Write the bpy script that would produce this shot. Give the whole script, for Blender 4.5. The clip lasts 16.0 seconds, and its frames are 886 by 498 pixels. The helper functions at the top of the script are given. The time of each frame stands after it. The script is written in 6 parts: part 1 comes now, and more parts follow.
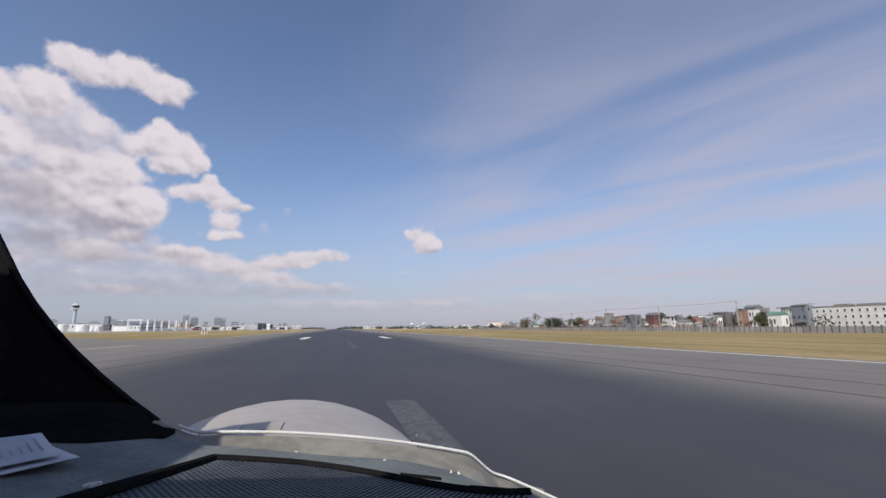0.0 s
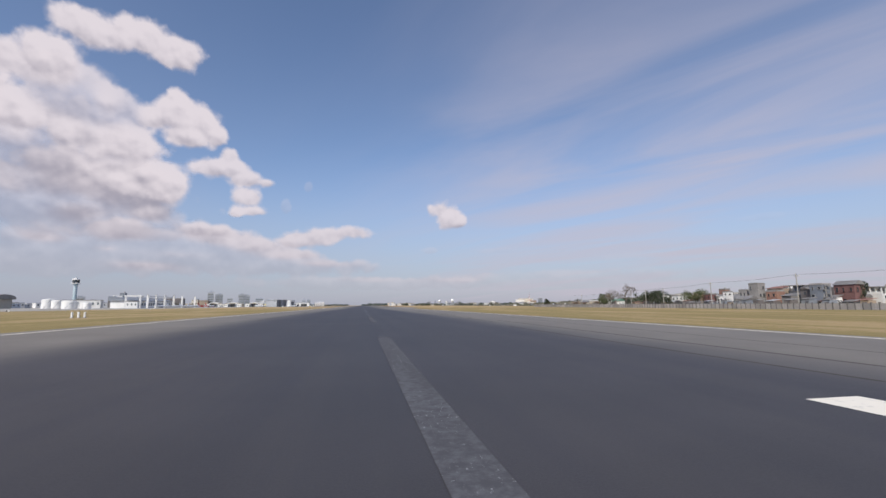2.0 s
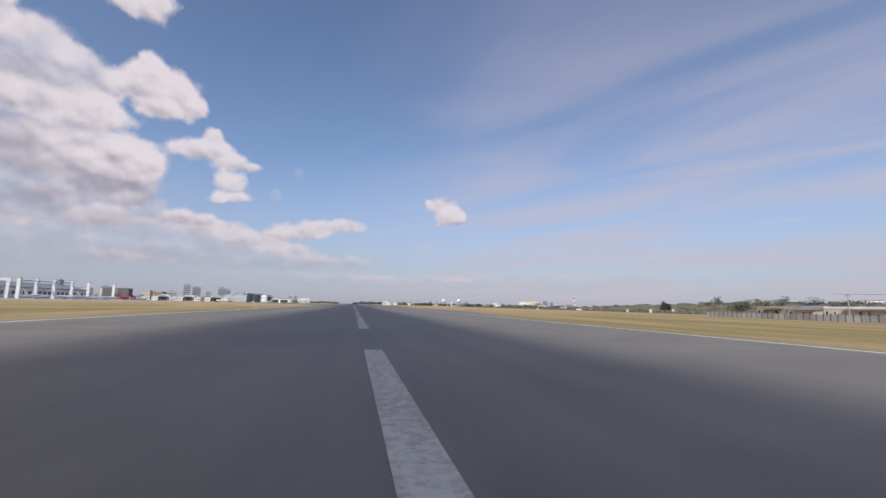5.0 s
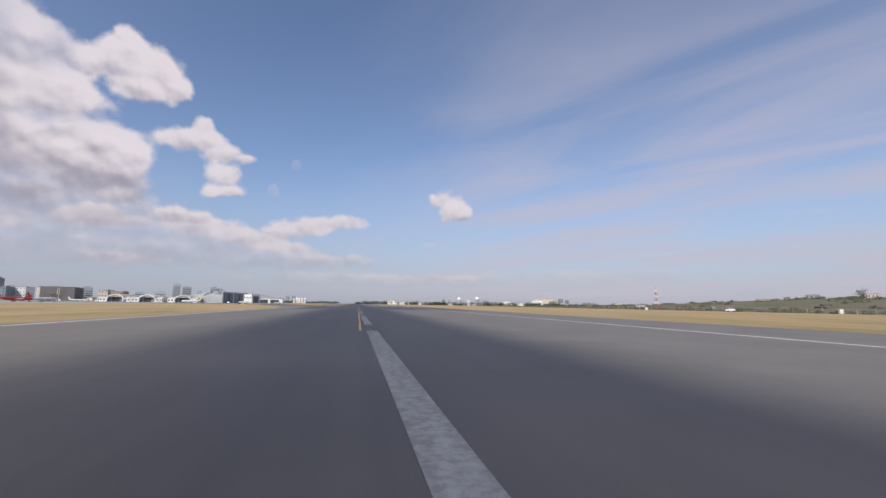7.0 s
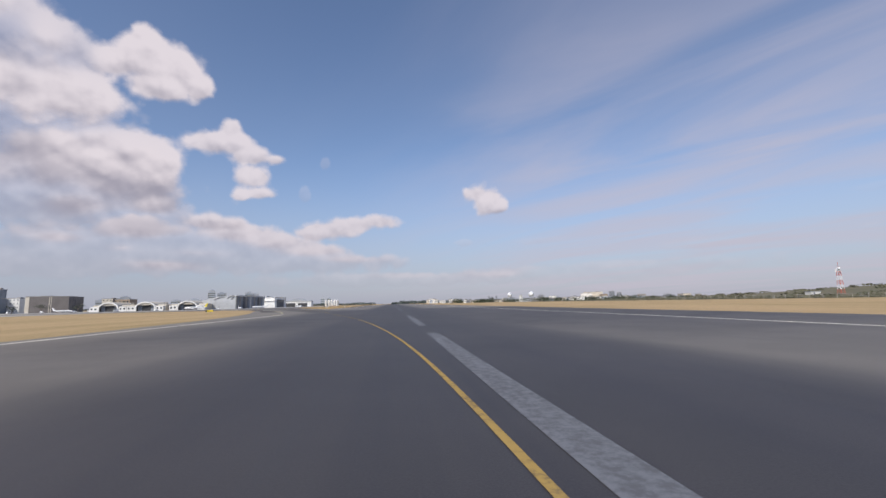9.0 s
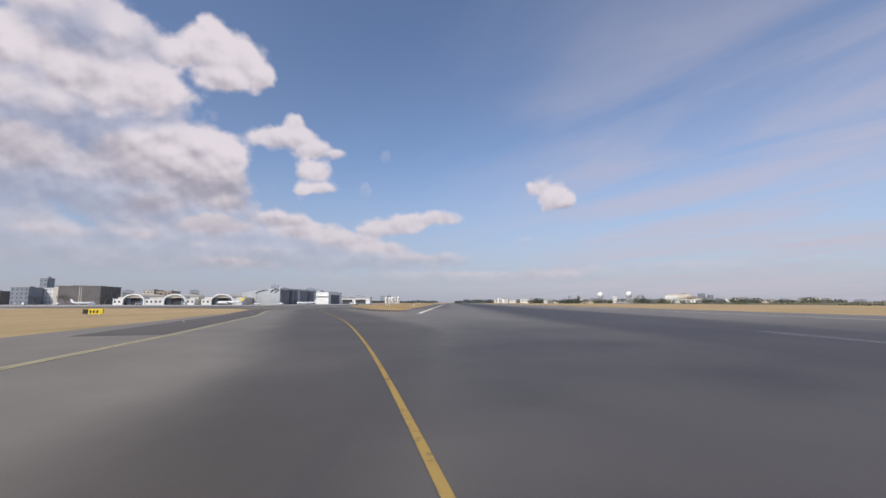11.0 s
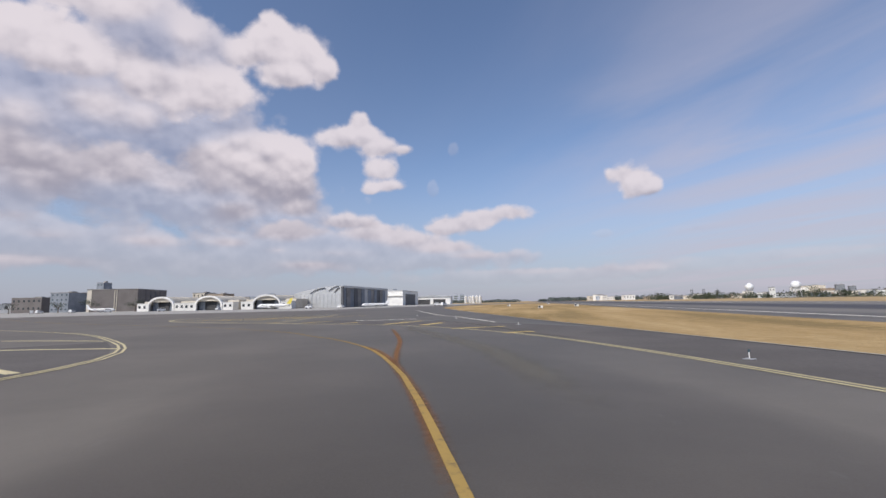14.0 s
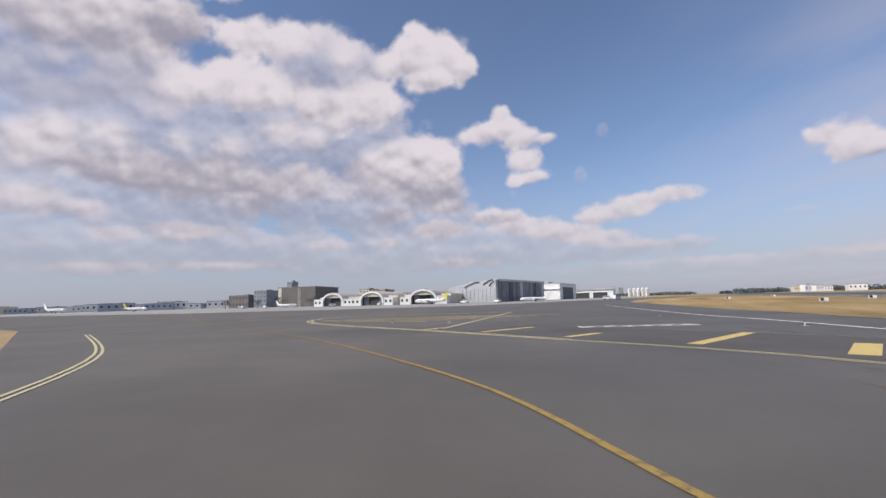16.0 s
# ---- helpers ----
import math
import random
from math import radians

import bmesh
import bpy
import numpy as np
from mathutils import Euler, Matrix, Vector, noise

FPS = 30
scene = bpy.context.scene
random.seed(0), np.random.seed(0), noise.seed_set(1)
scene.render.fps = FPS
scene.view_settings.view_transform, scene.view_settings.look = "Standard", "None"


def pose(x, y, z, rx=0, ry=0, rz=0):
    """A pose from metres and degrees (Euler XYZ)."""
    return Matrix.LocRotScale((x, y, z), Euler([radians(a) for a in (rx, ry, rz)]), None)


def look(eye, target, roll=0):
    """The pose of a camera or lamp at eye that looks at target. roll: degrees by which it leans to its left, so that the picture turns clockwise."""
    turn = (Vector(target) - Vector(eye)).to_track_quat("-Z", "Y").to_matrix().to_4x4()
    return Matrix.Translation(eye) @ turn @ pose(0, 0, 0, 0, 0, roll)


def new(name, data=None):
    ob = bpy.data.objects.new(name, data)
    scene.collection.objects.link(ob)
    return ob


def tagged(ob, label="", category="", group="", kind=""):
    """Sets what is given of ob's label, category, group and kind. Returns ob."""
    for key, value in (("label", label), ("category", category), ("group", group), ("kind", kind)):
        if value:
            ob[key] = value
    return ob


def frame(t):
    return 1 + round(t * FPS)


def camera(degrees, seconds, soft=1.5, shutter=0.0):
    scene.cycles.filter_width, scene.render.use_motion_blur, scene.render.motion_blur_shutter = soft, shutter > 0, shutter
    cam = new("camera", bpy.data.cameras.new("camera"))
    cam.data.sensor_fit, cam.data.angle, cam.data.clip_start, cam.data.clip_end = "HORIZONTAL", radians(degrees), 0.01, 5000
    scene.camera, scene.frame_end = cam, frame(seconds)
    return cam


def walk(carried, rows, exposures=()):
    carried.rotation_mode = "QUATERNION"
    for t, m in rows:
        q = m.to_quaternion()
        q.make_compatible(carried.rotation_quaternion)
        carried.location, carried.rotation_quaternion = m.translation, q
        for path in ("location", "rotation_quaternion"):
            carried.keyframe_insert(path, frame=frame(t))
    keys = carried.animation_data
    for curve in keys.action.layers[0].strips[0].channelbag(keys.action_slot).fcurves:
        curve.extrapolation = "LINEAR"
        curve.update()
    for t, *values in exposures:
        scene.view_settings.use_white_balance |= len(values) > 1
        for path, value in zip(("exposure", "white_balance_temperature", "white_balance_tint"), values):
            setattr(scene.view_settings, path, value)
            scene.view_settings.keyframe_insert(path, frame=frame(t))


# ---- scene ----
# Camera: a wide lens carried down a runway, off a fast exit and round onto a taxiway.
cam = camera(91.78, 16.0)
PATH = [
    (0, pose(-0.79, 122.64, 0.90, 100.41, 0.32, -13.55)),
    (0.5, pose(-0.90, 135.33, 0.90, 99.15, 0.85, -11.05)),
    (1, pose(-0.81, 146.57, 0.90, 97.89, 1.41, -9.37)),
    (1.5, pose(-0.68, 157.27, 0.90, 97.82, 1.53, -9.39)),
    (2, pose(-0.61, 167.81, 0.90, 97.41, 0.32, -10.59)),
    (2.5, pose(-0.68, 177.84, 0.90, 97.58, -1.50, -11.62)),
    (3, pose(-0.66, 187.20, 0.90, 97.83, -1.36, -11.86)),
    (3.3, pose(-0.64, 192.40, 0.90, 97.70, -1.21, -11.83)),
    (3.4, pose(-0.63, 195.00, 0.90, 97.66, -1.16, -11.82)),
    (3.5, pose(-0.62, 198.40, 0.90, 97.61, -1.11, -11.81)),
    (4, pose(-0.38, 217.70, 0.90, 97.50, -1.40, -11.88)),
    (4.1, pose(-0.38, 221.50, 0.90, 97.50, -1.40, -11.88)),
    (4.3, pose(-0.38, 228.70, 0.90, 97.50, -1.40, -11.88)),
    (6.5, pose(-0.57, 303.34, 0.90, 97.42, -0.93, -11.15)),
    (7, pose(-0.57, 322.26, 0.90, 97.35, -0.74, -11.44)),
    (7.5, pose(-0.28, 339.08, 0.90, 97.32, -0.97, -11.81)),
    (8, pose(-0.14, 354.28, 0.90, 97.04, 0.56, -9.35)),
    (10.5, pose(-6.88, 416.57, 0.90, 97.20, -0.10, -2.66)),
    (11, pose(-9.64, 432.58, 0.90, 97.08, 0.06, 0.81)),
    (11.5, pose(-12.29, 444.97, 0.90, 97.12, -0.06, 4.02)),
    (12, pose(-16.28, 457.87, 0.90, 96.96, 0.06, 8.25)),
    (12.5, pose(-19.69, 467.67, 0.90, 97.29, 0.49, 7.98)),
    (13, pose(-22.39, 475.86, 0.90, 97.07, 0.88, 8.63)),
    (13.5, pose(-24.34, 481.59, 0.90, 97.09, 0.74, 9.19)),
    (14, pose(-26.35, 486.78, 0.90, 97.12, 1.14, 9.94)),
    (14.5, pose(-27.61, 489.82, 0.90, 96.84, 1.40, 10.90)),
    (15, pose(-28.90, 492.30, 0.90, 96.69, 1.44, 15.73)),
    (15.5, pose(-30.08, 494.13, 0.90, 96.87, 1.76, 22.45)),
    (16, pose(-32.34, 496.35, 0.90, 96.85, 1.60, 29.50)),
]
walk(cam, PATH)

# ---- light ----
SUN_ELEVATION, SUN_AZIMUTH = 42.0, 214.0  # degrees; azimuth clockwise from the runway's direction
sun = new("sun", bpy.data.lights.new("sun", "SUN"))
sun.data.energy, sun.data.angle, sun.data.color = 3.6, radians(0.5), (1.0, 0.95, 0.87)
sun.matrix_world = look((0, 0, 0), (
    -math.sin(radians(SUN_AZIMUTH)) * math.cos(radians(SUN_ELEVATION)),
    -math.cos(radians(SUN_AZIMUTH)) * math.cos(radians(SUN_ELEVATION)),
    -math.sin(radians(SUN_ELEVATION))))
world = bpy.data.worlds.new("sky")
scene.world = world
world.use_nodes = True
wn, wl = world.node_tree.nodes, world.node_tree.links
sky = wn.new("ShaderNodeTexSky")
sky.sky_type, sky.sun_disc = "NISHITA", False
sky.sun_elevation, sky.sun_rotation = radians(SUN_ELEVATION), radians(SUN_AZIMUTH)
sky.air_density, sky.dust_density, sky.ozone_density = 1.0, 0.7, 3.0
# haze towards the horizon and thin cirrus streaks, both part of the sky itself
way = wn.new("ShaderNodeTexCoord")
part_of = wn.new("ShaderNodeSeparateXYZ")
wl.new(way.outputs["Generated"], part_of.inputs[0])


def sky_math(op, a, b=0.0):
    n = wn.new("ShaderNodeMath")
    n.operation = op
    for i, v in enumerate((a, b)):
        if isinstance(v, (int, float)):
            n.inputs[i].default_value = v
        else:
            wl.new(v, n.inputs[i])
    return n.outputs[0]


def sky_range(v, a, b, lo, hi):
    n = wn.new("ShaderNodeMapRange")
    n.interpolation_type = "SMOOTHSTEP"
    wl.new(v, n.inputs["Value"])
    for key, x in (("From Min", a), ("From Max", b), ("To Min", lo), ("To Max", hi)):
        n.inputs[key].default_value = x
    return n.outputs["Result"]


def sky_mix(f, a, b):
    n = wn.new("ShaderNodeMix")
    n.data_type = "RGBA"
    wl.new(f, n.inputs[0])
    wl.new(a, n.inputs[6])
    n.inputs[7].default_value = (*b, 1.0)
    return n.outputs[2]


flat = wn.new("ShaderNodeCombineXYZ")  # the sky as a flat layer seen from below
lift = sky_math("ADD", sky_math("MAXIMUM", part_of.outputs[2], 0.0), 0.12)
wl.new(sky_math("DIVIDE", part_of.outputs[0], lift), flat.inputs[0])
wl.new(sky_math("DIVIDE", part_of.outputs[1], lift), flat.inputs[1])
turned = wn.new("ShaderNodeMapping")
turned.vector_type = "TEXTURE"
turned.inputs["Rotation"].default_value, turned.inputs["Scale"].default_value = (0, 0, radians(-55)), (3.1, 0.95, 1.0)
wl.new(flat.outputs[0], turned.inputs["Vector"])
wisp = wn.new("ShaderNodeTexNoise")
wisp.inputs["Scale"].default_value, wisp.inputs["Detail"].default_value = 1.5, 6.0
wisp.inputs["Roughness"].default_value, wisp.inputs["Distortion"].default_value = 0.50, 0.6
wl.new(turned.outputs[0], wisp.inputs["Vector"])
cirrus = sky_math("MULTIPLY", sky_range(wisp.outputs["Fac"], 0.32, 0.72, 0.06, 0.76), sky_range(part_of.outputs[0], -0.12, 0.55, 0.06, 1.0))
cirrus = sky_math("MULTIPLY", cirrus, sky_range(part_of.outputs[2], 0.26, 0.62, 1.0, 0.5))
tinted = wn.new("ShaderNodeMix")
tinted.data_type, tinted.blend_type = "RGBA", "MULTIPLY"
tinted.inputs[0].default_value = 1.0
wl.new(sky.outputs[0], tinted.inputs[6])
tinted.inputs[7].default_value = (1.06, 1.0, 1.03, 1.0)
hazed = sky_mix(sky_range(part_of.outputs[2], -0.02, 0.34, 0.80, 0.0), tinted.outputs[2], (2.65, 2.86, 3.8))
wl.new(sky_mix(cirrus, hazed, (4.15, 3.85, 4.5)), wn["Background"].inputs["Color"])
wn["Background"].inputs["Strength"].default_value = 0.131
scene.view_settings.exposure = 0.0


# ---- node helpers ----
def nodes_of(name):
    m = bpy.data.materials.new(name)
    m.use_nodes = True
    return m, m.node_tree.nodes, m.node_tree.links


def value_of(nt, op, a, b=None, clamp=False):
    n = nt.nodes.new("ShaderNodeMath")
    n.operation, n.use_clamp = op, clamp
    for i, v in enumerate((a, b)):
        if v is None:
            continue
        if isinstance(v, (int, float)):
            n.inputs[i].default_value = v
        else:
            nt.links.new(v, n.inputs[i])
    return n.outputs[0]


def ramp_of(nt, v, a, b, lo=0.0, hi=1.0):
    n = nt.nodes.new("ShaderNodeMapRange")
    n.interpolation_type = "SMOOTHSTEP"
    nt.links.new(v, n.inputs["Value"])
    for key, x in (("From Min", a), ("From Max", b), ("To Min", lo), ("To Max", hi)):
        n.inputs[key].default_value = x
    return n.outputs["Result"]


def noise_of(nt, vec, scale, detail=5.0, rough=0.55, distort=0.0):
    n = nt.nodes.new("ShaderNodeTexNoise")
    n.inputs["Scale"].default_value, n.inputs["Detail"].default_value = scale, detail
    n.inputs["Roughness"].default_value, n.inputs["Distortion"].default_value = rough, distort
    if vec is not None:
        nt.links.new(vec, n.inputs["Vector"])
    return n.outputs["Fac"]


def colour_mix(nt, f, a, b):
    n = nt.nodes.new("ShaderNodeMix")
    n.data_type = "RGBA"
    for sock, v in ((n.inputs[6], a), (n.inputs[7], b)):
        if isinstance(v, tuple):
            sock.default_value = (*v, 1.0)
        else:
            nt.links.new(v, sock)
    if isinstance(f, (int, float)):
        n.inputs[0].default_value = f
    else:
        nt.links.new(f, n.inputs[0])
    return n.outputs[2]


def mapped(nt, scale=(1, 1, 1), rot=0.0):
    g = nt.nodes.new("ShaderNodeNewGeometry")
    m = nt.nodes.new("ShaderNodeMapping")
    nt.links.new(g.outputs["Position"], m.inputs["Vector"])
    m.inputs["Scale"].default_value, m.inputs["Rotation"].default_value = scale, (0, 0, radians(rot))
    return m.outputs["Vector"]


def painted(name, a, b, rough=0.7, fine=8.0, coarse=0.6, bump=0.15, metal=0.0, spread=(0.35, 0.65), vary=0.0):
    """A surface of two tones mixed by coarse and fine noise, with fine relief; vary: how far alike pieces differ."""
    m, n, l = nodes_of(name)
    nt, bsdf = m.node_tree, n["Principled BSDF"]
    v = mapped(nt)
    f = value_of(nt, "ADD", value_of(nt, "MULTIPLY", noise_of(nt, v, coarse), 0.6), value_of(nt, "MULTIPLY", noise_of(nt, v, fine), 0.4))
    col = colour_mix(nt, ramp_of(nt, f, *spread), a, b)
    if vary:
        info = n.new("ShaderNodeObjectInfo")
        hsv = n.new("ShaderNodeHueSaturation")
        l.new(ramp_of(nt, info.outputs["Random"], 0, 1, 1 - vary, 1 + vary), hsv.inputs["Value"])
        l.new(col, hsv.inputs["Color"])
        col = hsv.outputs["Color"]
    l.new(col, bsdf.inputs["Base Color"])
    bsdf.inputs["Roughness"].default_value, bsdf.inputs["Metallic"].default_value = rough, metal
    if bump:
        bn = n.new("ShaderNodeBump")
        bn.inputs["Strength"].default_value, bn.inputs["Distance"].default_value = bump, 0.02
        l.new(noise_of(nt, v, fine * 2), bn.inputs["Height"])
        l.new(bn.outputs[0], bsdf.inputs["Normal"])
    return m


def asphalt_material():
    """Runway and taxiway: grey aggregate, long streaks of tyre rubber down the middle, tar joints and faint patches."""
    m, n, l = nodes_of("asphalt")
    nt, bsdf = m.node_tree, n["Principled BSDF"]
    v = mapped(nt)
    along = mapped(nt, (1.0, 0.012, 1.0))
    sep = n.new("ShaderNodeSeparateXYZ")
    l.new(v, sep.inputs[0])
    x, y = sep.outputs[0], sep.outputs[1]
    grain = noise_of(nt, v, 60.0, 3.0, 0.7)
    patch = noise_of(nt, v, 0.35, 5.0, 0.6)
    streak = noise_of(nt, along, 1.3, 4.0, 0.6)
    light = colour_mix(nt, ramp_of(nt, patch, 0.3, 0.7), (0.159, 0.139, 0.115), (0.200, 0.176, 0.146))
    light = colour_mix(nt, ramp_of(nt, y, 260, 340), light, colour_mix(nt, ramp_of(nt, patch, 0.3, 0.7), (0.159, 0.139, 0.115), (0.194, 0.171, 0.142)))
    light = colour_mix(nt, value_of(nt, "MULTIPLY", ramp_of(nt, x, -13.5, -9.5, 1.0, 0.0), ramp_of(nt, y, 488, 502, 1.0, 0.35)), light, colour_mix(nt, ramp_of(nt, patch, 0.3, 0.7), (0.168, 0.147, 0.118), (0.210, 0.184, 0.149)))
    # rubber: the landing zone is black across most of the width, further on a narrower band
    half = value_of(nt, "ADD", ramp_of(nt, y, 128, 165, -1.2, 0.0), ramp_of(nt, y, 190, 330, 6.4, 4.5))
    wob = value_of(nt, "MULTIPLY", value_of(nt, "SUBTRACT", noise_of(nt, mapped(nt, (0.5, 0.02, 1)), 1.0), 0.5), 1.6)
    d = value_of(nt, "SUBTRACT", value_of(nt, "ADD", value_of(nt, "ABSOLUTE", value_of(nt, "ADD", x, 0.6)), wob), half)
    rubber = ramp_of(nt, d, -1.7, 1.9, 1.0, 0.0)
    rubber = value_of(nt, "MULTIPLY", rubber, ramp_of(nt, streak, 0.2, 0.7, 1.0, 0.90))
    dark = colour_mix(nt, ramp_of(nt, patch, 0.3, 0.7), (0.025, 0.023, 0.028), (0.034, 0.031, 0.037))
    dark = colour_mix(nt, value_of(nt, "MAXIMUM", ramp_of(nt, x, -11, -8, 1.0, 0.0), ramp_of(nt, y, 375, 405, 0.0, 0.4)), dark, colour_mix(nt, ramp_of(nt, patch, 0.3, 0.7), (0.052, 0.043, 0.035), (0.071, 0.059, 0.048)))
    # taxiway wheel band along the exit's centre line
    ex = value_of(nt, "ADD", value_of(nt, "MULTIPLY", value_of(nt, "ADD", x, 25.2), 0.948), value_of(nt, "MULTIPLY", value_of(nt, "SUBTRACT", y, 484.7), 0.317))
    onexit = value_of(nt, "MULTIPLY", ramp_of(nt, x, -10.5, -8.5, 1.0, 0.0), 1.0)
    band = value_of(nt, "MULTIPLY", ramp_of(nt, value_of(nt, "ADD", value_of(nt, "ABSOLUTE", ex), wob), 1.9, 3.7, 0.85, 0.0), ramp_of(nt, y, 488, 499, 1.0, 0.5))
    far = ramp_of(nt, value_of(nt, "ADD", y, value_of(nt, "MULTIPLY", x, -0.3)), 487, 502, 0.0, 0.52)
    wheel = value_of(nt, "MULTIPLY", onexit, value_of(nt, "MAXIMUM", band, far))
    # an older, darker stretch of paving where the exit leaves the runway
    old = value_of(nt, "MULTIPLY", value_of(nt, "MULTIPLY", ramp_of(nt, x, -13, -8), ramp_of(nt, y, 376, 402)), value_of(nt, "MULTIPLY", ramp_of(nt, y, 440, 462, 1, 0), ramp_of(nt, patch, 0.2, 0.6, 1.0, 0.8)))
    f = value_of(nt, "MAXIMUM", value_of(nt, "MAXIMUM", rubber, wheel), old)
    # broad oil and dust stains, strongest where aircraft turn and wait
    stain = value_of(nt, "SUBTRACT", noise_of(nt, v, 0.16, 6.0, 0.62), 0.5)
    f = value_of(nt, "ADD", f, value_of(nt, "MULTIPLY", stain, value_of(nt, "ADD", value_of(nt, "MULTIPLY", onexit, 0.75), 0.25)))
    col = colour_mix(nt, f, light, dark)
    scuff = noise_of(nt, mapped(nt, (2.2, 1.1, 1.0)), 1.0, 5.0, 0.7)
    col = colour_mix(nt, ramp_of(nt, scuff, 0.66, 0.8, 0.0, 0.35), col, (0.21, 0.20, 0.185))
    # tar lines along the runway
    w = n.new("ShaderNodeTexWave")
    w.bands_direction = "X"
    w.inputs["Scale"].default_value, w.inputs["Distortion"].default_value, w.inputs["Detail"].default_value = 0.075, 1.2, 3.0
    w.inputs["Detail Scale"].default_value = 0.3
    l.new(mapped(nt, (1.0, 0.03, 1.0)), w.inputs["Vector"])
    tar = value_of(nt, "MULTIPLY", ramp_of(nt, w.outputs["Fac"], 0.992, 1.0), value_of(nt, "MULTIPLY", ramp_of(nt, patch, 0.45, 0.6), ramp_of(nt, x, -14, -12.5)))
    col = colour_mix(nt, value_of(nt, "MULTIPLY", tar, 0.2), col, (0.04, 0.04, 0.045))
    col = colour_mix(nt, ramp_of(nt, grain, 0.3, 0.8, 0.0, 0.10), col, (0.24, 0.23, 0.21))
    l.new(col, bsdf.inputs["Base Color"])
    bsdf.inputs["Roughness"].default_value = 0.6
    bsdf.inputs["Specular IOR Level"].default_value = 0.45
    bn = n.new("ShaderNodeBump")
    bn.inputs["Strength"].default_value, bn.inputs["Distance"].default_value = 0.25, 0.006
    l.new(grain, bn.inputs["Height"])
    l.new(bn.outputs[0], bsdf.inputs["Normal"])
    return m


def grass_material(name, green, dry, straw, turn=True):
    """Mown airfield grass: green tufts, dry patches in long mown strips; drier further down the field."""
    m, n, l = nodes_of(name)
    nt, bsdf = m.node_tree, n["Principled BSDF"]
    v = mapped(nt)
    strip = noise_of(nt, mapped(nt, (0.25, 0.03, 1.0)), 1.0, 5.0, 0.6)
    tuft = noise_of(nt, v, 2.2, 6.0, 0.7)
    fine = noise_of(nt, v, 25.0, 3.0, 0.7)
    sep = n.new("ShaderNodeSeparateXYZ")
    l.new(v, sep.inputs[0])
    f = value_of(nt, "ADD", value_of(nt, "MULTIPLY", strip, 0.85), value_of(nt, "MULTIPLY", tuft, 0.5))
    patch = noise_of(nt, mapped(nt, (0.12, 0.05, 1.0)), 1.0, 3.0, 0.55)
    f = value_of(nt, "ADD", value_of(nt, "SUBTRACT", f, 0.425), value_of(nt, "MULTIPLY", patch, 0.5))
    if turn:
        f = value_of(nt, "ADD", f, ramp_of(nt, sep.outputs[1], 250, 430, -0.10, 0.12))
    col = colour_mix(nt, ramp_of(nt, f, 0.36, 0.52), green, dry)
    col = colour_mix(nt, ramp_of(nt, f, 0.5, 0.72), col, straw)
    col = colour_mix(nt, ramp_of(nt, fine, 0.35, 0.75, 0.0, 0.35), col, (0.10, 0.08, 0.035))
    l.new(col, bsdf.inputs["Base Color"])
    bsdf.inputs["Roughness"].default_value = 0.95
    bsdf.inputs["Specular IOR Level"].default_value = 0.1
    bn = n.new("ShaderNodeBump")
    bn.inputs["Strength"].default_value, bn.inputs["Distance"].default_value = 0.6, 0.05
    l.new(fine, bn.inputs["Height"])
    l.new(bn.outputs[0], bsdf.inputs["Normal"])
    return m


def paint_material(name, colour, worn, amount=0.5, flecks=0.0):
    """Road paint, scuffed through to the asphalt in flakes and scratches."""
    m, n, l = nodes_of(name)
    nt, bsdf = m.node_tree, n["Principled BSDF"]
    v = mapped(nt)
    flake = value_of(nt, "ADD", value_of(nt, "MULTIPLY", noise_of(nt, v, 9.0, 5.0, 0.7), 0.7), value_of(nt, "MULTIPLY", noise_of(nt, mapped(nt, (3.0, 0.3, 1)), 1.5), 0.3))
    col = colour_mix(nt, ramp_of(nt, flake, 0.75 - amount * 0.5, 0.95 - amount * 0.5), colour, worn)
    if flecks:  # chips of old white paint that still hold
        chip = noise_of(nt, mapped(nt, (24.0, 13.0, 1.0)), 1.0, 4.0, 0.75)
        col = colour_mix(nt, value_of(nt, "MULTIPLY", ramp_of(nt, chip, 0.60, 0.68), ramp_of(nt, noise_of(nt, v, 0.5, 3.0), 0.42, 0.6, 0.15, flecks)), col, (0.42, 0.42, 0.43))
    l.new(col, bsdf.inputs["Base Color"])
    bsdf.inputs["Roughness"].default_value, bsdf.inputs["Specular IOR Level"].default_value = 0.8, 0.1
    return m


ASPHALT = asphalt_material()
GRASS = grass_material("grass", (0.298, 0.234, 0.103), (0.432, 0.318, 0.168), (0.512, 0.365, 0.205))
FAINT_PAINT = paint_material("nearly gone white paint", (0.118, 0.120, 0.130), (0.080, 0.079, 0.087), 0.75, 1.0)
STRAW = grass_material("dry grass", (0.29, 0.205, 0.095), (0.455, 0.31, 0.145), (0.57, 0.41, 0.215), False)
CONCRETE = painted("apron concrete", (0.30, 0.285, 0.26), (0.40, 0.38, 0.345), 0.85, 6.0, 0.08, 0.1)
WHITE_PAINT = paint_material("white road paint", (0.82, 0.765, 0.66), (0.22, 0.22, 0.22), 0.45)
WORN_PAINT = paint_material("worn white paint", (0.175, 0.182, 0.20), (0.118, 0.12, 0.132), 0.7)
YELLOW_PAINT = paint_material("yellow road paint", (0.39, 0.262, 0.085), (0.16, 0.12, 0.075), 0.55)
CHEVRON_YELLOW = paint_material("yellow chevron paint", (0.68, 0.51, 0.20), (0.26, 0.22, 0.15), 0.45)
PALE_YELLOW = paint_material("pale yellow edge paint", (0.62, 0.54, 0.33), (0.26, 0.22, 0.15), 0.45)
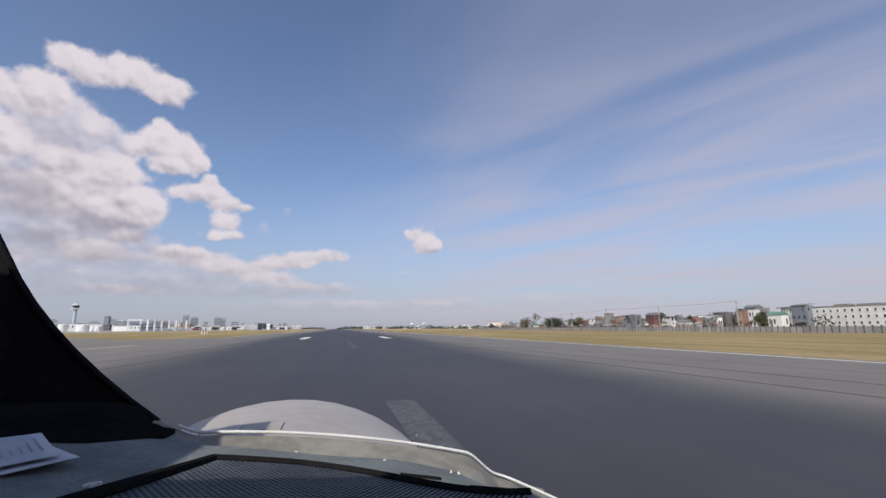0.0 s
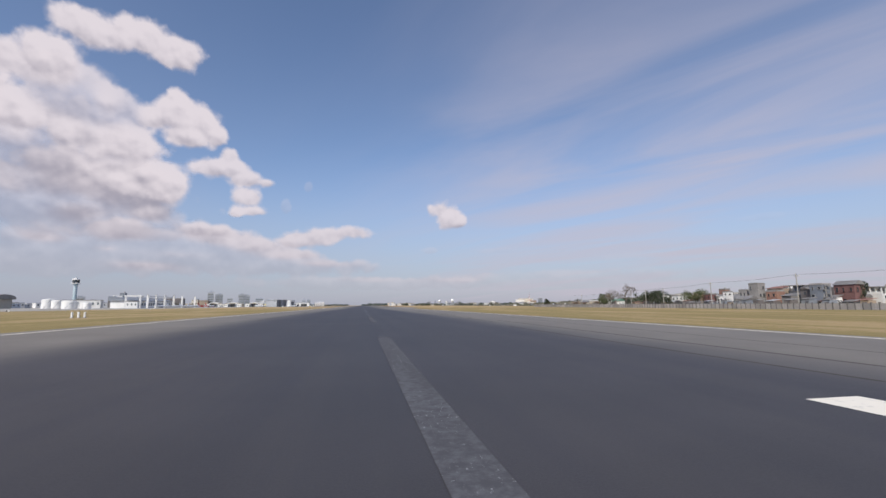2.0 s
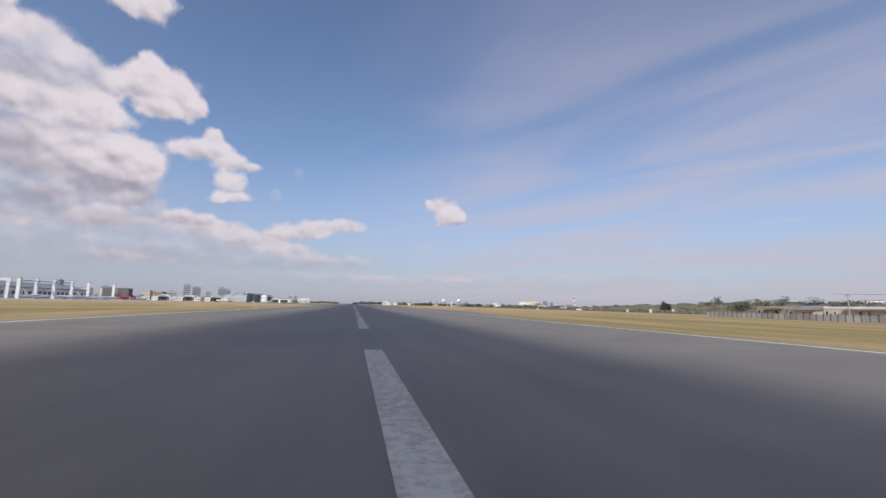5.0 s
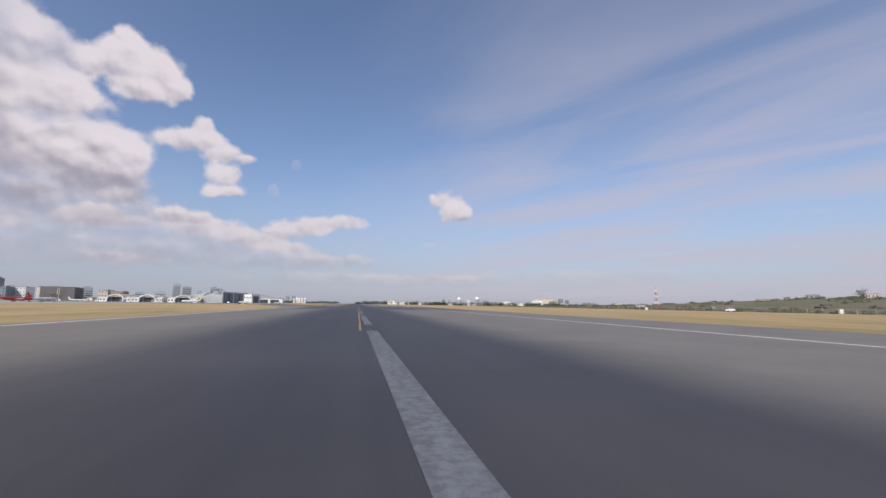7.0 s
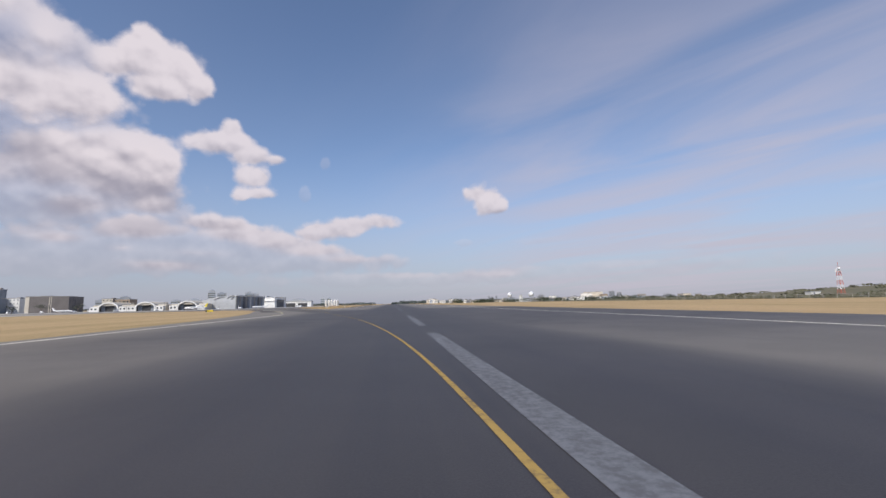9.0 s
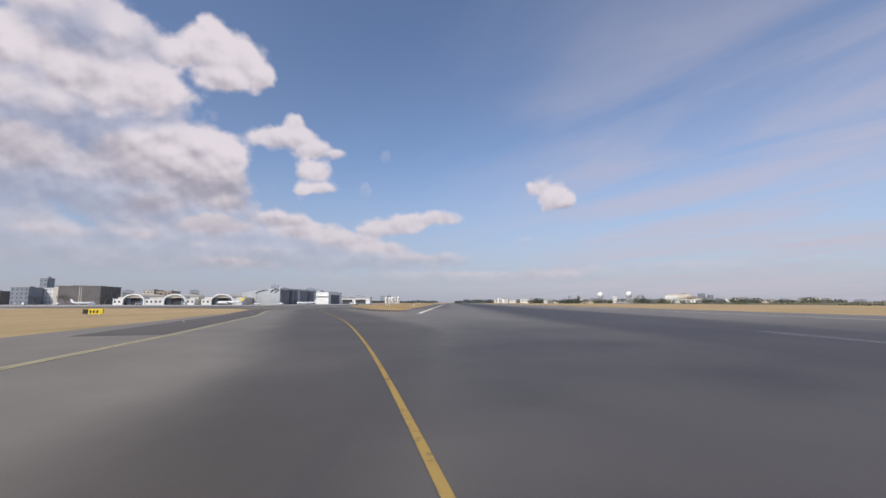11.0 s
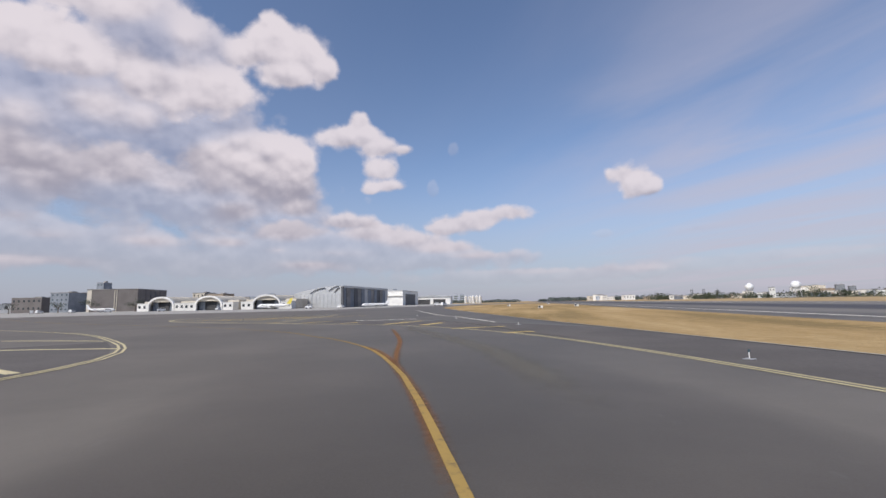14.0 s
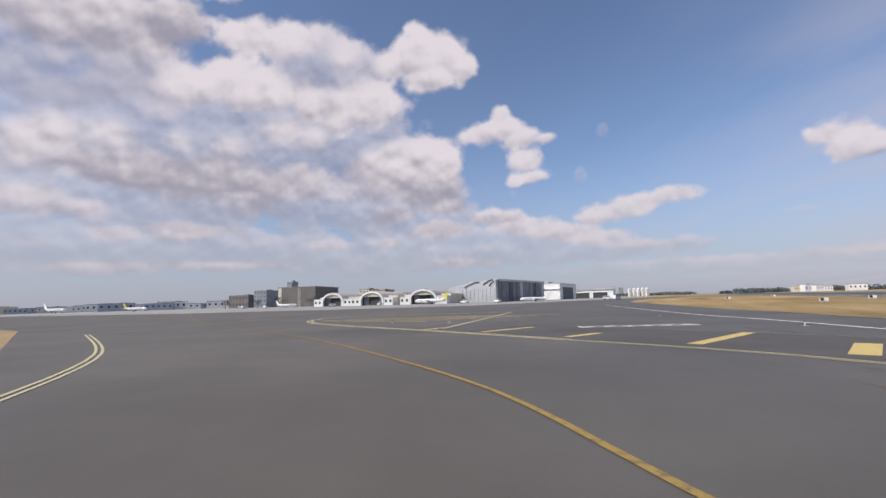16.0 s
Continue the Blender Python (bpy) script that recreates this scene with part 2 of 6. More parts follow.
SKID = paint_material("tyre rubber", (0.092, 0.084, 0.077), (0.130, 0.116, 0.100), 0.65)
SHOULDER = painted("old dark asphalt", (0.088, 0.077, 0.070), (0.122, 0.108, 0.098), 0.9, 14.0, 0.5, 0.2)


def dust_material(name, a, b, most, grain):
    """Dust or worn-off paint on the asphalt: thins out towards its edges and in patches."""
    m, n, l = nodes_of(name)
    nt, bsdf = m.node_tree, n["Principled BSDF"]
    v = mapped(nt)
    at = n.new("ShaderNodeAttribute")
    at.attribute_name = "cover"
    speck = noise_of(nt, v, grain, 5.0, 0.7)
    l.new(colour_mix(nt, ramp_of(nt, noise_of(nt, v, 3.0, 4.0), 0.3, 0.7), a, b), bsdf.inputs["Base Color"])
    bsdf.inputs["Roughness"].default_value, bsdf.inputs["Specular IOR Level"].default_value = 0.95, 0.05
    cover = value_of(nt, "ADD", at.outputs["Fac"], value_of(nt, "MULTIPLY", value_of(nt, "SUBTRACT", speck, 0.5), 1.1))
    l.new(value_of(nt, "MULTIPLY", ramp_of(nt, cover, 0.05, 0.95), most), bsdf.inputs["Alpha"])
    return m


ORANGE_DUST = dust_material("orange rust dust", (0.27, 0.115, 0.045), (0.34, 0.165, 0.062), 0.62, 16.0)
PALE_DUST = dust_material("pale ground-in dust", (0.20, 0.185, 0.155), (0.25, 0.23, 0.19), 0.42, 2.0)


# ---- mesh helpers ----
class Form:
    """Collects vertices and faces of one mesh."""

    def __init__(self):
        self.v, self.f = [], []

    def add(self, verts, faces):
        k = len(self.v)
        self.v += [tuple(p) for p in verts]
        self.f += [tuple(k + i for i in q) for q in faces]
        return self

    def box(self, cx, cy, z0, sx, sy, sz, rz=0.0, top=1.0):
        """A box on z0, turned rz degrees; top: the size of its top against its foot."""
        c, s = math.cos(radians(rz)), math.sin(radians(rz))
        p = []
        for z, k in ((z0, 1.0), (z0 + sz, top)):
            for ax, ay in ((-1, -1), (1, -1), (1, 1), (-1, 1)):
                x, y = ax * sx / 2 * k, ay * sy / 2 * k
                p.append((cx + c * x - s * y, cy + s * x + c * y, z))
        return self.add(p, [(3, 2, 1, 0), (4, 5, 6, 7), (0, 1, 5, 4), (1, 2, 6, 5), (2, 3, 7, 6), (3, 0, 4, 7)])

    def prism(self, poly, z0, z1):
        """An upright slab over a polygon that runs anticlockwise."""
        k = len(poly)
        p = [(x, y, z0) for x, y in poly] + [(x, y, z1) for x, y in poly]
        return self.add(p, [tuple(range(k - 1, -1, -1)), tuple(range(k, 2 * k))] + [(i, (i + 1) % k, k + (i + 1) % k, k + i) for i in range(k)])

    def tube(self, a, b, r0, r1=None, sides=8, caps=True):
        """A round bar from a to b."""
        r1 = r0 if r1 is None else r1
        a, b = Vector(a), Vector(b)
        d = (b - a).normalized()
        u = d.orthogonal().normalized()
        w = d.cross(u)
        p = [c + (u * math.cos(2 * math.pi * i / sides) + w * math.sin(2 * math.pi * i / sides)) * r for c, r in ((a, r0), (b, r1)) for i in range(sides)]
        f = [(i, (i + 1) % sides, sides + (i + 1) % sides, sides + i) for i in range(sides)]
        if caps:
            f += [tuple(range(sides - 1, -1, -1)), tuple(range(sides, 2 * sides))]
        return self.add(p, f)

    def lathe(self, cx, cy, profile, sides=24):
        """A body turned round the upright axis through cx, cy from (radius, height) pairs."""
        p = [(cx + r * math.cos(2 * math.pi * i / sides), cy + r * math.sin(2 * math.pi * i / sides), z) for r, z in profile for i in range(sides)]
        f = []
        for k in range(len(profile) - 1):
            f += [(k * sides + i, k * sides + (i + 1) % sides, (k + 1) * sides + (i + 1) % sides, (k + 1) * sides + i) for i in range(sides)]
        f += [tuple(range(sides - 1, -1, -1)), tuple(range((len(profile) - 1) * sides, len(profile) * sides))]
        return self.add(p, f)

    def ribbon(self, pts, width, z, shift=0.0):
        """A flat band of paint along a smooth line."""
        pts = [Vector(p) for p in pts]
        p = []
        for i, c in enumerate(pts):
            d = (pts[min(i + 1, len(pts) - 1)] - pts[max(i - 1, 0)]).normalized()
            nrm = Vector((-d.y, d.x))
            for s in (-0.5, 0.5):
                q = c + nrm * (shift + s * width)
                p.append((q.x, q.y, z))
        return self.add(p, [(2 * i, 2 * i + 2, 2 * i + 3, 2 * i + 1)[::-1] for i in range(len(pts) - 1)])


def mesh_of(name, form, material, smooth=False):
    me = bpy.data.meshes.new(name)
    me.from_pydata(form.v, [], form.f)
    for m in material if isinstance(material, (list, tuple)) else (material,):
        me.materials.append(m)
    if smooth:
        me.polygons.foreach_set("use_smooth", [True] * len(me.polygons))
    me.update()
    return me


def part(name, form, material, parent, label="", smooth=False):
    """One mesh under a thing or under a part."""
    ob = new(name, mesh_of(name, form, material, smooth))
    ob.parent = parent
    return tagged(ob, label)


def thing(name, x, y, label, category, rz=0.0, group="", z=0.0, kind=""):
    """An empty at the base of a thing."""
    ob = new(name)
    ob.matrix_world = pose(x, y, z, 0, 0, rz)
    return tagged(ob, label, category, group, kind)


def setting(name, form, material, label, category, smooth=False):
    return tagged(new(name, mesh_of(name, form, material, smooth)), label, category, "", "structure")


def smooth_line(pts, step=1.0):
    """Points along a soft curve through pts."""
    pts = [Vector((*p, 0)).xy for p in pts]
    out = []
    for i in range(len(pts) - 1):
        p0, p1, p2, p3 = pts[max(i - 1, 0)], pts[i], pts[i + 1], pts[min(i + 2, len(pts) - 1)]
        k = max(2, int((p2 - p1).length / step))
        for j in range(k):
            t = j / k
            out.append(0.5 * ((2 * p1) + (p2 - p0) * t + (2 * p0 - 5 * p1 + 4 * p2 - p3) * t * t + (3 * p1 - p0 - 3 * p2 + p3) * t ** 3))
    return out + [pts[-1]]

# ---- sky backdrop: cumulus in five banks, the higher ones nearer ----
# each lump of cloud: azimuth, elevation, half width, half height, in degrees seen from the middle of the runway
WHITE_HEADS = [
    (-28.9, 32.7, 3.1, 1.5), (-32.2, 33.3, 3.6, 1.7), (-38.0, 32.2, 3.6, 1.6), (-42.2, 28.3, 2.5, 2.3), (-34.2, 23.9, 2.6, 2.5), (-32.5, 20.1, 4.2, 2.4),
    (-29.6, 19.8, 1.7, 1.4), (-26.1, 24.8, 2.1, 1.9), (-23.8, 24.2, 2.5, 1.7), (-25.4, 22.0, 2.9, 1.2), (-21.5, 22.7, 1.4, 1.1), (-28.6, 23.6, 2.2, 1.3),
    (-28.2, 16.4, 3.0, 1.5), (-25.7, 15.0, 2.4, 1.9), (-30.7, 14.8, 2.1, 1.6), (-33.6, 15.7, 2.7, 1.8), (-54.7, 19.1, 3.5, 1.8), (-49.0, 20.7, 3.4, 1.8),
    (-44.5, 22.2, 3.1, 1.7), (-43.8, 25.6, 2.4, 1.6), (-39.1, 25.5, 3.4, 1.6), (-41.8, 20.9, 4.3, 1.8), (-36.8, 20.5, 2.8, 1.8),
]
FAR_HEADS = [
    (-62.6, 16.2, 2.5, 2.1), (-64.8, 15.0, 2.2, 1.9), (-58.5, 16.6, 3.5, 2.2), (-52.9, 16.8, 3.0, 2.0), (-48.4, 16.7, 3.6, 2.3), (-43.1, 18.3, 4.1, 2.0),
    (-39.2, 17.9, 3.1, 2.0), (-66.9, 10.6, 3.8, 1.5), (-63.3, 10.0, 2.9, 1.2), (-65.1, 19.5, 2.1, 1.6), (-30.7, 16.4, 3.8, 1.6),
]
GREY_BELLIES = [
    (-55.6, 13.8, 5.8, 1.9), (-49.7, 13.8, 4.9, 2.0), (-55.9, 11.8, 4.6, 1.8), (-49.4, 11.9, 5.7, 2.1), (-43.4, 13.1, 5.6, 2.3), (-38.3, 12.3, 5.2, 2.2),
    (-32.3, 13.6, 5.4, 2.6), (-59.4, 23.5, 4.8, 3.1), (-54.4, 24.4, 4.7, 2.8), (-51.1, 26.0, 2.8, 2.0), (-63.5, 13.5, 3.0, 1.6), (-35.0, 12.5, 3.0, 2.3),
    (-32.9, 10.5, 4.0, 1.6), (-30.2, 12.7, 3.5, 2.2), (-27.2, 13.1, 2.7, 2.4), (-26.6, 11.1, 2.3, 1.5),
]
CLUSTER = [
    (-18.7, 19.7, 1.1, 0.9), (-21.0, 18.0, 2.0, 1.1), (-18.2, 18.3, 1.8, 1.1), (-16.5, 16.9, 2.0, 0.9), (-13.8, 16.8, 1.0, 0.5), (-16.2, 14.8, 1.6, 1.3),
    (-15.7, 12.9, 1.7, 0.6), (-17.2, 12.6, 0.7, 0.5),
]
PUFFS = [
    (11.0, 13.6, 1.4, 1.1), (12.3, 12.8, 1.8, 1.6), (13.4, 12.0, 1.1, 0.9), (9.9, 13.7, 0.8, 0.8),
    (-8.3, 9.1, 3.1, 1.0), (-4.8, 9.9, 2.6, 0.8), (-1.4, 10.3, 2.1, 0.8), (-10.4, 8.8, 1.2, 0.5),
]
LOW_BANKS = [
    (-34.2, 7.1, 2.3, 0.6), (-21.1, 9.5, 3.3, 0.8), (-18.2, 8.5, 4.1, 1.2), (-27.9, 8.3, 3.3, 1.3), (-29.1, 6.4, 2.0, 0.6), (-14.5, 7.7, 4.3, 1.1),
    (-22.8, 6.2, 6.3, 0.9), (-10.3, 6.7, 3.9, 0.8), (-25.7, 4.8, 4.9, 0.7), (-6.2, 5.6, 4.8, 0.6), (1.6, 3.3, 6.5, 0.5), (14.0, 3.4, 4.4, 0.4),
    (27.4, 3.8, 6.0, 0.6), (-68.8, 6.4, 3.4, 1.0), (-63.0, 7.4, 2.7, 0.9), (-56.6, 7.6, 4.2, 1.2), (-49.8, 6.9, 4.8, 1.0), (-42.2, 6.9, 3.9, 0.8),
    (-65.0, 4.4, 6.0, 0.7), (-52.6, 4.7, 6.8, 0.6),
]
WISPS = [
    (-8.1, 16.8, 0.6, 0.7), (-10.7, 13.3, 0.6, 0.9), (9.4, 7.6, 1.0, 0.4), (27.6, 7.3, 0.7, 0.3), (19.2, 7.5, 3.2, 0.4),
    (36.3, 6.0, 3.5, 0.5), (51.0, 9.7, 2.8, 0.4), (50.7, 6.2, 0.6, 0.3),
]
LOW_SHEETS = [(-24.0, 6.4, 12.0, 2.0), (-12.0, 5.2, 12.0, 1.1), (-36.0, 5.0, 10.0, 1.6), (-52.0, 6.4, 14.0, 2.0), (-70.0, 6.0, 12.0, 2.4), (0.0, 3.0, 14.0, 0.8), (26.0, 3.4, 14.0, 1.0), (-60.0, 21.0, 10.0, 3.0), (-74.0, 17.0, 9.0, 6.0), (-28.0, 9.2, 5.0, 1.4)]
VEILS = [(-52.0, 18.4, 14.0, 5.0), (-36.0, 17.5, 7.0, 4.0), (-35.5, 23.0, 4.5, 3.0), (-58.0, 12.0, 14.0, 3.4), (-38.0, 11.5, 12.0, 3.0)]
CLOUD_KINDS = ((WHITE_HEADS, 0.86, 1.0, None), (FAR_HEADS, 0.80, 1.0, None), (GREY_BELLIES, 0.44, 1.0, None), (CLUSTER, 0.84, 0.96, 16.5), (PUFFS, 0.82, 0.95, 11.0),
               (WISPS, 0.70, 0.17, None), (LOW_BANKS, 0.74, 0.97, None), (LOW_SHEETS, 0.48, 0.44, None), (VEILS, 0.58, 0.55, None))  # lumps, tone, thickness, height of their bank
CLOUD_MIDDLE = (0.0, 300.0, 0.0)
CLOUD_BANKS = ((27.0, 50.0, 530.0), (19.5, 27.0, 742.0), (13.8, 19.5, 1053.0), (8.6, 13.8, 1561.0), (-5.0, 8.6, 2300.0))  # lowest and highest lumps in degrees, distance


def cloud_field(az, el, low, high):
    """How deep each direction lies inside the lumps, how light the lump is there and how thick."""
    depth, tone, thick, total = np.full(az.shape, -2.0), np.zeros(az.shape), np.zeros(az.shape), np.full(az.shape, 1e-9)
    for lumps, light, body, height in CLOUD_KINDS:
        for a, e, rx, ry in lumps:
            if not low <= (height or e) < high:
                continue
            q = np.sqrt(((az - a) / (rx * 1.2)) ** 2 + ((el - e) / (ry * 1.22)) ** 2)
            d = (1.15 - q) * min(1.0, 0.6 + ry * 0.25)
            w = np.exp(7.0 * np.clip(d, -2.0, 1.0))
            tone += w * (light + 0.26 * np.clip((el - e) / ry, -1.1, 1.1))
            thick += w * body
            total += w
            depth = np.maximum(depth, d)
    soft = np.log(total) / 7.0  # lumps that touch run into one another
    return np.maximum(depth, np.minimum(soft, depth + 0.25)), tone / total, thick / total


def cloud_material():
    m, n, l = nodes_of("cumulus")
    nt = m.node_tree
    n.remove(n["Principled BSDF"])
    geo = n.new("ShaderNodeNewGeometry")
    sub = n.new("ShaderNodeVectorMath")
    sub.operation, sub.inputs[1].default_value = "SUBTRACT", CLOUD_MIDDLE
    l.new(geo.outputs["Position"], sub.inputs[0])
    nor = n.new("ShaderNodeVectorMath")
    nor.operation = "NORMALIZE"
    l.new(sub.outputs[0], nor.inputs[0])
    sep = n.new("ShaderNodeSeparateXYZ")
    l.new(nor.outputs[0], sep.inputs[0])
    az = value_of(nt, "MULTIPLY", value_of(nt, "ARCTAN2", sep.outputs[0], sep.outputs[1]), 57.2958)
    el = value_of(nt, "MULTIPLY", value_of(nt, "ARCSINE", sep.outputs[2]), 57.2958)
    uv = n.new("ShaderNodeCombineXYZ")
    l.new(az, uv.inputs[0])
    l.new(el, uv.inputs[1])

    def scaled(k, ky, dx=0.0, dy=0.0):
        mp = n.new("ShaderNodeMapping")
        mp.inputs["Scale"].default_value, mp.inputs["Location"].default_value = (k, ky, 1), (dx * k, dy * ky, 0)
        l.new(uv.outputs[0], mp.inputs["Vector"])
        return mp.outputs[0]

    def given(name):
        at = n.new("ShaderNodeAttribute")
        at.attribute_name = name
        return at.outputs["Fac"]

    def heads(k, ky, dx=0.0, dy=0.0):
        """Round heads of cloud: nearness to scattered centres."""
        c = n.new("ShaderNodeTexVoronoi")
        c.voronoi_dimensions, c.feature = "2D", "SMOOTH_F1"
        c.inputs["Scale"].default_value, c.inputs["Smoothness"].default_value = 1.0, 0.5
        c.inputs["Detail"].default_value, c.inputs["Roughness"].default_value = 2.0, 0.4
        l.new(scaled(k, ky, dx, dy), c.inputs["Vector"])
        return c.outputs["Distance"]

    base, tone, thick = given("cloud_depth"), given("cloud_tone"), given("cloud_thickness")
    fbm, fbm_up = noise_of(nt, scaled(0.24, 0.27), 1.0, 7.0, 0.47, 0.2), noise_of(nt, scaled(0.24, 0.27, 0.4, 1.1), 1.0, 7.0, 0.47, 0.2)
    fine = noise_of(nt, scaled(1.0, 1.1), 1.0, 6.0, 0.6, 0.5)
    lump, lump_up = heads(0.36, 0.42), heads(0.36, 0.42, 0.2, 0.7)
    dens = value_of(nt, "ADD", base, value_of(nt, "MULTIPLY", value_of(nt, "SUBTRACT", fbm, 0.5), 0.95))
    dens = value_of(nt, "ADD", dens, value_of(nt, "MULTIPLY", value_of(nt, "SUBTRACT", 0.48, lump), 0.40))
    dens = value_of(nt, "ADD", dens, value_of(nt, "MULTIPLY", value_of(nt, "SUBTRACT", fine, 0.5), 0.26))
    cover = value_of(nt, "MULTIPLY", ramp_of(nt, dens, -0.08, 0.36), thick)
    cover = value_of(nt, "MULTIPLY", cover, ramp_of(nt, el, 0.6, 5.0, 0.15, 0.98))
    cover = value_of(nt, "MULTIPLY", cover, ramp_of(nt, az, 14.0, 22.0, 1.0, 0.42))
    # tops turned to the sun are white, undersides and thick hearts grey
    lit = value_of(nt, "ADD", tone, value_of(nt, "MULTIPLY", value_of(nt, "SUBTRACT", fbm, fbm_up), 0.8))
    lit = value_of(nt, "ADD", lit, value_of(nt, "MULTIPLY", value_of(nt, "SUBTRACT", lump_up, lump), 0.38))
    lit = value_of(nt, "ADD", lit, value_of(nt, "MULTIPLY", value_of(nt, "SUBTRACT", fine, 0.5), 0.06))
    calm = ramp_of(nt, el, 3, 14, 0.48, 0.0)  # low banks are flattened by haze
    shade = value_of(nt, "ADD", value_of(nt, "MULTIPLY", ramp_of(nt, lit, 0.12, 1.02), value_of(nt, "SUBTRACT", 1.0, calm)), value_of(nt, "MULTIPLY", calm, 0.42))
    col = colour_mix(nt, shade, (0.345, 0.325, 0.395), (0.765, 0.70, 0.745))
    em = n.new("ShaderNodeEmission")
    l.new(col, em.inputs["Color"])
    em.inputs["Strength"].default_value = 1.0
    tr = n.new("ShaderNodeBsdfTransparent")
    mix = n.new("ShaderNodeMixShader")
    l.new(cover, mix.inputs[0])
    l.new(tr.outputs[0], mix.inputs[1])
    l.new(em.outputs[0], mix.inputs[2])
    l.new(mix.outputs[0], n["Material Output"].inputs["Surface"])
    return m


def sky_layer():
    material = cloud_material()
    for low, high, far in CLOUD_BANKS:
        turn, rise = np.arange(-106.0, 62.0, 0.45), np.arange(max(-0.6, low - 9.0), min(44.0, high + 9.0), 0.25)
        az, el = (g.ravel() for g in np.meshgrid(turn, rise))
        p = np.stack([far * np.sin(np.radians(az)), CLOUD_MIDDLE[1] + far * np.cos(np.radians(az)), far * np.tan(np.radians(el))], 1)
        w = len(turn)
        k = (np.arange(len(rise) - 1)[:, None] * w + np.arange(w - 1)).ravel()
        depth, tone, thick = cloud_field(az, el, low, high)
        kept = depth > -0.75  # only the sky near a cloud carries cloud
        quads = np.stack([k, k + 1, k + w + 1, k + w], 1)
        f = Form()
        f.v, f.f = p.tolist(), quads[kept[quads].any(1)].tolist()
        ob = setting("backdrop", f, material, "bright cumulus clouds over a hazy blue sky", "sky", True)
        for name, values in (("cloud_depth", depth), ("cloud_tone", tone), ("cloud_thickness", thick)):
            ob.data.attributes.new(name, "FLOAT", "POINT").data.foreach_set("value", values)


sky_layer()

# ---- ground, runway and taxiways ----
f = Form()
f.add([(-2500, -1500, -0.03), (2500, -1500, -0.03), (2500, 2600, -0.03), (-2500, 2600, -0.03)], [(0, 1, 2, 3)])
setting("ground", f, GRASS, "mown airfield grass, green turning to dry straw", "grass field")

EDGE = 12.1  # from the centre line to the side stripe
f = Form()
f.prism([(-13.0, -200), (12.7, -200), (12.7, 1150), (-13.0, 1150)], -0.25, 0.0)
setting("road_runway", f, ASPHALT, "dark asphalt runway streaked with tyre rubber", "runway")
f = Form()
f.prism([(12.6, 286), (13.4, 290), (15.5, 302), (18.2, 318), (19.2, 334), (19.2, 1150), (12.6, 1150)], -0.25, -0.003)
setting("pavement_shoulder_runway", f, ASPHALT, "plain grey asphalt shoulder outside the runway side stripe", "shoulder")
f = Form()
f.prism([(-13.0, 395), (-13.0, 700), (-38, 700), (-62, 556), (-100, 536), (-400, 530), (-400, 512), (-140, 508), (-62, 505), (-46, 500), (-38.6, 494.6), (-35, 486.5), (-31.3, 478.5), (-28.4, 470), (-26.2, 461), (-23.6, 452), (-20.2, 440), (-17.3, 428), (-14.5, 410)][::-1], -0.25, -0.002)
setting("road_exit", f, ASPHALT, "grey asphalt fast exit and taxiway with darker wheel tracks", "taxiway")
f = Form()
f.prism([(-420, 524), (-46, 524), (-46, 760), (-420, 760)], -0.25, -0.004)
setting("pavement_apron", f, CONCRETE, "pale concrete apron in front of the hangars", "apron")


def turf(name, pts, material, label):
    f = Form()
    line = smooth_line(pts + [pts[0]], 3.0)[:-1]
    area = sum(a.x * b.y - b.x * a.y for a, b in zip(line, line[1:] + line[:1]))
    f.prism([(p.x, p.y) for p in (line if area > 0 else line[::-1])], -0.05, 0.012)
    setting(name, f, material, label, "grass")


turf("ground_island", [(-15.0, 480.8), (-17.3, 484.3), (-20.1, 491.3), (-23.5, 502), (-27.2, 514), (-34.5, 541), (-40, 570), (-38, 620), (-20, 640), (-15.6, 610), (-15.2, 540)], STRAW, "dry straw-coloured grass island between runway and taxiway")


def stripe(name, x0, y0, x1, y1, material, label, z=0.004):
    f = Form()
    f.add([(x0, y0, z), (x1, y0, z), (x1, y1, z), (x0, y1, z)], [(0, 1, 2, 3)])
    return tagged(new(name, mesh_of(name, f, material)), label, "road marking", name, "structure")


for y0, y1 in ((90.5, 103.3), (115.6, 128.3), (142.9, 155.4), (167.5, 180.5), (190.5, 203.5), (226.0, 239.5), (248.0, 261.0)):
    stripe("trim_centre_stripe", -0.18, y0, 0.18, y1, FAINT_PAINT if y1 < 210 else WORN_PAINT, "worn flecked white centre-line stripe on the runway")
for k in [*range(4, 12), *range(13, 36)]:
    y = 318.7 + 18.24 * (k - 6)
    stripe("trim_centre_stripe", -0.18, y - (11.4 if k == 6 else 14.2), 0.18, y, WORN_PAINT, "worn white centre-line stripe on the runway")
for s in (-1, 1):
    stripe("trim_touchdown_bar", min(s * 3.5, s * 4.12), 162.6, max(s * 3.5, s * 4.12), 171.3, WHITE_PAINT, "thick white touchdown bar on the runway")
stripe("trim_side_stripe", EDGE - 0.1, -180, EDGE + 0.1, 1120, WHITE_PAINT, "white runway side stripe")
stripe("trim_side_stripe", -EDGE - 0.1, 172, -EDGE + 0.1, 424, WHITE_PAINT, "white runway side stripe")
stripe("trim_side_stripe", -EDGE - 0.16, 468, -EDGE + 0.16, 1120, WHITE_PAINT, "white runway side stripe")


def line(name, pts, width, material, label, shifts=(0.0,), z=0.005):
    f = Form()
    for s in shifts:
        f.ribbon(smooth_line(pts), width, z, s)
    setting(name, f, material, label, "road marking")


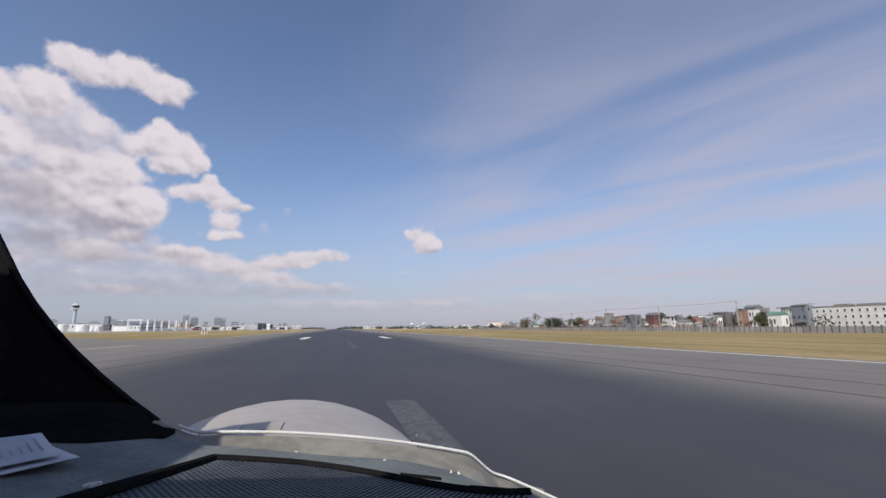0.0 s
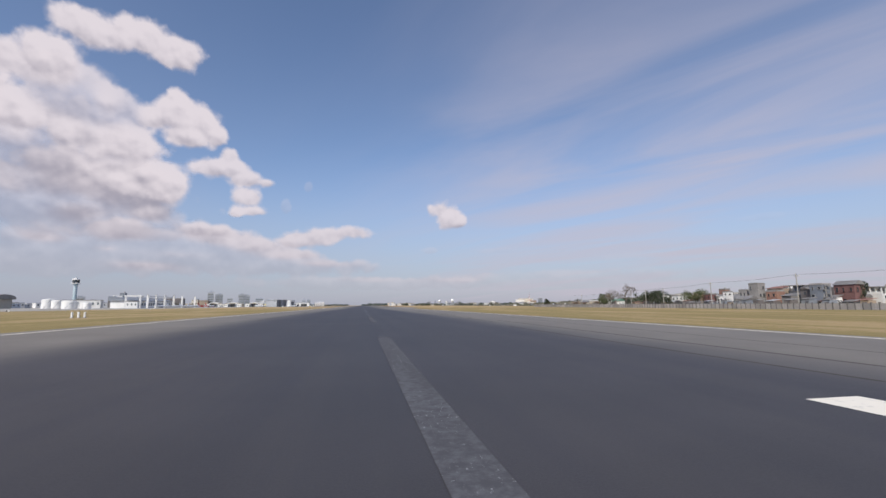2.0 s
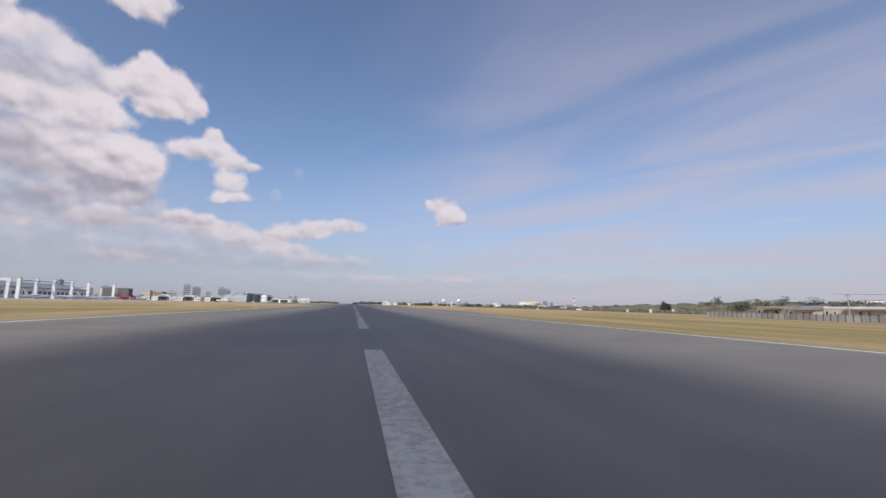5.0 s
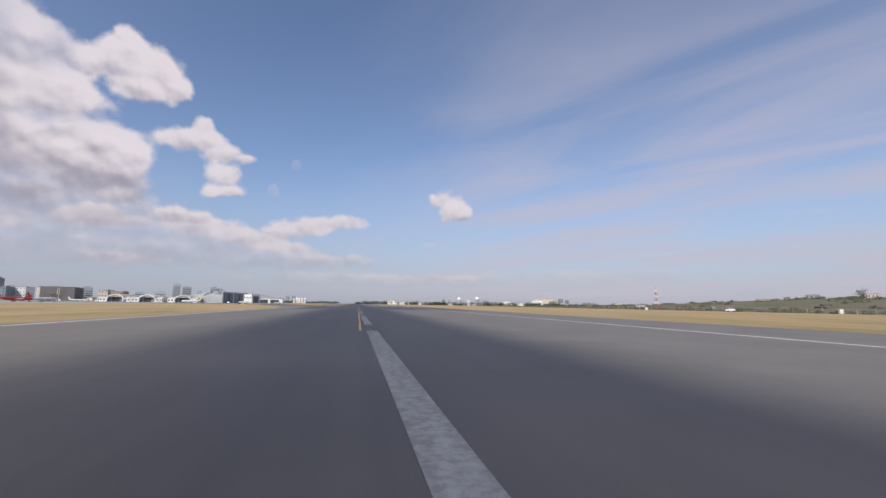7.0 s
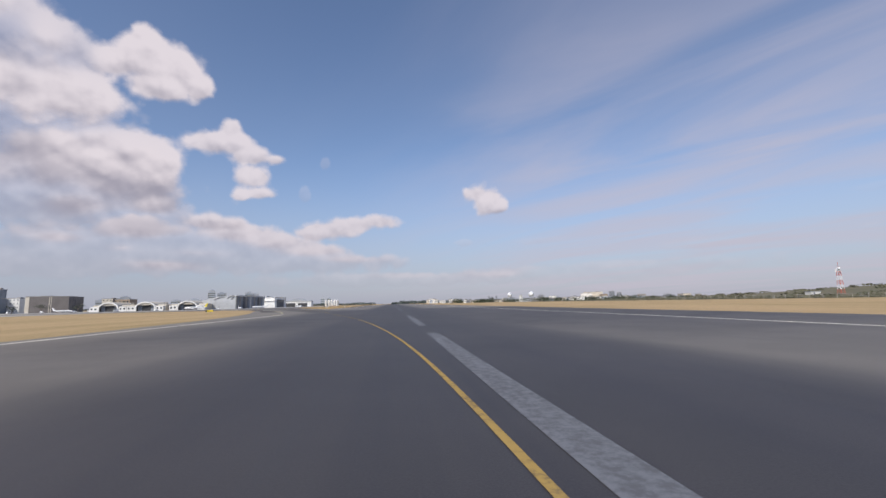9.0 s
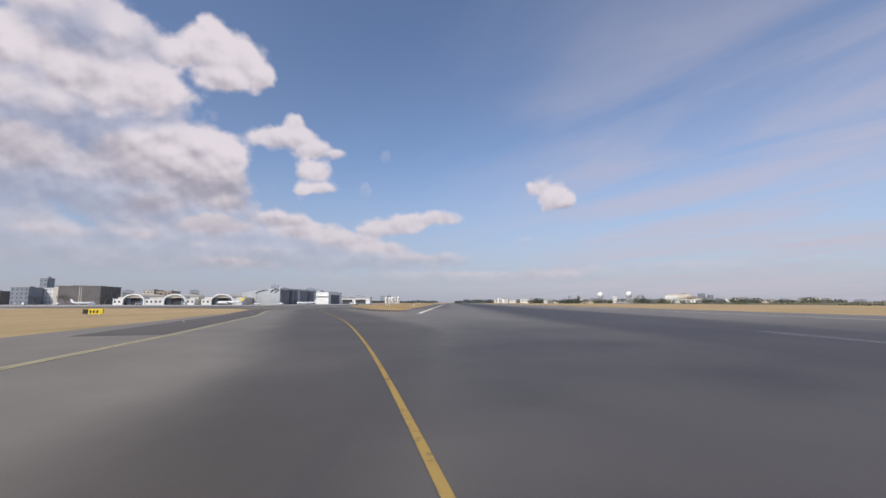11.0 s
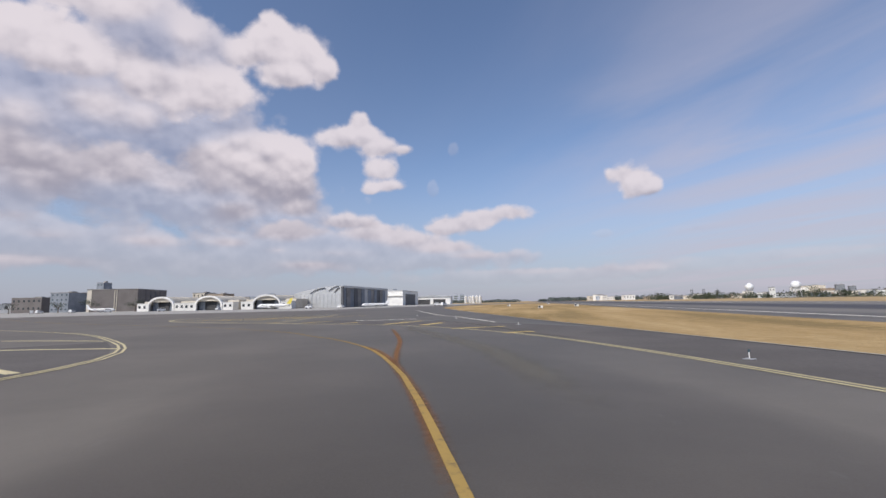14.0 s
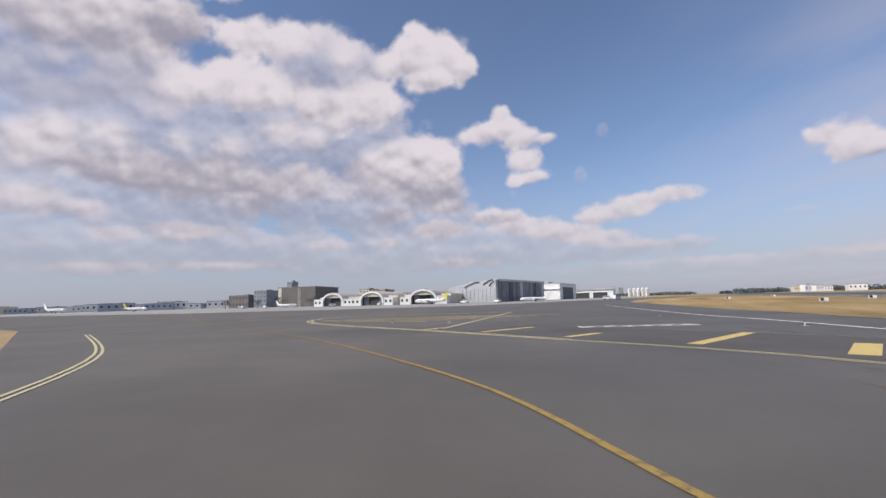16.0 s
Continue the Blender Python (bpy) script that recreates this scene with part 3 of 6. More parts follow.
TAXI_LINE = [(-0.38, 337), (-0.3, 350), (-0.28, 372), (-0.85, 388), (-3.0, 404), (-6.2, 418.6), (-7.7, 425.6), (-9.9, 435.8), (-12.1, 444.5), (-15.0, 454.5), (-18.4, 464.5), (-22.1, 475.4), (-25.2, 484.7), (-27.3, 490.8), (-28.2, 493.0), (-29.15, 494.9), (-30.1, 496.3), (-31.2, 497.63), (-32.4, 498.72), (-33.2, 499.58), (-34.1, 500.42), (-35.4, 501.35), (-37.5, 502.65), (-40, 504.1), (-42.5, 505.3), (-52, 509.3), (-62, 514), (-90, 530)]
LEFT_EDGE = [(-12.3, 420), (-13.3, 428), (-14.7, 434.3), (-17.5, 444.8), (-21.0, 456), (-23.3, 463.4), (-27.6, 474.6), (-30.9, 484.1), (-32.7, 489.5), (-33.4, 492.4), (-34.6, 494.6), (-37.5, 497.2), (-43, 500.7), (-52, 504)]
RIGHT_EDGE = [(-12.2, 468.0), (-12.9, 467.0), (-13.9, 467.4), (-16.4, 473), (-19.8, 482.8), (-22.2, 489.3), (-24.2, 494.9), (-26.2, 498.9), (-28.6, 501.9), (-31.2, 504.2), (-34.6, 505.7), (-38.3, 507.3), (-44.3, 509.6), (-48.6, 511.8), (-51.6, 515.4), (-51.4, 519.4), (-47.5, 521.8), (-42.7, 524)]
line("trim_taxi_line", TAXI_LINE, 0.068, YELLOW_PAINT, "yellow taxi line curving off the runway")


def soft_line(name, pts, width, material, label, z):
    """A band of dust whose cover falls off from its middle to its edges and ends."""
    pts = smooth_line(pts, 0.4)
    f = Form().ribbon(pts, width / 2, z, width / 4).ribbon(pts, width / 2, z, -width / 4)
    k = len(pts)
    ends = [min(1.0, 6.0 * i / k, 6.0 * (k - 1 - i) / k) for i in range(k)]
    cover = [v for e in ends for v in (e, 0.0)] + [v for e in ends for v in (0.0, e)]
    ob = setting(name, f, material, label, "road marking")
    ob.data.attributes.new("cover", "FLOAT", "POINT").data.foreach_set("value", cover)


soft_line("trim_taxi_branch", [(-27.85, 492.1), (-28.21, 493.2), (-28.58, 494.5), (-28.78, 495.3), (-28.95, 496.0), (-29.27, 497.2), (-30.0, 499.4), (-31.05, 502.3)], 0.2, ORANGE_DUST, "faded orange line running straight on", 0.0045)
soft_line("trim_taxi_stain", [(-26.6, 488.7), (-27.3, 490.8), (-28.15, 492.95), (-29.05, 494.85), (-30.1, 496.3)], 0.24, ORANGE_DUST, "orange dust along the yellow taxi line", 0.0035)
for pts, w in (([(-31.0, 504.0), (-29.2, 500.0), (-27.85, 497.2), (-27.0, 495.3), (-26.5, 493.7), (-25.6, 490.5)], 0.9), ([(-31.5, 510.5), (-28.2, 504.6), (-26.9, 501.6), (-26.0, 499.3), (-24.6, 497.0)], 0.5)):
    soft_line("trim_dust_band", pts, w, PALE_DUST, "pale dust swept along the asphalt", 0.003)
line("trim_edge_left", LEFT_EDGE, 0.055, PALE_YELLOW, "pale double yellow taxiway edge line", (-0.06, 0.06))
line("trim_edge_right", RIGHT_EDGE, 0.055, PALE_YELLOW, "pale double yellow taxiway edge line", (-0.06, 0.06))
line("trim_edge_right", RIGHT_EDGE[10:], 0.06, PALE_YELLOW, "pale yellow line round the painted loop", (-0.13, 0.13), z=0.006)
# the darker shoulders outside the edge lines
f = Form().ribbon(smooth_line(LEFT_EDGE[3:12]), 2.3, 0.001, 1.3)
setting("pavement_shoulder_left", f, SHOULDER, "dark worn asphalt shoulder outside the edge line", "shoulder")
f = Form().ribbon(smooth_line(RIGHT_EDGE[3:12]), 3.4, 0.001, -1.85)
setting("pavement_shoulder_right", f, SHOULDER, "dark worn asphalt shoulder outside the edge line", "shoulder")
# long curved skid marks on the paler margins
for name_x, pts in ((1, [(8.6, 108), (6.6, 121), (5.7, 130), (5.3, 140), (5.2, 160), (5.4, 185)]), (-1, [(-9.6, 112), (-7.6, 122), (-6.4, 130), (-5.8, 138), (-5.6, 146), (-5.6, 152)])):
    for k, (shift, w) in enumerate(((0.0, 0.09), (0.75, 0.10), (1.9, 0.06))):
        f = Form().ribbon(smooth_line([(x + name_x * shift * (0.6 + 0.02 * (y - 100)), y + 7 * k) for x, y in pts]), w, 0.0022)
        setting("trim_skid_mark", f, SKID, "long curved dark tyre mark on the asphalt", "tyre mark")
for x0, x1, y0, y1 in ((6.2, 7.6, 190, 232), (6.9, 8.0, 196, 240), (7.6, 8.4, 205, 238), (-6.8, -8.4, 196, 236)):
    f = Form().ribbon(smooth_line([(x0, y0), ((x0 * 2 + x1) / 3, (y0 + y1) / 2), (x1, y1)]), 0.08, 0.0022)
    setting("trim_skid_mark", f, SKID, "long curved dark tyre mark on the asphalt", "tyre mark")
line("trim_island_edge", [(-15.1, 481.0), (-17.35, 484.4), (-20.15, 491.4), (-23.55, 502), (-27.25, 514), (-34.55, 541)], 0.09, CONCRETE, "pale dusty edge along the grass island", z=0.0135)

# chevron bars and painted boxes beside the taxiway
for k, (bx, by, tx, ty, w) in enumerate([
        (-17.5, 475.5, -15.0, 477.1, 0.3), (-16.2, 472.9, -14.1, 474.7, 0.42), (-28.7, 501.8, -26.9, 502.8, 0.26), (-26.8, 499.5, -26.0, 500.05, 0.32),
        (-32.3, 505.4, -31.2, 508.2, 0.26), (-30.3, 504.4, -29.8, 506.1, 0.34), (-34.8, 506.4, -34.3, 507.6, 0.22), (-37.4, 507.5, -36.6, 509.6, 0.22), (-39.7, 508.1, -39.5, 509.0, 0.22)]):
    line("trim_chevron_bar", [(bx, by), ((bx + tx) / 2, (by + ty) / 2), (tx, ty)], w, CHEVRON_YELLOW, "yellow chevron bar painted on the shoulder", z=0.003)
for k in range(7):
    line("trim_chevron_bar", [(-49.5 + k * 0.9, 513.5 + k * 0.85), (-46.5 + k * 0.9, 513.0 + k * 0.95), (-42.5 + k * 0.7, 512.8 + k * 1.1)], 0.2, CHEVRON_YELLOW, "yellow chevron bar inside the painted loop", z=0.003)
for pts in ([(-39.1, 494.9), (-37.4, 495.2), (-35.4, 495.4)], [(-39.1, 493.9), (-36.4, 493.0), (-33.6, 492.0)], [(-42.0, 497.6), (-40.0, 497.6), (-38.0, 497.4)], [(-38.6, 492.0), (-35.8, 490.9), (-33.2, 489.8)]):
    line("trim_chevron_bar", pts, 0.17, PALE_YELLOW, "yellow chevron bar inside the painted loop", z=0.003)
line("trim_edge_right", [(-42.7, 524), (-40.8, 515.5), (-39.3, 508.6)], 0.13, PALE_YELLOW, "pale yellow line closing the painted loop", z=0.003)
line("trim_edge_right", [(-40.2, 518.5), (-36.5, 517.6), (-33.0, 517.2), (-28.5, 519.0)], 0.1, WORN_PAINT, "faint white line across the shoulder", z=0.003)
line("trim_edge_right", [(-39.5, 541.5), (-32.9, 520.2), (-29.8, 512.6), (-27.4, 506.0)], 0.14, WHITE_PAINT, "white line along the grass island", z=0.014)
for (ox, oy, ux, uy, blocks, dark) in ((-35.1, 509.4, 3.05, 1.45, 6, False), (-26.5, 478.4, 1.15, 0.0, 3, True)):
    u = Vector((ux, uy))
    v = Vector((-uy, ux)).normalized() * (0.62 if not dark else 0.8)
    f = Form()
    for a, b, c, d in ((0, 1, 0, 0.14), (0, 1, 0.86, 1), (0, 0.03, 0.14, 0.86), (0.97, 1, 0.14, 0.86)):
        p = [Vector((ox, oy)) + u * s + v * t for s, t in ((a, c), (b, c), (b, d), (a, d))]
        f.add([(q.x, q.y, 0.004) for q in p], [(0, 1, 2, 3)])
    for k in range(blocks):
        a, b = (k + 0.25) / blocks, (k + 0.8) / blocks
        p = [Vector((ox, oy)) + u * s + v * t for s, t in ((a, 0.3), (b, 0.3), (b, 0.7), (a, 0.7))]
        f.add([(q.x, q.y, 0.004) for q in p], [(0, 1, 2, 3)])
    setting("trim_painted_sign", f, WORN_PAINT if dark else WHITE_PAINT, "white outlined sign box with blocks painted on the asphalt", "road marking")

# ---- materials of the buildings and things ----
WHITE_WALL = painted("white wall", (0.68, 0.67, 0.64), (0.79, 0.78, 0.75), 0.75, 4.0, 0.35, 0.05, vary=0.08)
CREAM_WALL = painted("cream wall", (0.52, 0.47, 0.39), (0.62, 0.57, 0.48), 0.8, 4.0, 0.4, 0.05, vary=0.12)
TAN_WALL = painted("tan wall", (0.30, 0.23, 0.17), (0.40, 0.32, 0.24), 0.85, 4.0, 0.4, 0.08, vary=0.15)
BROWN_WALL = painted("brown cladding", (0.135, 0.12, 0.115), (0.175, 0.158, 0.15), 0.7, 3.0, 0.25, 0.05)
DARK_WALL = painted("dark cladding", (0.075, 0.078, 0.085), (0.11, 0.112, 0.12), 0.6, 3.0, 0.3, 0.05)
SLATE_WALL = painted("slate grey wall", (0.175, 0.195, 0.225), (0.25, 0.27, 0.30), 0.8, 4.0, 0.4, 0.08, vary=0.1)
GREY_WALL = painted("bare concrete wall", (0.22, 0.21, 0.20), (0.33, 0.315, 0.30), 0.9, 4.0, 0.3, 0.1, vary=0.12)
WALL_GREY = painted("weathered concrete panels", (0.25, 0.235, 0.225), (0.36, 0.335, 0.32), 0.9, 5.0, 0.4, 0.1, vary=0.14)
POST_GREY = painted("dark concrete posts", (0.10, 0.092, 0.09), (0.15, 0.14, 0.135), 0.9, 5.0, 0.4, 0.1, vary=0.2)
RED_WALL = painted("terracotta wall", (0.30, 0.165, 0.12), (0.37, 0.22, 0.165), 0.85, 4.0, 0.4, 0.08, vary=0.1)
MAROON_WALL = painted("maroon wall", (0.155, 0.08, 0.075), (0.215, 0.115, 0.105), 0.85, 4.0, 0.4, 0.08)
ROOF_RED = painted("rusty red roof", (0.22, 0.105, 0.08), (0.31, 0.165, 0.125), 0.75, 5.0, 0.5, 0.1)
ROOF_GREEN = painted("green roof", (0.10, 0.21, 0.16), (0.17, 0.29, 0.22), 0.6, 5.0, 0.5, 0.1)
ROOF_GREY = painted("weathered sheet roof", (0.16, 0.15, 0.145), (0.26, 0.25, 0.24), 0.6, 5.0, 0.5, 0.1)
SHEET_GREY = painted("pale grey sheet metal", (0.42, 0.43, 0.44), (0.52, 0.53, 0.54), 0.45, 2.0, 0.15, 0.03, 0.3)
STEEL = painted("galvanised steel", (0.36, 0.37, 0.38), (0.48, 0.49, 0.50), 0.5, 6.0, 1.0, 0.05, 0.5)
POLE_GREY = painted("grey pole", (0.28, 0.27, 0.25), (0.40, 0.38, 0.35), 0.8, 6.0, 1.0, 0.05)
WINDOW_DARK = painted("dark window glass", (0.035, 0.042, 0.05), (0.06, 0.07, 0.08), 0.12, 3.0, 0.5, 0.0)
# near-black that stands for the shade inside open hangars
MOUTH_SHADE = painted("painted shade of a hangar interior", (0.045, 0.045, 0.048), (0.07, 0.07, 0.072), 0.9, 2.0, 0.3, 0.0)
GLASS_BLUE = painted("blue glass", (0.055, 0.085, 0.10), (0.085, 0.12, 0.14), 0.15, 3.0, 0.4, 0.0)
PLANE_WHITE = painted("white aircraft paint", (0.74, 0.745, 0.75), (0.80, 0.80, 0.80), 0.3, 3.0, 0.3, 0.0)
PLANE_RED = painted("red aircraft paint", (0.50, 0.035, 0.03), (0.58, 0.05, 0.04), 0.3, 3.0, 0.3, 0.0)
PLANE_YELLOW = painted("yellow aircraft paint", (0.66, 0.52, 0.06), (0.72, 0.60, 0.10), 0.3, 3.0, 0.3, 0.0)
RUBBER = painted("black rubber", (0.02, 0.02, 0.02), (0.035, 0.035, 0.035), 0.9, 9.0, 2.0, 0.1)
SIGN_YELLOW = painted("yellow sign", (0.72, 0.52, 0.02), (0.78, 0.60, 0.05), 0.5, 5.0, 1.0, 0.0)
SIGN_BLACK = painted("black sign", (0.02, 0.02, 0.02), (0.03, 0.03, 0.03), 0.5, 5.0, 1.0, 0.0)
MAST_RED = painted("red mast paint", (0.48, 0.10, 0.07), (0.55, 0.16, 0.11), 0.6, 5.0, 1.0, 0.0)
TRUNK = painted("grey bark", (0.13, 0.105, 0.085), (0.21, 0.18, 0.15), 0.95, 9.0, 1.5, 0.3)
LEAF = painted("dark green leaves", (0.034, 0.045, 0.026), (0.060, 0.072, 0.040), 0.8, 3.0, 0.5, 0.0)
LEAF_LIGHT = painted("olive leaves", (0.055, 0.07, 0.025), (0.10, 0.115, 0.045), 0.8, 3.0, 0.5, 0.0)
SCRUB_LEAF = painted("dusty olive scrub", (0.105, 0.105, 0.066), (0.155, 0.148, 0.095), 0.85, 3.0, 0.5, 0.0)
# aerial haze put into the base colours of far walls and woods
HAZE_WALL = painted("distant wall, haze in its colour", (0.30, 0.34, 0.40), (0.36, 0.40, 0.46), 0.9, 0.5, 0.05, 0.0, vary=0.15)
HAZE_WOOD = painted("distant woods, haze in their colour", (0.085, 0.105, 0.10), (0.13, 0.15, 0.135), 0.95, 0.4, 0.05, 0.0)


def pane(form, cx, cz, w, h, y):
    """A window pane in a wall that faces -y."""
    form.add([(cx - w / 2, y, cz - h / 2), (cx + w / 2, y, cz - h / 2), (cx + w / 2, y, cz + h / 2), (cx - w / 2, y, cz + h / 2)], [(0, 1, 2, 3)])


def wall_windows(parent, w, y, rows, cols, win_w, win_h, material=WINDOW_DARK, frame=None, margin=0.0, facing=1):
    """Windows in a row along a wall of width w that faces -y (or +y, facing -1); each has a frame, a pane and a sill."""
    shared = None
    for z in rows:
        for k in range(cols):
            cx = -w / 2 + margin + (w - 2 * margin) * (k + 0.5) / cols
            if shared is None:
                f = Form().box(0, 0, -win_h / 2, win_w, 0.06, win_h)
                fr = Form()
                for sx in (-1, 1):
                    fr.box(sx * win_w / 2, 0, -win_h / 2 - 0.03, 0.06, 0.1, win_h + 0.06)
                fr.box(0, 0, win_h / 2 - 0.02, win_w + 0.06, 0.1, 0.06)
                fr.box(0, -0.03 * facing, -win_h / 2 - 0.06, win_w + 0.14, 0.16, 0.06)
                shared = (mesh_of("pane", f, material), mesh_of("window_frame", fr, frame or WHITE_WALL))
            win = new("window", shared[1])
            win.parent = parent
            win.location = (cx, y, z)
            p = new("pane", shared[0])
            p.parent = win


def wall_opening(parent, x, y, z, w, h, side, glass, frame):
    """One window: in the front wall (side False, facing -y) or in the side wall that faces +x."""
    sx, sy = (0.05, w) if side else (w, 0.05)
    fx, fy = (0.03, 0.0) if side else (0.0, -0.03)
    fr = Form()
    for k in (-1, 1):
        fr.box(fx + (0 if side else k * w / 2), fy + (k * w / 2 if side else 0), -h / 2, 0.09 if side else 0.05, 0.05 if side else 0.09, h)
    fr.box(fx, fy, h / 2, 0.12 if side else w + 0.1, w + 0.1 if side else 0.12, 0.05)
    fr.box(fx, fy, -h / 2 - 0.05, 0.16 if side else w + 0.14, w + 0.14 if side else 0.16, 0.05)
    win = part("window", fr, frame, parent)
    win.location = (x, y, z)
    part("pane", Form().box(0, 0, -h / 2, sx, sy, h), glass, win)


def house(x, y, w, d, h, wall, roof="flat", roof_mat=None, storeys=2, label="", top="", trim=None, seed=0, rz=-90.0):
    """A small house; its front faces the runway. top: open (columns under a slab), box (a set-back white room), stair, tank or none."""
    rnd = random.Random(seed)
    t = thing("house", x, y, label, "house", rz, "houses behind the airfield wall")
    trim = trim or wall
    s_h = h / storeys
    body = h - s_h if top == "open" else h
    m = Form().box(0, d / 2, 0, w, d, body)
    if top == "open":
        m.box(0, d - 0.1, body, w, 0.2, s_h).box(-w * 0.2, d * 0.6, body, w * 0.5, d * 0.5, s_h)
    part("wall", m, wall, t)
    if top == "open":
        n = max(2, round(w / 0.9) + 1)
        for k in range(n):
            part("column", Form().box((k / (n - 1) - 0.5) * (w - 0.18), 0.1, body, 0.16, 0.18, s_h), trim, t)
        part("column", Form().box(w / 2 - 0.09, d * 0.5, body, 0.16, 0.18, s_h), trim, t)
        part("railing", Form().box(0, 0.04, body, w - 0.2, 0.05, s_h * 0.3), trim, t)
    r = Form()
    if roof == "flat":
        over = 0.4 if top == "open" else 0.14
        r.box(0, d / 2, h, w + over, d + over, 0.12)
        if top != "open":
            for sx in (-1, 1):
                r.box(sx * (w / 2 - 0.05), d / 2, h + 0.12, 0.1, d, 0.2)
            r.box(0, 0.05, h + 0.12, w - 0.2, 0.1, 0.2)
    elif roof == "shed":
        z = rnd.uniform(0.35, 0.6)
        r.add([(-w / 2 - 0.2, -0.25, h), (w / 2 + 0.2, -0.25, h), (w / 2 + 0.2, d + 0.2, h + z), (-w / 2 - 0.2, d + 0.2, h + z),
               (-w / 2 - 0.2, -0.25, h + 0.08), (w / 2 + 0.2, -0.25, h + 0.08), (w / 2 + 0.2, d + 0.2, h + z + 0.08), (-w / 2 - 0.2, d + 0.2, h + z + 0.08)],
              [(3, 2, 1, 0), (4, 5, 6, 7), (0, 1, 5, 4), (1, 2, 6, 5), (2, 3, 7, 6), (3, 0, 4, 7)])
    elif roof == "end":  # the gable looks at the runway
        z = min(0.9, w * 0.3)
        r.add([(-w / 2 - 0.15, -0.2, h), (w / 2 + 0.15, -0.2, h), (0, -0.2, h + z), (-w / 2 - 0.15, d + 0.2, h), (w / 2 + 0.15, d + 0.2, h), (0, d + 0.2, h + z)],
              [(0, 1, 2), (4, 3, 5), (1, 4, 5, 2), (3, 0, 2, 5), (3, 4, 1, 0)])
        part("gable", Form().add([(-w / 2, -0.21, h), (w / 2, -0.21, h), (0, -0.21, h + z * 0.85), (-w / 2, -0.23, h), (w / 2, -0.23, h), (0, -0.23, h + z * 0.85)],
                                 [(0, 2, 1), (3, 4, 5), (0, 1, 4, 3), (1, 2, 5, 4), (2, 0, 3, 5)]), wall, t)
    else:
        z = min(0.8, w * 0.22)
        r.add([(-w / 2 - 0.2, -0.2, h), (w / 2 + 0.2, -0.2, h), (w / 2 + 0.2, d + 0.2, h), (-w / 2 - 0.2, d + 0.2, h), (-w / 2 - 0.2, d / 2, h + z), (w / 2 + 0.2, d / 2, h + z)],
              [(3, 2, 1, 0), (0, 1, 5, 4), (2, 3, 4, 5), (1, 2, 5), (3, 0, 4)])
    part("roof", r, roof_mat or GREY_WALL, t)
    if top == "box":
        part("upper_room", Form().box(w * 0.1, d * 0.45, h + 0.12, w * 0.7, d * 0.5, 0.9).box(w * 0.1, d * 0.4, h + 1.02, w * 0.85, d * 0.7, 0.08), trim, t, "set-back upper room under a thin slab")
    elif top == "stair":
        for k in range(6):
            part("stair_flight", Form().box(w / 2 + 0.3, 0.35 + (0.5 if k % 2 else 0.0), h * (k + 0.6) / 6, 0.5, 0.9, 0.1), trim, t, "concrete flight of an outside stair")
        for k in (0, 1):
            part("column", Form().box(w / 2 + 0.52, 0.1 + 1.1 * k, 0, 0.1, 0.1, h), trim, t)
    elif top == "tank":
        part("water_tank", Form().lathe(w * 0.2, d * 0.4, [(0.3, h + 0.1), (0.32, h + 0.6), (0.26, h + 0.7), (0.05, h + 0.76)], 12), SHEET_GREY, t, "round rooftop water tank", True)
    if roof == "flat" and not top:
        for k in range(3):
            p = rnd.uniform(-0.42, 0.42) * w
            part("rebar", Form().tube((p, 0.3 + 0.5 * k, h + 0.1), (p + 0.03, 0.3 + 0.5 * k, h + rnd.uniform(0.4, 0.7)), 0.02, sides=4), POLE_GREY, t)
    if rnd.random() < 0.5:
        part("awning", Form().box(rnd.uniform(-0.15, 0.15) * w, -0.35, s_h * 0.86, w * 0.6, 0.7, 0.06), rnd.choice((ROOF_GREY, ROOF_RED)), t, "rusty sheet awning over the front")
    part("door", Form().box(w * rnd.uniform(-0.3, 0.3), -0.03, 0, 0.5, 0.06, s_h * 0.66), BROWN_WALL, t)
    cols = max(1, round(w / 1.3))
    for k in range(storeys - (1 if top == "open" else 0)):
        z = s_h * (k + 0.55)
        for c in range(cols):
            if rnd.random() < 0.72:
                wall_opening(t, w * ((c + 0.5) / cols - 0.5) + rnd.uniform(-0.12, 0.12), -0.01, z, rnd.uniform(0.3, 0.6), s_h * rnd.uniform(0.3, 0.44), False, WINDOW_DARK, trim)
        for c in range(2):
            if rnd.random() < 0.55:
                wall_opening(t, w / 2 + 0.01, d * (0.28 + 0.42 * c), z, rnd.uniform(0.35, 0.6), s_h * rnd.uniform(0.3, 0.42), True, WINDOW_DARK, trim)
    return t


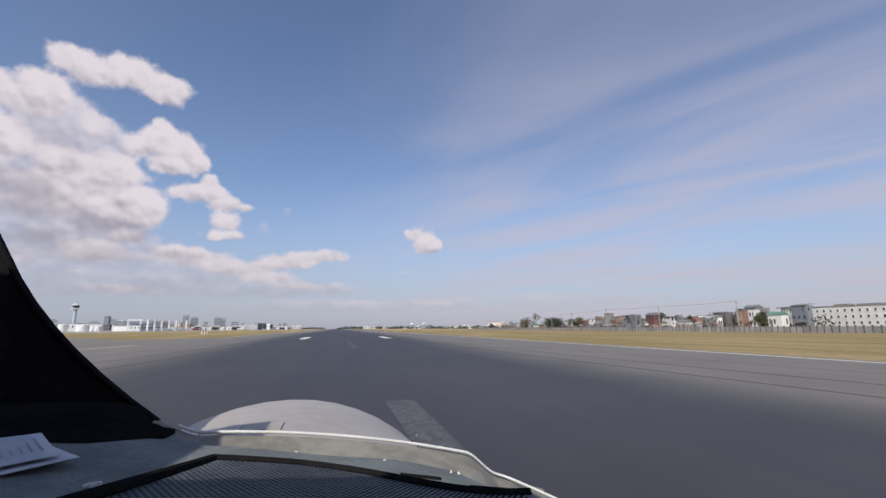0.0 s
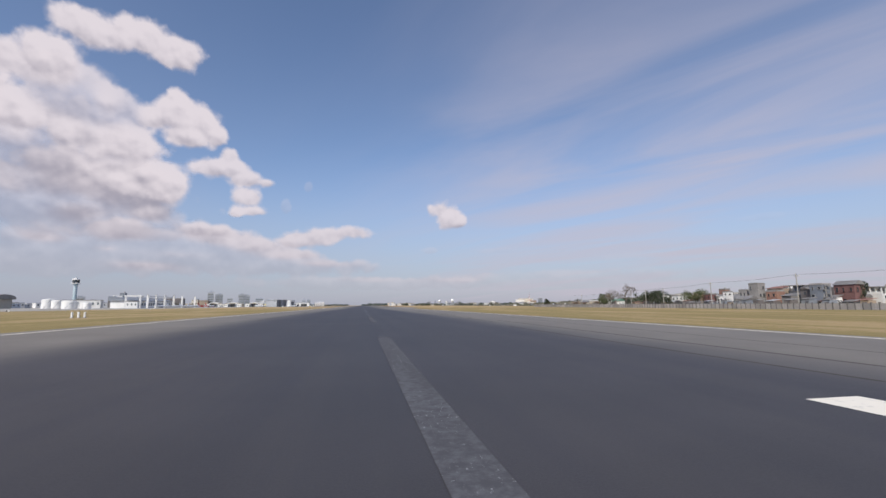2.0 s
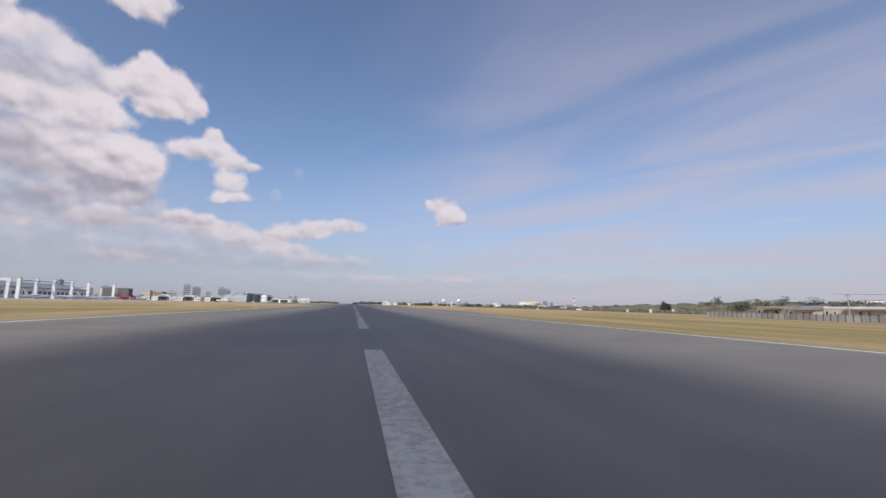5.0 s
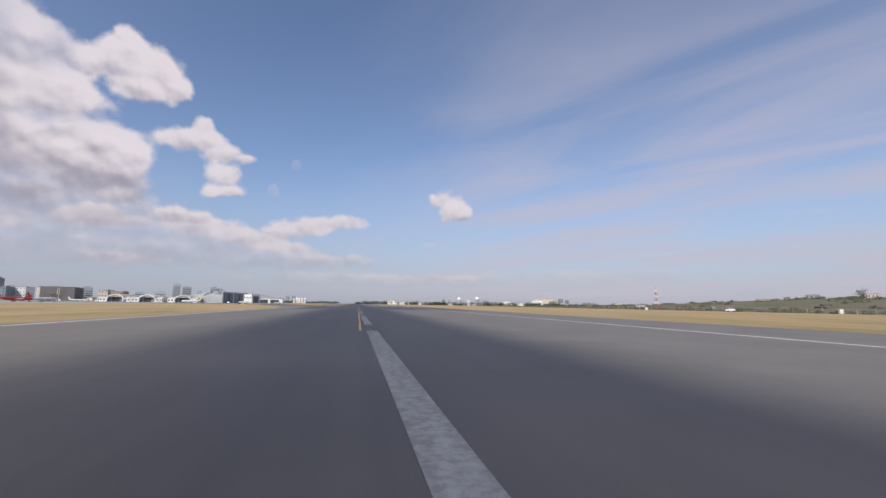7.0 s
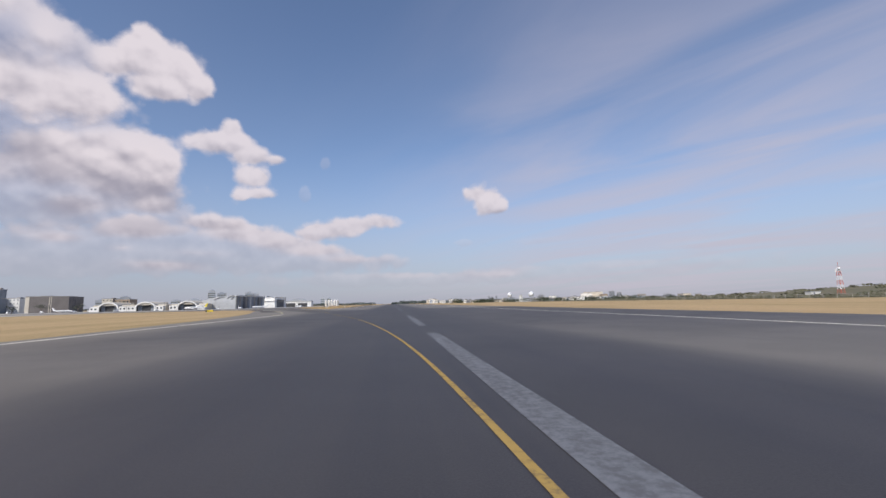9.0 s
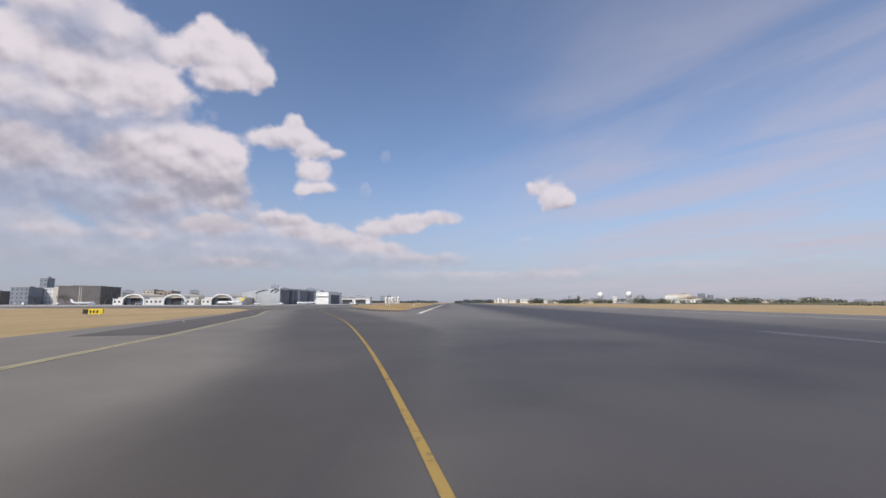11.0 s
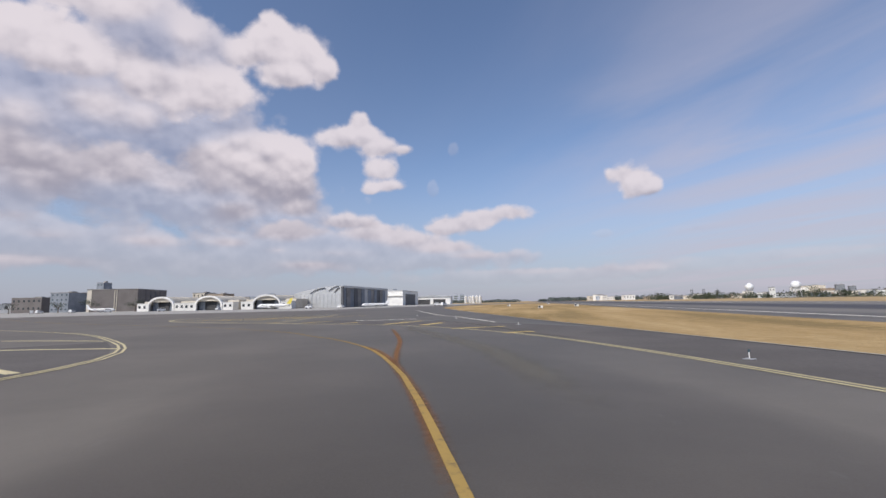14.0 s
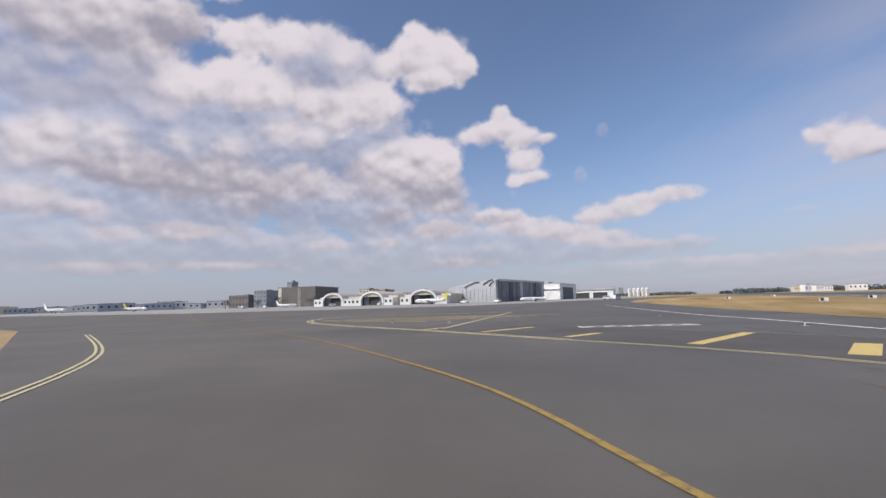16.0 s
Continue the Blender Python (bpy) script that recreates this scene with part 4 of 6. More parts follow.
# ---- houses behind the right-hand wall: the row draws back from the runway towards the start ----
for k, (x, y0, y1, h, wall, roof, rm, st, top, trim, lab) in enumerate([
        (118, 210.4, 214.4, 6.2, SLATE_WALL, "shed", ROOF_GREY, 3, "", None, "tall slate-grey block with a lean-to roof"),
        (124, 218.9, 223.0, 6.1, CREAM_WALL, "flat", None, 3, "open", WHITE_WALL, "cream house with an open roof terrace"),
        (110, 211.0, 214.6, 3.8, WHITE_WALL, "gable", ROOF_GREEN, 1, "", None, "low white house with a faded green roof"),
        (118, 221.9, 224.2, 5.8, GREY_WALL, "flat", None, 3, "tank", None, "narrow grey house with a roof tank"),
        (112, 219.8, 221.9, 5.4, WHITE_WALL, "flat", None, 2, "", None, "narrow white plastered two-storey house"),
        (112, 222.0, 223.7, 5.3, RED_WALL, "flat", None, 2, "", None, "narrow bright terracotta house"),
        (112, 223.8, 225.7, 5.1, TAN_WALL, "flat", None, 2, "", None, "tan rendered two-storey house"),
        (118, 224.4, 228.2, 6.3, SLATE_WALL, "gable", ROOF_GREY, 3, "", None, "tall slate house under a dark sheet roof"),
        (104, 224.4, 226.2, 3.4, WHITE_WALL, "shed", ROOF_GREY, 1, "", None, "small bright white house"),
        (108, 230.3, 232.7, 4.0, WHITE_WALL, "flat", None, 2, "tank", None, "white upper house behind a grey one"),
        (110, 228.6, 233.2, 4.8, DARK_WALL, "shed", ROOF_GREY, 2, "open", GREY_WALL, "dark house with an open upper floor"),
        (104, 226.8, 231.1, 3.0, GREY_WALL, "flat", None, 2, "", None, "long grey concrete house with small windows"),
        (100, 227.7, 229.8, 2.9, RED_WALL, "end", ROOF_RED, 1, "", None, "pinkish bungalow with a red roof"),
        (96, 227.6, 231.0, 2.1, WHITE_WALL, "gable", ROOF_GREY, 1, "", None, "low white house with a sheet roof"),
        (97, 231.2, 232.8, 4.0, SLATE_WALL, "flat", None, 2, "tank", None, "narrow slate-grey house with a tank"),
        (95, 232.1, 236.0, 3.8, WHITE_WALL, "flat", None, 3, "open", WHITE_WALL, "unfinished white house with open storeys"),
        (93, 233.8, 236.7, 1.9, CREAM_WALL, "gable", ROOF_GREY, 1, "", None, "low cream house with a grey roof"),
        (92, 236.1, 238.0, 4.3, BROWN_WALL, "end", ROOF_GREY, 2, "", None, "brown house with a steep dark gable"),
        (88, 234.8, 236.4, 1.9, WHITE_WALL, "shed", ROOF_GREY, 1, "", None, "small white shed-roofed house"),
        (90, 233.0, 236.6, 4.3, MAROON_WALL, "gable", ROOF_GREY, 2, "", None, "dark red-brown house under a grey roof"),
        (85, 234.8, 237.2, 4.3, SLATE_WALL, "flat", None, 3, "stair", GREY_WALL, "tall slate blue-grey house with an outside stair"),
        (86, 238.1, 239.9, 3.6, BROWN_WALL, "end", ROOF_GREY, 2, "", None, "narrow brown house with a steep gable"),
        (87, 240.4, 243.0, 4.4, SLATE_WALL, "flat", None, 3, "open", DARK_WALL, "dark slate house with an open top floor"),
        (84, 240.2, 242.2, 2.3, GREY_WALL, "shed", ROOF_GREY, 1, "", None, "low dark grey house"),
        (85, 244.1, 246.5, 3.3, RED_WALL, "flat", None, 2, "", None, "bright orange-red rendered house"),
        (87, 244.6, 248.0, 4.0, TAN_WALL, "shed", ROOF_RED, 2, "", None, "tan house with a rusty lean-to roof"),
        (86, 249.3, 251.6, 5.1, GREY_WALL, "flat", None, 3, "", None, "tall square unpainted concrete house"),
        (87, 253.2, 255.3, 3.8, GREY_WALL, "flat", None, 2, "", None, "plain grey two-storey house"),
        (82, 253.2, 254.7, 3.4, WHITE_WALL, "flat", None, 3, "", None, "narrow white tower-like house with dark windows"),
        (80, 246.1, 249.4, 1.8, CREAM_WALL, "gable", ROOF_GREY, 1, "", None, "low cream house beside the wall"),
        (85, 258.8, 259.9, 2.7, WHITE_WALL, "end", ROOF_GREY, 1, "", None, "small white house with a pointed roof"),
        (84, 260.6, 262.7, 3.1, MAROON_WALL, "flat", None, 2, "", None, "narrow maroon two-storey house"),
        (92, 264.5, 266.4, 4.4, RED_WALL, "flat", None, 2, "tank", None, "orange house showing above the row"),
        (87, 256.0, 263.3, 2.3, SLATE_WALL, "gable", ROOF_GREY, 1, "", None, "long low mauve-grey house"),
        (84, 263.7, 267.1, 2.5, TAN_WALL, "gable", ROOF_RED, 1, "", WHITE_WALL, "long low tan house with white trim"),
        (84, 267.2, 269.0, 2.7, WHITE_WALL, "end", ROOF_GREY, 1, "", None, "white house with its gable to the wall"),
        (84, 271.5, 274.2, 2.9, WHITE_WALL, "flat", None, 2, "", None, "bright white flat-roofed house"),
        (84, 274.6, 277.6, 2.4, CREAM_WALL, "flat", None, 1, "open", WHITE_WALL, "low cream house with a porch"),
        (88, 282.7, 284.8, 3.2, WHITE_WALL, "flat", None, 2, "", None, "white house between the trees"),
        (81, 295.4, 299.0, 1.8, WHITE_WALL, "gable", ROOF_GREEN, 1, "", None, "low white house with a green roof"),
        (81, 300.2, 302.2, 2.0, WHITE_WALL, "end", ROOF_GREY, 1, "", None, "small white house with a pointed roof"),
        (81, 303.5, 313.7, 1.9, CREAM_WALL, "flat", WHITE_WALL, 1, "", None, "long low cream building with a white flat roof"),
        (81, 314.0, 320.2, 1.6, CREAM_WALL, "gable", ROOF_GREY, 1, "", None, "low beige building with a grey roof"),
        (81, 320.6, 326.7, 1.9, TAN_WALL, "flat", None, 1, "", None, "plain tan block with flat roof")]):
    house(x, (y0 + y1) / 2, y1 - y0, min(2.4, 0.85 * (y1 - y0)), h, wall, roof, rm, st, lab, top, trim, 400 + k)

rnd = random.Random(77)
y = 205.0
while y < 300:  # a second, uneven row of houses further back
    w = rnd.uniform(1.8, 4.2)
    x = 97.0 + max(0.0, 238.0 - y) * 0.95 + rnd.uniform(-1, 3)
    wall, lab = rnd.choice(((GREY_WALL, "unpainted grey house in the back row"), (CREAM_WALL, "cream house in the back row"), (WHITE_WALL, "white house in the back row"), (TAN_WALL, "tan house in the back row"), (SLATE_WALL, "dark slate-grey house in the back row"), (MAROON_WALL, "dark red-brown house in the back row"), (BROWN_WALL, "brown house in the back row")))
    house(x, y + w / 2, w, 2.6, rnd.uniform(2.6, 4.2) * x / 97.0 * (1.0 if y < 266 else 0.75), wall, rnd.choice(("flat", "gable", "shed", "end", "flat")), rnd.choice((ROOF_GREY, ROOF_GREY, ROOF_RED, GREY_WALL)), 2, lab, rnd.choice(("", "", "tank", "open", "box")), rnd.choice((None, WHITE_WALL, GREY_WALL)), int(y * 10))
    y += w + rnd.uniform(0.1, 1.6)


def lean_to(x, y, w, h, wall, roof, label):
    """A low shed against the back of the wall."""
    t = thing("shed", x, y, label, "shed", -90, "sheds behind the airfield wall")
    part("wall", Form().box(0, 0.9, 0, w, 1.8, h), wall, t)
    part("roof", Form().add([(-w / 2 - 0.12, -0.15, h), (w / 2 + 0.12, -0.15, h), (w / 2 + 0.12, 1.95, h + 0.3), (-w / 2 - 0.12, 1.95, h + 0.3), (-w / 2 - 0.12, -0.15, h + 0.05), (w / 2 + 0.12, -0.15, h + 0.05), (w / 2 + 0.12, 1.95, h + 0.35), (-w / 2 - 0.12, 1.95, h + 0.35)],
                            [(3, 2, 1, 0), (4, 5, 6, 7), (0, 1, 5, 4), (1, 2, 6, 5), (2, 3, 7, 6), (3, 0, 4, 7)]), roof, t)
    part("door", Form().box(w * 0.2, -0.02, 0, min(0.5, w * 0.3), 0.05, h * 0.75), DARK_WALL, t)


y = 214.0
while y < 284:
    w = rnd.uniform(0.8, 1.9)
    wall, lab = rnd.choice(((GREY_WALL, "low grey block shed behind the wall"), (DARK_WALL, "dark sheet-metal shed behind the wall"), (SLATE_WALL, "slate-grey shed behind the wall"), (TAN_WALL, "rusty tan shed behind the wall"), (BROWN_WALL, "brown board shed behind the wall")))
    lean_to(79.0 + max(0.0, 238.0 - y) * 0.6 + rnd.uniform(-0.8, 0.8), y + w / 2, w, rnd.uniform(1.0, 1.6), wall, rnd.choice((ROOF_GREY, ROOF_RED, ROOF_GREY, SHEET_GREY)), lab)
    y += w + rnd.uniform(0.2, 1.8)

# the long white building with two rows of windows
t = thing("long_building", 120.0, 196.6, "long white three-storey building with rows of dark windows", "building", -90)
part("wall", Form().box(0, 4, 0, 31, 8, 5.6), WHITE_WALL, t)
part("roof", Form().box(0, 4, 5.6, 31.3, 8.3, 0.2).box(-9, 4, 5.8, 3.4, 2, 0.5).box(-3, 4, 5.8, 5, 2, 0.4), GREY_WALL, t)
wall_windows(t, 30, -0.01, (1.6, 3.1, 4.6), 19, 0.5, 0.62)

# ---- the concrete wall of the airfield ----
t = thing("perimeter_wall", 62.0, 0, "grey concrete panel wall with posts along the grass", "wall")
panel = mesh_of("panel", Form().box(0, 0, 0, 0.10, 0.78, 0.84), WALL_GREY)
post = mesh_of("post", Form().box(0, 0, 0, 0.18, 0.12, 0.92).box(0, 0, 0.92, 0.21, 0.15, 0.05), POST_GREY)
for k in range(208):
    y = 132 + 0.9 * k
    for nm, me, dy in (("panel", panel, 0.45), ("post", post, 0.0)):
        ob = new(nm, me)
        ob.parent = t
        ob.location = (0, y + dy, -0.03)


def utility_pole(x, y, h):
    t = thing("utility_pole", x, y, "grey concrete utility pole with a crossarm", "pole", 0, "poles behind the wall")
    part("pole", Form().tube((0, 0, 0), (0, 0, h), 0.11, 0.07), POLE_GREY, t)
    part("crossarm", Form().box(0, 0, h * 0.93, 0.08, 1.0, 0.08), POLE_GREY, t)
    for s in (-0.42, 0.0, 0.42):
        part("insulator", Form().tube((0, s, h * 0.93 + 0.08), (0, s, h * 0.93 + 0.2), 0.035), WHITE_WALL, t)


POLES = [(70, 227.0, 5.7), (70, 207.0, 5.6), (70, 187.0, 5.6), (70, 245, 5.2), (72, 262.0, 4.6), (74, 271.5, 4.6), (74, 277.9, 4.8), (73, 288.0, 4.0), (73, 304, 4.0)]
for x, y, h in POLES:
    utility_pole(x, y, h)
t = thing("overhead_cable", 70, 0, "thin sagging power cable strung between the poles", "cable")
f = Form()
chain = sorted(POLES, key=lambda p: p[1])
for (x0, y0, h0), (x1, y1, h1) in zip(chain, chain[1:]):
    last = None
    for k in range(9):
        a = k / 8
        p = Vector((0, y0 + (y1 - y0) * a, h0 * 0.98 + (h1 - h0) * a - 0.9 * a * (1 - a)))
        if last is not None:
            f.tube(last, p, 0.022, sides=4, caps=False)
        last = p
part("cable", f, SIGN_BLACK, t)


# ---- trees ----
def leaf_cloud(form, rnd, cx, cy, cz, rx, rz, count, size):
    for _ in range(count):
        d = Vector((rnd.gauss(0, 1), rnd.gauss(0, 1), rnd.gauss(0, 1))).normalized() * (rnd.random() ** 0.4)
        c = Vector((cx + d.x * rx, cy + d.y * rx, cz + d.z * rz))
        a = Vector((rnd.gauss(0, 1), rnd.gauss(0, 1), rnd.gauss(0, 1))).normalized()
        b = a.orthogonal().normalized()
        e = a.cross(b)
        s = size * rnd.uniform(0.6, 1.4)
        form.add([c - b * s, c + e * s * 0.6, c + b * s, c - e * s * 0.6], [(0, 1, 2, 3)])


def leafy_tree(x, y, h, spread, seed, material=LEAF, label="", leaves=3000):
    rnd = random.Random(seed)
    t = thing("tree", x, y, label or "broad leafy green tree", "tree", rnd.uniform(0, 360), "trees behind the wall")
    trunk = Form().tube((0, 0, -0.1), (0, 0, h * 0.45), 0.05 * h, 0.03 * h, 7)
    crown = Form()
    for k in range(7):
        a = k * 0.9 + rnd.uniform(-0.3, 0.3)
        r = spread * rnd.uniform(0.25, 0.7)
        z = h * rnd.uniform(0.34, 0.84)
        tip = (math.cos(a) * r, math.sin(a) * r, z)
        trunk.tube((0, 0, h * rnd.uniform(0.25, 0.45)), tip, 0.02 * h, 0.008 * h, 5)
        leaf_cloud(crown, rnd, *tip, spread * rnd.uniform(0.38, 0.58), h * rnd.uniform(0.14, 0.24), leaves // 7, h * 0.023)
    part("trunk", trunk, TRUNK, t)
    part("crown", crown, material, t)
    return t


def bare_tree(x, y, h, seed, label):
    rnd = random.Random(seed)
    t = thing("bare_tree", x, y, label, "tree", 0, "trees behind the wall")
    f = Form()

    def grow(p, d, length, r, depth):
        q = p + d * length
        f.tube(p, q, r, r * 0.65, 5, False)
        if depth == 0:
            return
        for _ in range(3 if depth > 1 else 4):
            e = (d + Vector((rnd.uniform(-1, 1), rnd.uniform(-1, 1), rnd.uniform(-0.35, 0.42))) * 1.15).normalized()
            grow(q, e, length * rnd.uniform(0.62, 0.86), r * 0.62, depth - 1)

    grow(Vector((0, 0, -0.1)), Vector((0, 0, 1)), h * 0.27, h * 0.026, 6)
    part("twig_crown", f, TRUNK, t)


for k, (x, y, h, sp) in enumerate([(77, 296, 4.4, 2.6), (79, 276.0, 4.8, 3.6), (77, 269.5, 4.4, 3.6), (82, 264, 4.4, 3.2), (86, 286, 4.0, 3.6), (84, 279, 4.4, 3.4), (113, 219.2, 5.2, 1.7), (113, 228.0, 5.6, 2.1), (100, 242, 5.3, 1.8), (102, 231.6, 4.4, 2.0), (92, 233.5, 4.9, 1.2), (94, 256.5, 3.9, 1.6), (96, 268, 4.0, 2.2), (84, 357, 4.0, 1.5), (90, 339, 3.2, 2.6), (92, 331, 3.2, 2.6), (80, 302, 3.4, 2.2)]):
    leafy_tree(x, y, h, sp, 10 + k, LEAF if k % 3 else LEAF_LIGHT)
bare_tree(74, 280.5, 7.4, 5, "big leafless grey tree with spreading twigs")
bare_tree(74, 285.5, 6.2, 8, "smaller leafless grey tree")
bare_tree(75, 290, 5.6, 9, "leafless grey tree among green crowns")

# ---- left-hand side: aprons, hangars, terminal ----
f = Form()
f.prism([(-400, 200), (-78, 200), (-78, 500), (-95, 540), (-400, 540)], -0.25, -0.006)
setting("pavement_terminal", f, CONCRETE, "pale concrete apron in front of the terminal", "apron")
f = Form()
f.prism([(-80, 196), (-31, 184), (-20, 168), (-12.9, 174), (-12.9, 108), (-20, 122), (-32, 127), (-80, 128)], -0.25, -0.003)
setting("road_turnoff", f, ASPHALT, "grey asphalt turn-off joining the runway", "taxiway")
line("trim_turnoff_line", [(-12.1, 152), (-12.4, 147), (-13.6, 143.6), (-17, 141.6), (-24, 141), (-50, 142)], 0.16, WHITE_PAINT, "white edge line curving into the turn-off")


def arched_hangar(x, y, w, h, depth, rz, label):
    """A vaulted concrete hangar with a wide shaded opening under a white arch."""
    t = thing("hangar", x, y, label, "hangar", rz, "vaulted hangars")
    n = 20
    spring = h * 0.34

    def arc(r, rise, k):
        a = math.pi * k / n
        return -math.cos(a) * r, spring + math.sin(a) * rise

    outer = [arc(w / 2, h - spring, k) for k in range(n + 1)]
    inner = [arc(w / 2 - 0.55, h - spring - 0.5, k) for k in range(n + 1)]
    rim = Form()
    p = [(a, -0.5, b) for a, b in outer] + [(a, -0.5, b) for a, b in inner] + [(a, 0.3, b) for a, b in outer] + [(a, 0.3, b) for a, b in inner]
    m = n + 1
    q = []
    for k in range(n):
        q += [(k, m + k, m + k + 1, k + 1), (2 * m + k, 2 * m + k + 1, 3 * m + k + 1, 3 * m + k), (k, k + 1, 2 * m + k + 1, 2 * m + k), (m + k, 3 * m + k, 3 * m + k + 1, m + k + 1)]
    rim.add(p, q)
    for s in (-1, 1):
        rim.box(s * (w / 2 - 0.28), -0.1, 0, 0.56, 0.8, spring)
    part("arch_rim", rim, WHITE_WALL, t, "white painted concrete arch")
    roof = Form()
    roof.add([(a, 0.3, b + 0.02) for a, b in outer] + [(a, depth, b + 0.02) for a, b in outer] + [(a, 0.3, b - 0.2) for a, b in outer] + [(a, depth, b - 0.2) for a, b in outer],
             [(k, k + 1, m + k + 1, m + k) for k in range(n)] + [(2 * m + k, 3 * m + k, 3 * m + k + 1, 2 * m + k + 1) for k in range(n)])
    part("roof", roof, CREAM_WALL, t, "weathered cream vault", True)
    side = Form()
    for s in (-1, 1):
        side.box(s * (w / 2 - 0.15), depth / 2, 0, 0.3, depth, spring)
    side.box(0, depth - 0.15, 0, w - 0.6, 0.3, h * 0.95)
    part("wall", side, GREY_WALL, t)
    lintel = Form()
    for k in range(n):
        (a0, b0), (a1, b1) = inner[k], inner[k + 1]
        z = h * 0.62
        if min(b0, b1) > z:
            lintel.add([(a0, 0.1, z), (a1, 0.1, z), (a1, 0.1, b1), (a0, 0.1, b0)], [(0, 1, 2, 3)])
    part("gable_panel", lintel, CREAM_WALL, t, "beige panel under the arch")
    # outer leaves are doors, the middle two dark slabs painted as inner shade
    for k in range(4):
        part("door", Form().box((k - 1.5) * (w - 1.4) / 4, 1.2 + 0.15 * (k % 2), 0, (w - 1.4) / 4, 0.12, h * 0.62), MOUTH_SHADE if k in (1, 2) else SLATE_WALL, t, "sliding hangar door leaves round a mouth painted dark as shade")
    for s in (-1, 1):
        part("side_vault", Form().prism([(s * (w / 2 + 3.4), 3.2), (s * (w / 2 + 3.4), depth), (s * (w / 2), depth), (s * (w / 2), 3.2)][::s], 0, 3.1), CREAM_WALL, t, "low cream roof between the vaults")
        annex = part("annex", Form().box(s * (w / 2 + 1.7), 1.5, 0, 3.2, 3.6, 2.3).box(s * (w / 2 + 1.7), 1.5, 2.3, 3.4, 3.8, 0.15), WHITE_WALL, t, "low white annex")
        for k in (-0.8, 0.8):
            part("window", Form().box(s * (w / 2 + 1.7) + k, -0.31, 0.9, 0.7, 0.05, 0.8), WINDOW_DARK, annex)


arched_hangar(-137.4, 606, 8.6, 4.5, 18, 8, "white vaulted hangar with an open dark mouth")
arched_hangar(-121.0, 606.5, 8.8, 4.5, 18, 8, "white vaulted hangar with a plane inside its shade")
arched_hangar(-102.4, 608, 9.0, 4.5, 18, 8, "white vaulted hangar with half-closed doors")

# the large maintenance hangar: its tall doors face the runway, its curved end wall the camera
t = thing("maintenance_hangar", -84, 622, "huge grey sheet-metal hangar with tall dark doors", "hangar", 86.6)
n = 16
prof = [(18.0 * k / n, 4.6 + 2.6 * math.cos(math.pi * 0.5 * k / n) ** 0.8) for k in range(n + 1)]
body = Form()
for sx in (0.0, 42.0):
    body.add([(sx, y, 0) for y, z in prof] + [(sx, y, z) for y, z in prof], [(k, k + 1, n + 2 + k, n + 1 + k) for k in range(n)])
body.add([(sx, y, z) for sx in (0.0, 42.0) for y, z in prof], [(k, k + 1, n + 2 + k, n + 1 + k) for k in range(n)])
body.box(21, 18, 0, 42, 0.2, prof[-1][1])
part("wall", body, SHEET_GREY, t, "pale grey corrugated cladding")
for k in range(12):
    part("rib", Form().box(-0.05, 0.8 + k * 1.45, 0, 0.1, 0.12, 4.4), SHEET_GREY, t)
part("fascia", Form().box(21, -0.25, 6.55, 42.2, 0.5, 0.7), SHEET_GREY, t)
part("corner_post", Form().box(0.0, -0.2, 0, 0.7, 0.7, 6.9), DARK_WALL, t, "dark corner post beside the doors")
for k in range(14):
    part("door", Form().box(1.5 + 3.0 * k, -0.1 - 0.12 * (k % 2), 0, 2.9, 0.12, 6.5), (SLATE_WALL, GREY_WALL, SLATE_WALL, DARK_WALL, GREY_WALL, SLATE_WALL, SHEET_GREY)[k % 7], t, "tall sliding door leaf")
# shadows of the roof ribs, built as dark bars on the end wall
for k, (y0, y1, z0, z1) in enumerate(((6.0, 11.5, 6.5, 4.9), (1.2, 4.6, 7.0, 5.5), (0.8, 2.6, 6.4, 5.0))):
    f = Form()
    last = None
    for j in range(13):
        a = j / 12
        p = Vector((-0.25, y0 + a * (y1 - y0), z0 + (z1 - z0) * a * a))
        if last is not None:
            f.tube(last, p, 0.14, sides=6)
        last = p
    part("roof_truss", f, DARK_WALL, t, "dark curved bar in place of a roof rib's shadow")

t = thing("white_hangar", -86.8, 690, "white sheet-metal hangar, its shaded side darkened by a panel", "hangar", 0, "white hangars")
part("wall", Form().box(0, 16, 0, 10.2, 32, 7.0), WHITE_WALL, t)
part("roof", Form().box(0, 16, 7.0, 10.5, 32.3, 0.3).box(-2.6, 6, 7.3, 4.0, 8, 0.8), SHEET_GREY, t)
# dark panel added over the side wall to paint in its shade
part("door", Form().box(5.15, 15, 0, 0.16, 20, 5.6), DARK_WALL, t, "tall dark door panel standing for the side's shade")
part("canopy", Form().box(0, -0.4, 4.6, 10.2, 0.8, 0.2), WHITE_WALL, t)
t = thing("white_hangar", -78.1, 745, "long low white hangar with two open dark bays", "hangar", 3, "white hangars")
part("wall", Form().box(0, 6, 0, 22, 12, 4.4), WHITE_WALL, t)
part("roof", Form().add([(-11.3, -0.6, 4.4), (11.3, -0.6, 4.4), (11.3, 12.4, 4.4), (-11.3, 12.4, 4.4), (-11.3, -0.6, 4.7), (11.3, -0.6, 4.7), (11.3, 12.4, 4.7), (-11.3, 12.4, 4.7), (0, -0.6, 5.6), (0, 12.4, 5.6)],
     [(3, 2, 1, 0), (0, 1, 5, 8, 4), (2, 3, 7, 9, 6), (1, 2, 6, 5), (3, 0, 4, 7), (4, 8, 9, 7), (8, 5, 6, 9)]), SHEET_GREY, t, "shallow gabled roof")
